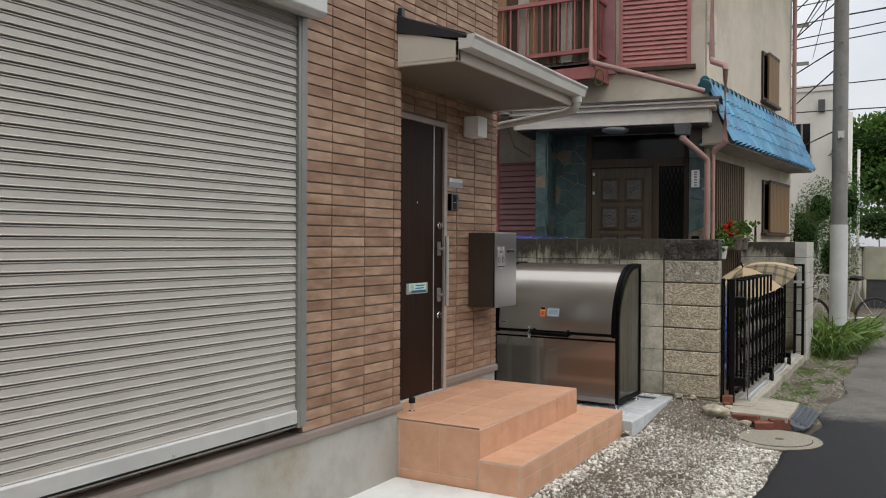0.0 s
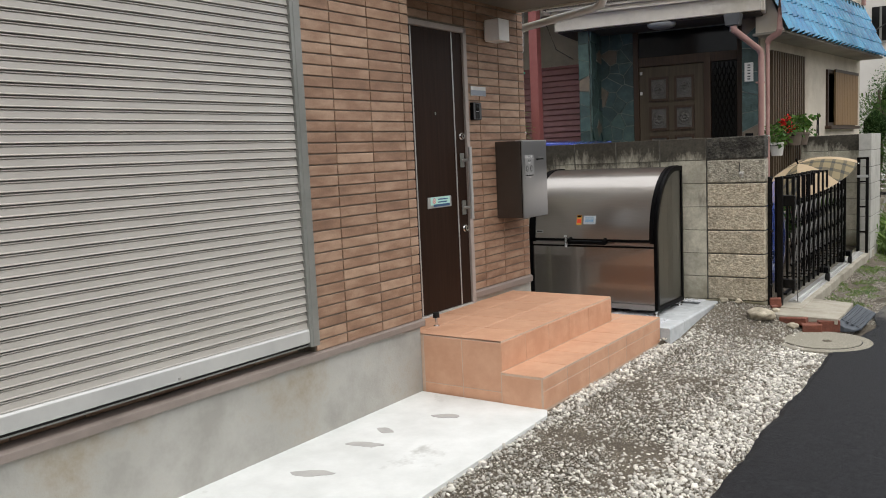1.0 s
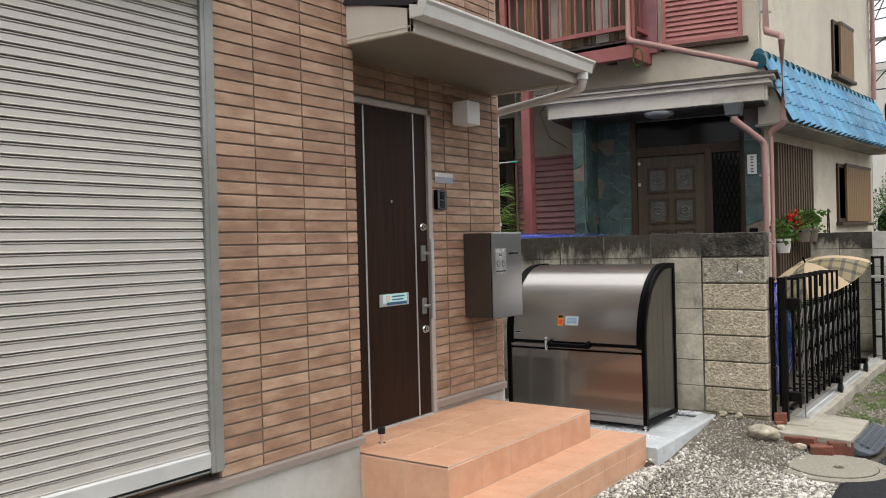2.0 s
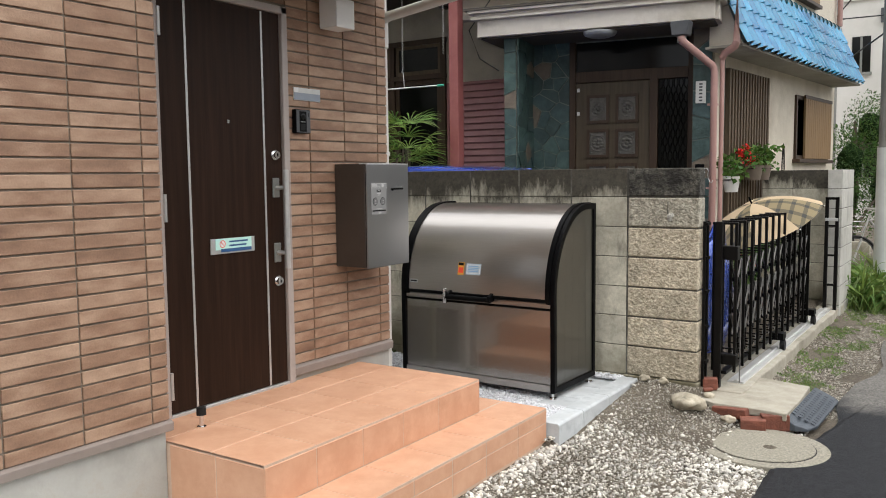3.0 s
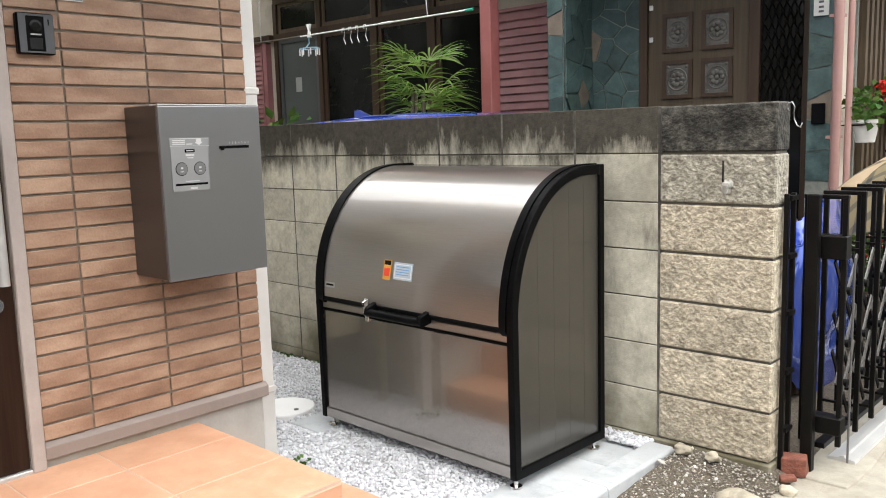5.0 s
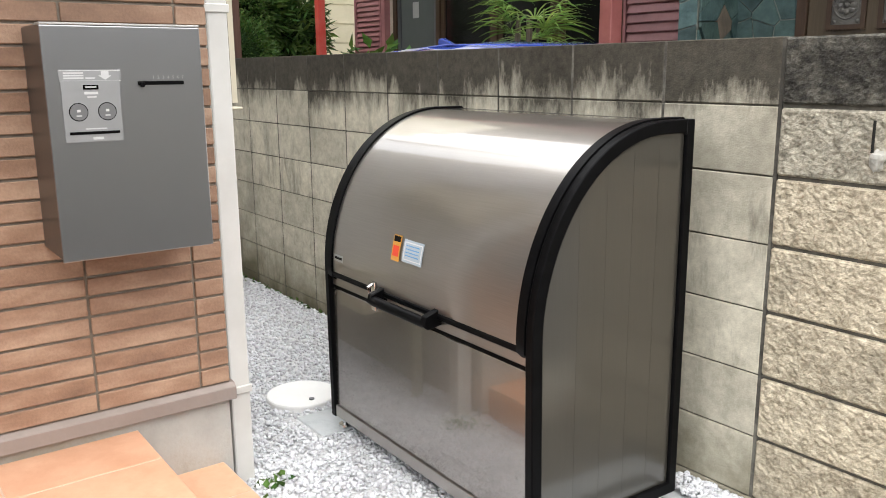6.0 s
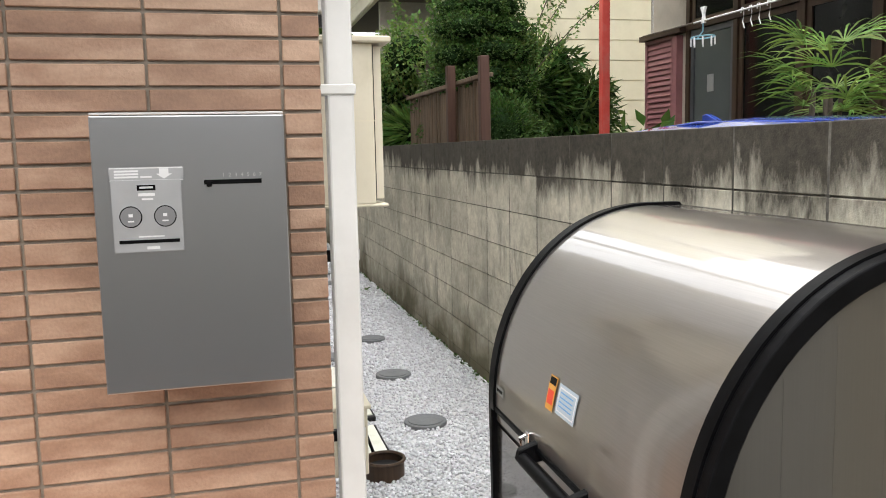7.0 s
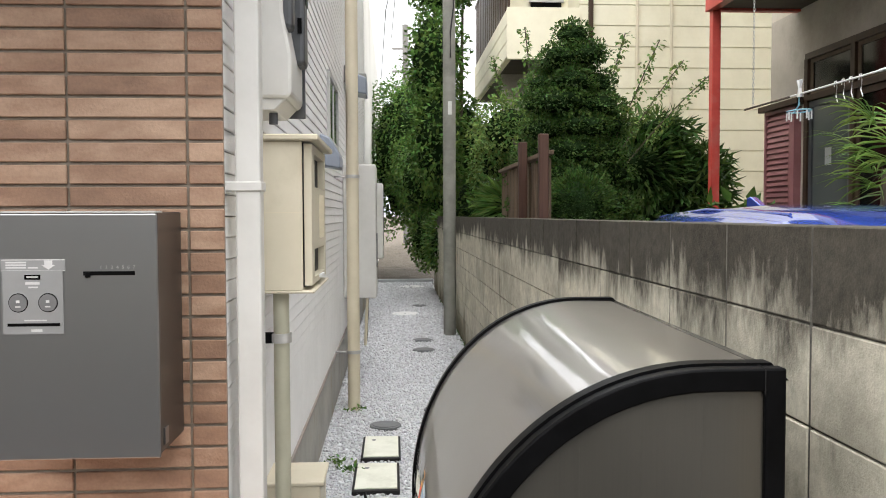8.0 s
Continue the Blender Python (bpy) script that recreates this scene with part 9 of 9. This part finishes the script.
weeds = leaves("verge_weeds", np.array(pos), np.tile([0, 0, 0.6], (len(pos), 1)), rn.uniform(0.008, 0.020, len(pos)), GRASS, None, seed=72, long=2.4, droop=0.0, spread=0.8)
tagged(weeds, "thin weeds along the lane's edge", "grass", kind="stuff")
moss_p = np.stack([rn.uniform(-15, -2.0, 900), Y_WALL - np.abs(rn.normal(0, 0.018, 900)), np.full(900, Z_PASS)], 1)
mosses = leaves("wall_foot_weeds", moss_p, np.tile([0, -0.4, 0.7], (900, 1)), np.full(900, 0.028), LEAF_DARK, None, seed=73, long=1.6)
tagged(mosses, "small weeds at the block wall's foot", "grass", kind="stuff")
tuft = np.concatenate([np.array(c) + rn.normal(0, 0.035, (26, 3)) * np.array([1, 1, 0.2]) for c in ((-6.68, 6.45, Z_PASS + 0.01), (-5.35, 6.40, Z_PASS + 0.01), (-5.2, 6.47, Z_PASS + 0.01), (-8.9, 7.40, Z_PASS), (-2.61, 6.41, Z_PASS + 0.03))])
weeds2 = leaves("passage_weeds", tuft, np.tile([0, 0, 0.7], (len(tuft), 1)), np.full(len(tuft), 0.034), LEAF, None, seed=74, long=1.3)
tagged(weeds2, "small green weeds sprouting from the white gravel", "grass", kind="stuff")
# distant things
bush("garden_shrub", "loose grey-green garden shrub past the old house", [((-1.35, 15.9, 1.5), (0.42, 0.5, 0.6)), ((-1.15, 16.4, 2.0), (0.4, 0.5, 0.55)), ((-1.45, 15.7, 0.9), (0.4, 0.4, 0.6)), ((-0.95, 16.6, 1.1), (0.45, 0.5, 0.8)), ((-0.75, 17.2, 2.1), (0.4, 0.5, 0.6))], 15000, 0.045, LEAF_DARK, (-1.3, 16.0, -0.1), 2.2, 81, 0.1, "shrub", 0.45, 1.0, 0.42)
bush("street_tree", "round dark green street tree", [((-0.9, 30, 4.4), (1.1, 1.2, 1.0)), ((-0.2, 30.5, 4.7), (1.2, 1.2, 1.0)), ((0.6, 30, 4.0), (1.2, 1.2, 0.9)), ((-0.5, 29.6, 3.4), (1.2, 1.0, 0.8)), ((0.2, 30, 5.3), (0.8, 0.8, 0.6))], 9000, 0.17, LEAF, (-0.1, 30, -0.2), 1.5, 82, 0.3, "tree", 0.22, 0.9)
wb = thing("white_building", (-4.5, 31, 0), "distant white rendered building with small windows", "building")
part("wall", B(-9, -2.05, 30, 37, -0.2, 6.45), FAR_WALL, wb)
part("parapet", B(-9.05, -2.0, 29.95, 37, 6.40, 6.6), FAR_WALL, wb)
for x0, z0, w, h in ((-3.25, 4.3, 0.5, 1.05), (-3.2, 1.2, 0.7, 1.2), (-5, 4.3, 0.8, 1.0)):
    wi = part("window", B(x0, x0 + w, 29.97, 30.01, z0, z0 + h), DARK_GLASS, wb)
    part("window_bar", B(x0 - 0.05, x0 + w + 0.05, 29.94, 29.98, z0 - 0.08, z0), ALU, wi)
    part("window_bar", B(x0 + w / 2 - 0.03, x0 + w / 2 + 0.03, 29.94, 29.98, z0, z0 + h), ALU, wi)
part("lamp_box", B(-2.5, -2.3, 29.85, 30, 5.7, 6.1), GREY_PLASTIC, wb)
solo("white_post", rod((-0.92, 20, -0.2), (-0.90, 20, 4.2), 0.045, 10), WHITE_PVC, "tall thin white post by the lane", "post")
solo("white_post", rod((-0.75, 20.1, -0.2), (-0.74, 20.1, 3.4), 0.03, 10), WHITE_PVC, "tall thin white post by the lane", "post")
solo("wall_far", B(-2.2, -1.0, 15.4, 15.55, -0.2, 0.35), BLOCK, "low grey block wall past the old house", "wall", kind="structure")
solo("wall_far", B(-0.95, -0.80, 20.3, 29.0, -0.2, 1.3), BLOCK, "low grey block wall down the lane", "wall", kind="structure")
pr = thing("planter", (-0.4, 23, -0.17), "grey-green planter box by the lane", "planter")
part("box", B(-0.75, -0.1, 22.7, 23.2, 0.5, 1.3, 0.02), OLIVE_PIPE, pr)
part("stand", B(-0.7, -0.15, 22.75, 23.15, -0.17, 0.5), GREY_PLASTIC, pr)
bush("round_shrub", "clipped dark shrub over the planter", [((-0.45, 23.0, 1.9), (0.7, 0.7, 0.35))], 1600, 0.09, LEAF_DARK, (-0.45, 23.0, 1.2), 1.5, 83)
# bicycle leaning beyond the pole
bk = thing("bicycle", (-0.75, 15.0, -0.17), "parked city bicycle with a wire basket", "bicycle")
for y in (14.55, 15.6):
    wl_ = part("wheel", tube(bmesh.new(), [(-0.72, y + 0.32 * math.cos(a), 0.16 + 0.32 * math.sin(a)) for a in np.linspace(0, 2 * math.pi, 29)], 0.018, 6, cap=False), TYRE, bk)
    part("rim", tube(bmesh.new(), [(-0.72, y + 0.295 * math.cos(a), 0.16 + 0.295 * math.sin(a)) for a in np.linspace(0, 2 * math.pi, 29)], 0.008, 5, cap=False), GREY_PLASTIC, wl_)
    for a in np.linspace(0, math.pi, 9)[:-1]:
        part("spoke", rod((-0.72, y + 0.29 * math.cos(a), 0.16 + 0.29 * math.sin(a)), (-0.72, y - 0.29 * math.cos(a), 0.16 - 0.29 * math.sin(a)), 0.0014, 4), SATIN, wl_)
for a, b in (((-0.72, 14.55, 0.16), (-0.72, 14.75, 0.78)), ((-0.72, 14.75, 0.7), (-0.72, 15.15, 0.15)), ((-0.72, 15.15, 0.15), (-0.72, 15.3, 0.75)), ((-0.72, 15.15, 0.15), (-0.72, 15.6, 0.16)), ((-0.72, 15.28, 0.6), (-0.72, 15.6, 0.16)), ((-0.95, 14.78, 0.85), (-0.5, 14.78, 0.85))):
    part("frame_tube", rod(a, b, 0.014, 8), SATIN, bk)
part("saddle", lump((-0.72, 15.3, 0.80), (0.08, 0.13, 0.04), 3), BLACK_MATT, bk)
for z in (0.55, 0.62, 0.69, 0.76):
    part("basket_wire", tube(bmesh.new(), [(-0.90, 14.3, z), (-0.54, 14.3, z), (-0.54, 14.6, z), (-0.90, 14.6, z), (-0.90, 14.3, z)], 0.004, 4), CHROME, bk)
for k in range(9):
    part("basket_wire", rod((-0.90 + 0.045 * k, 14.3, 0.53), (-0.90 + 0.045 * k, 14.3, 0.77), 0.003, 4), CHROME, bk)
bk.rotation_euler = (0, 0, radians(-58))
# unseen house blocks added behind and across the lane to cut sky light
for k, (x0, x1, y0, y1, h) in enumerate(((9.2, 15, -16, -5, 3.4), (9.0, 15, -4.2, 5.5, 3.6), (9.3, 15, 6.4, 16, 3.3), (9.1, 15, 17, 34, 3.6), (-9, -2.5, -14, -3.05, 5.9), (-6, 12, -34, -24, 5))):
    hb = thing("unseen_lane_block", (x0, y0, -0.2), "plain unseen house block added to hold back sky light", "house", "houses across the lane")
    part("wall", B(x0, x1, y0, y1, -0.2, h), LANE_WALL, hb)
    part("roof", B(x0 - 0.3, x1 + 0.3, y0 - 0.3, y1 + 0.3, h, h + 0.25), ROOF_BLACK, hb)
# unseen low wall added to close off the far side of the lane
solo("wall_opposite", B(5.0, 5.15, -20, 34, -0.2, 1.2), BLOCK, "unseen low block wall added across the lane", "wall", kind="structure")
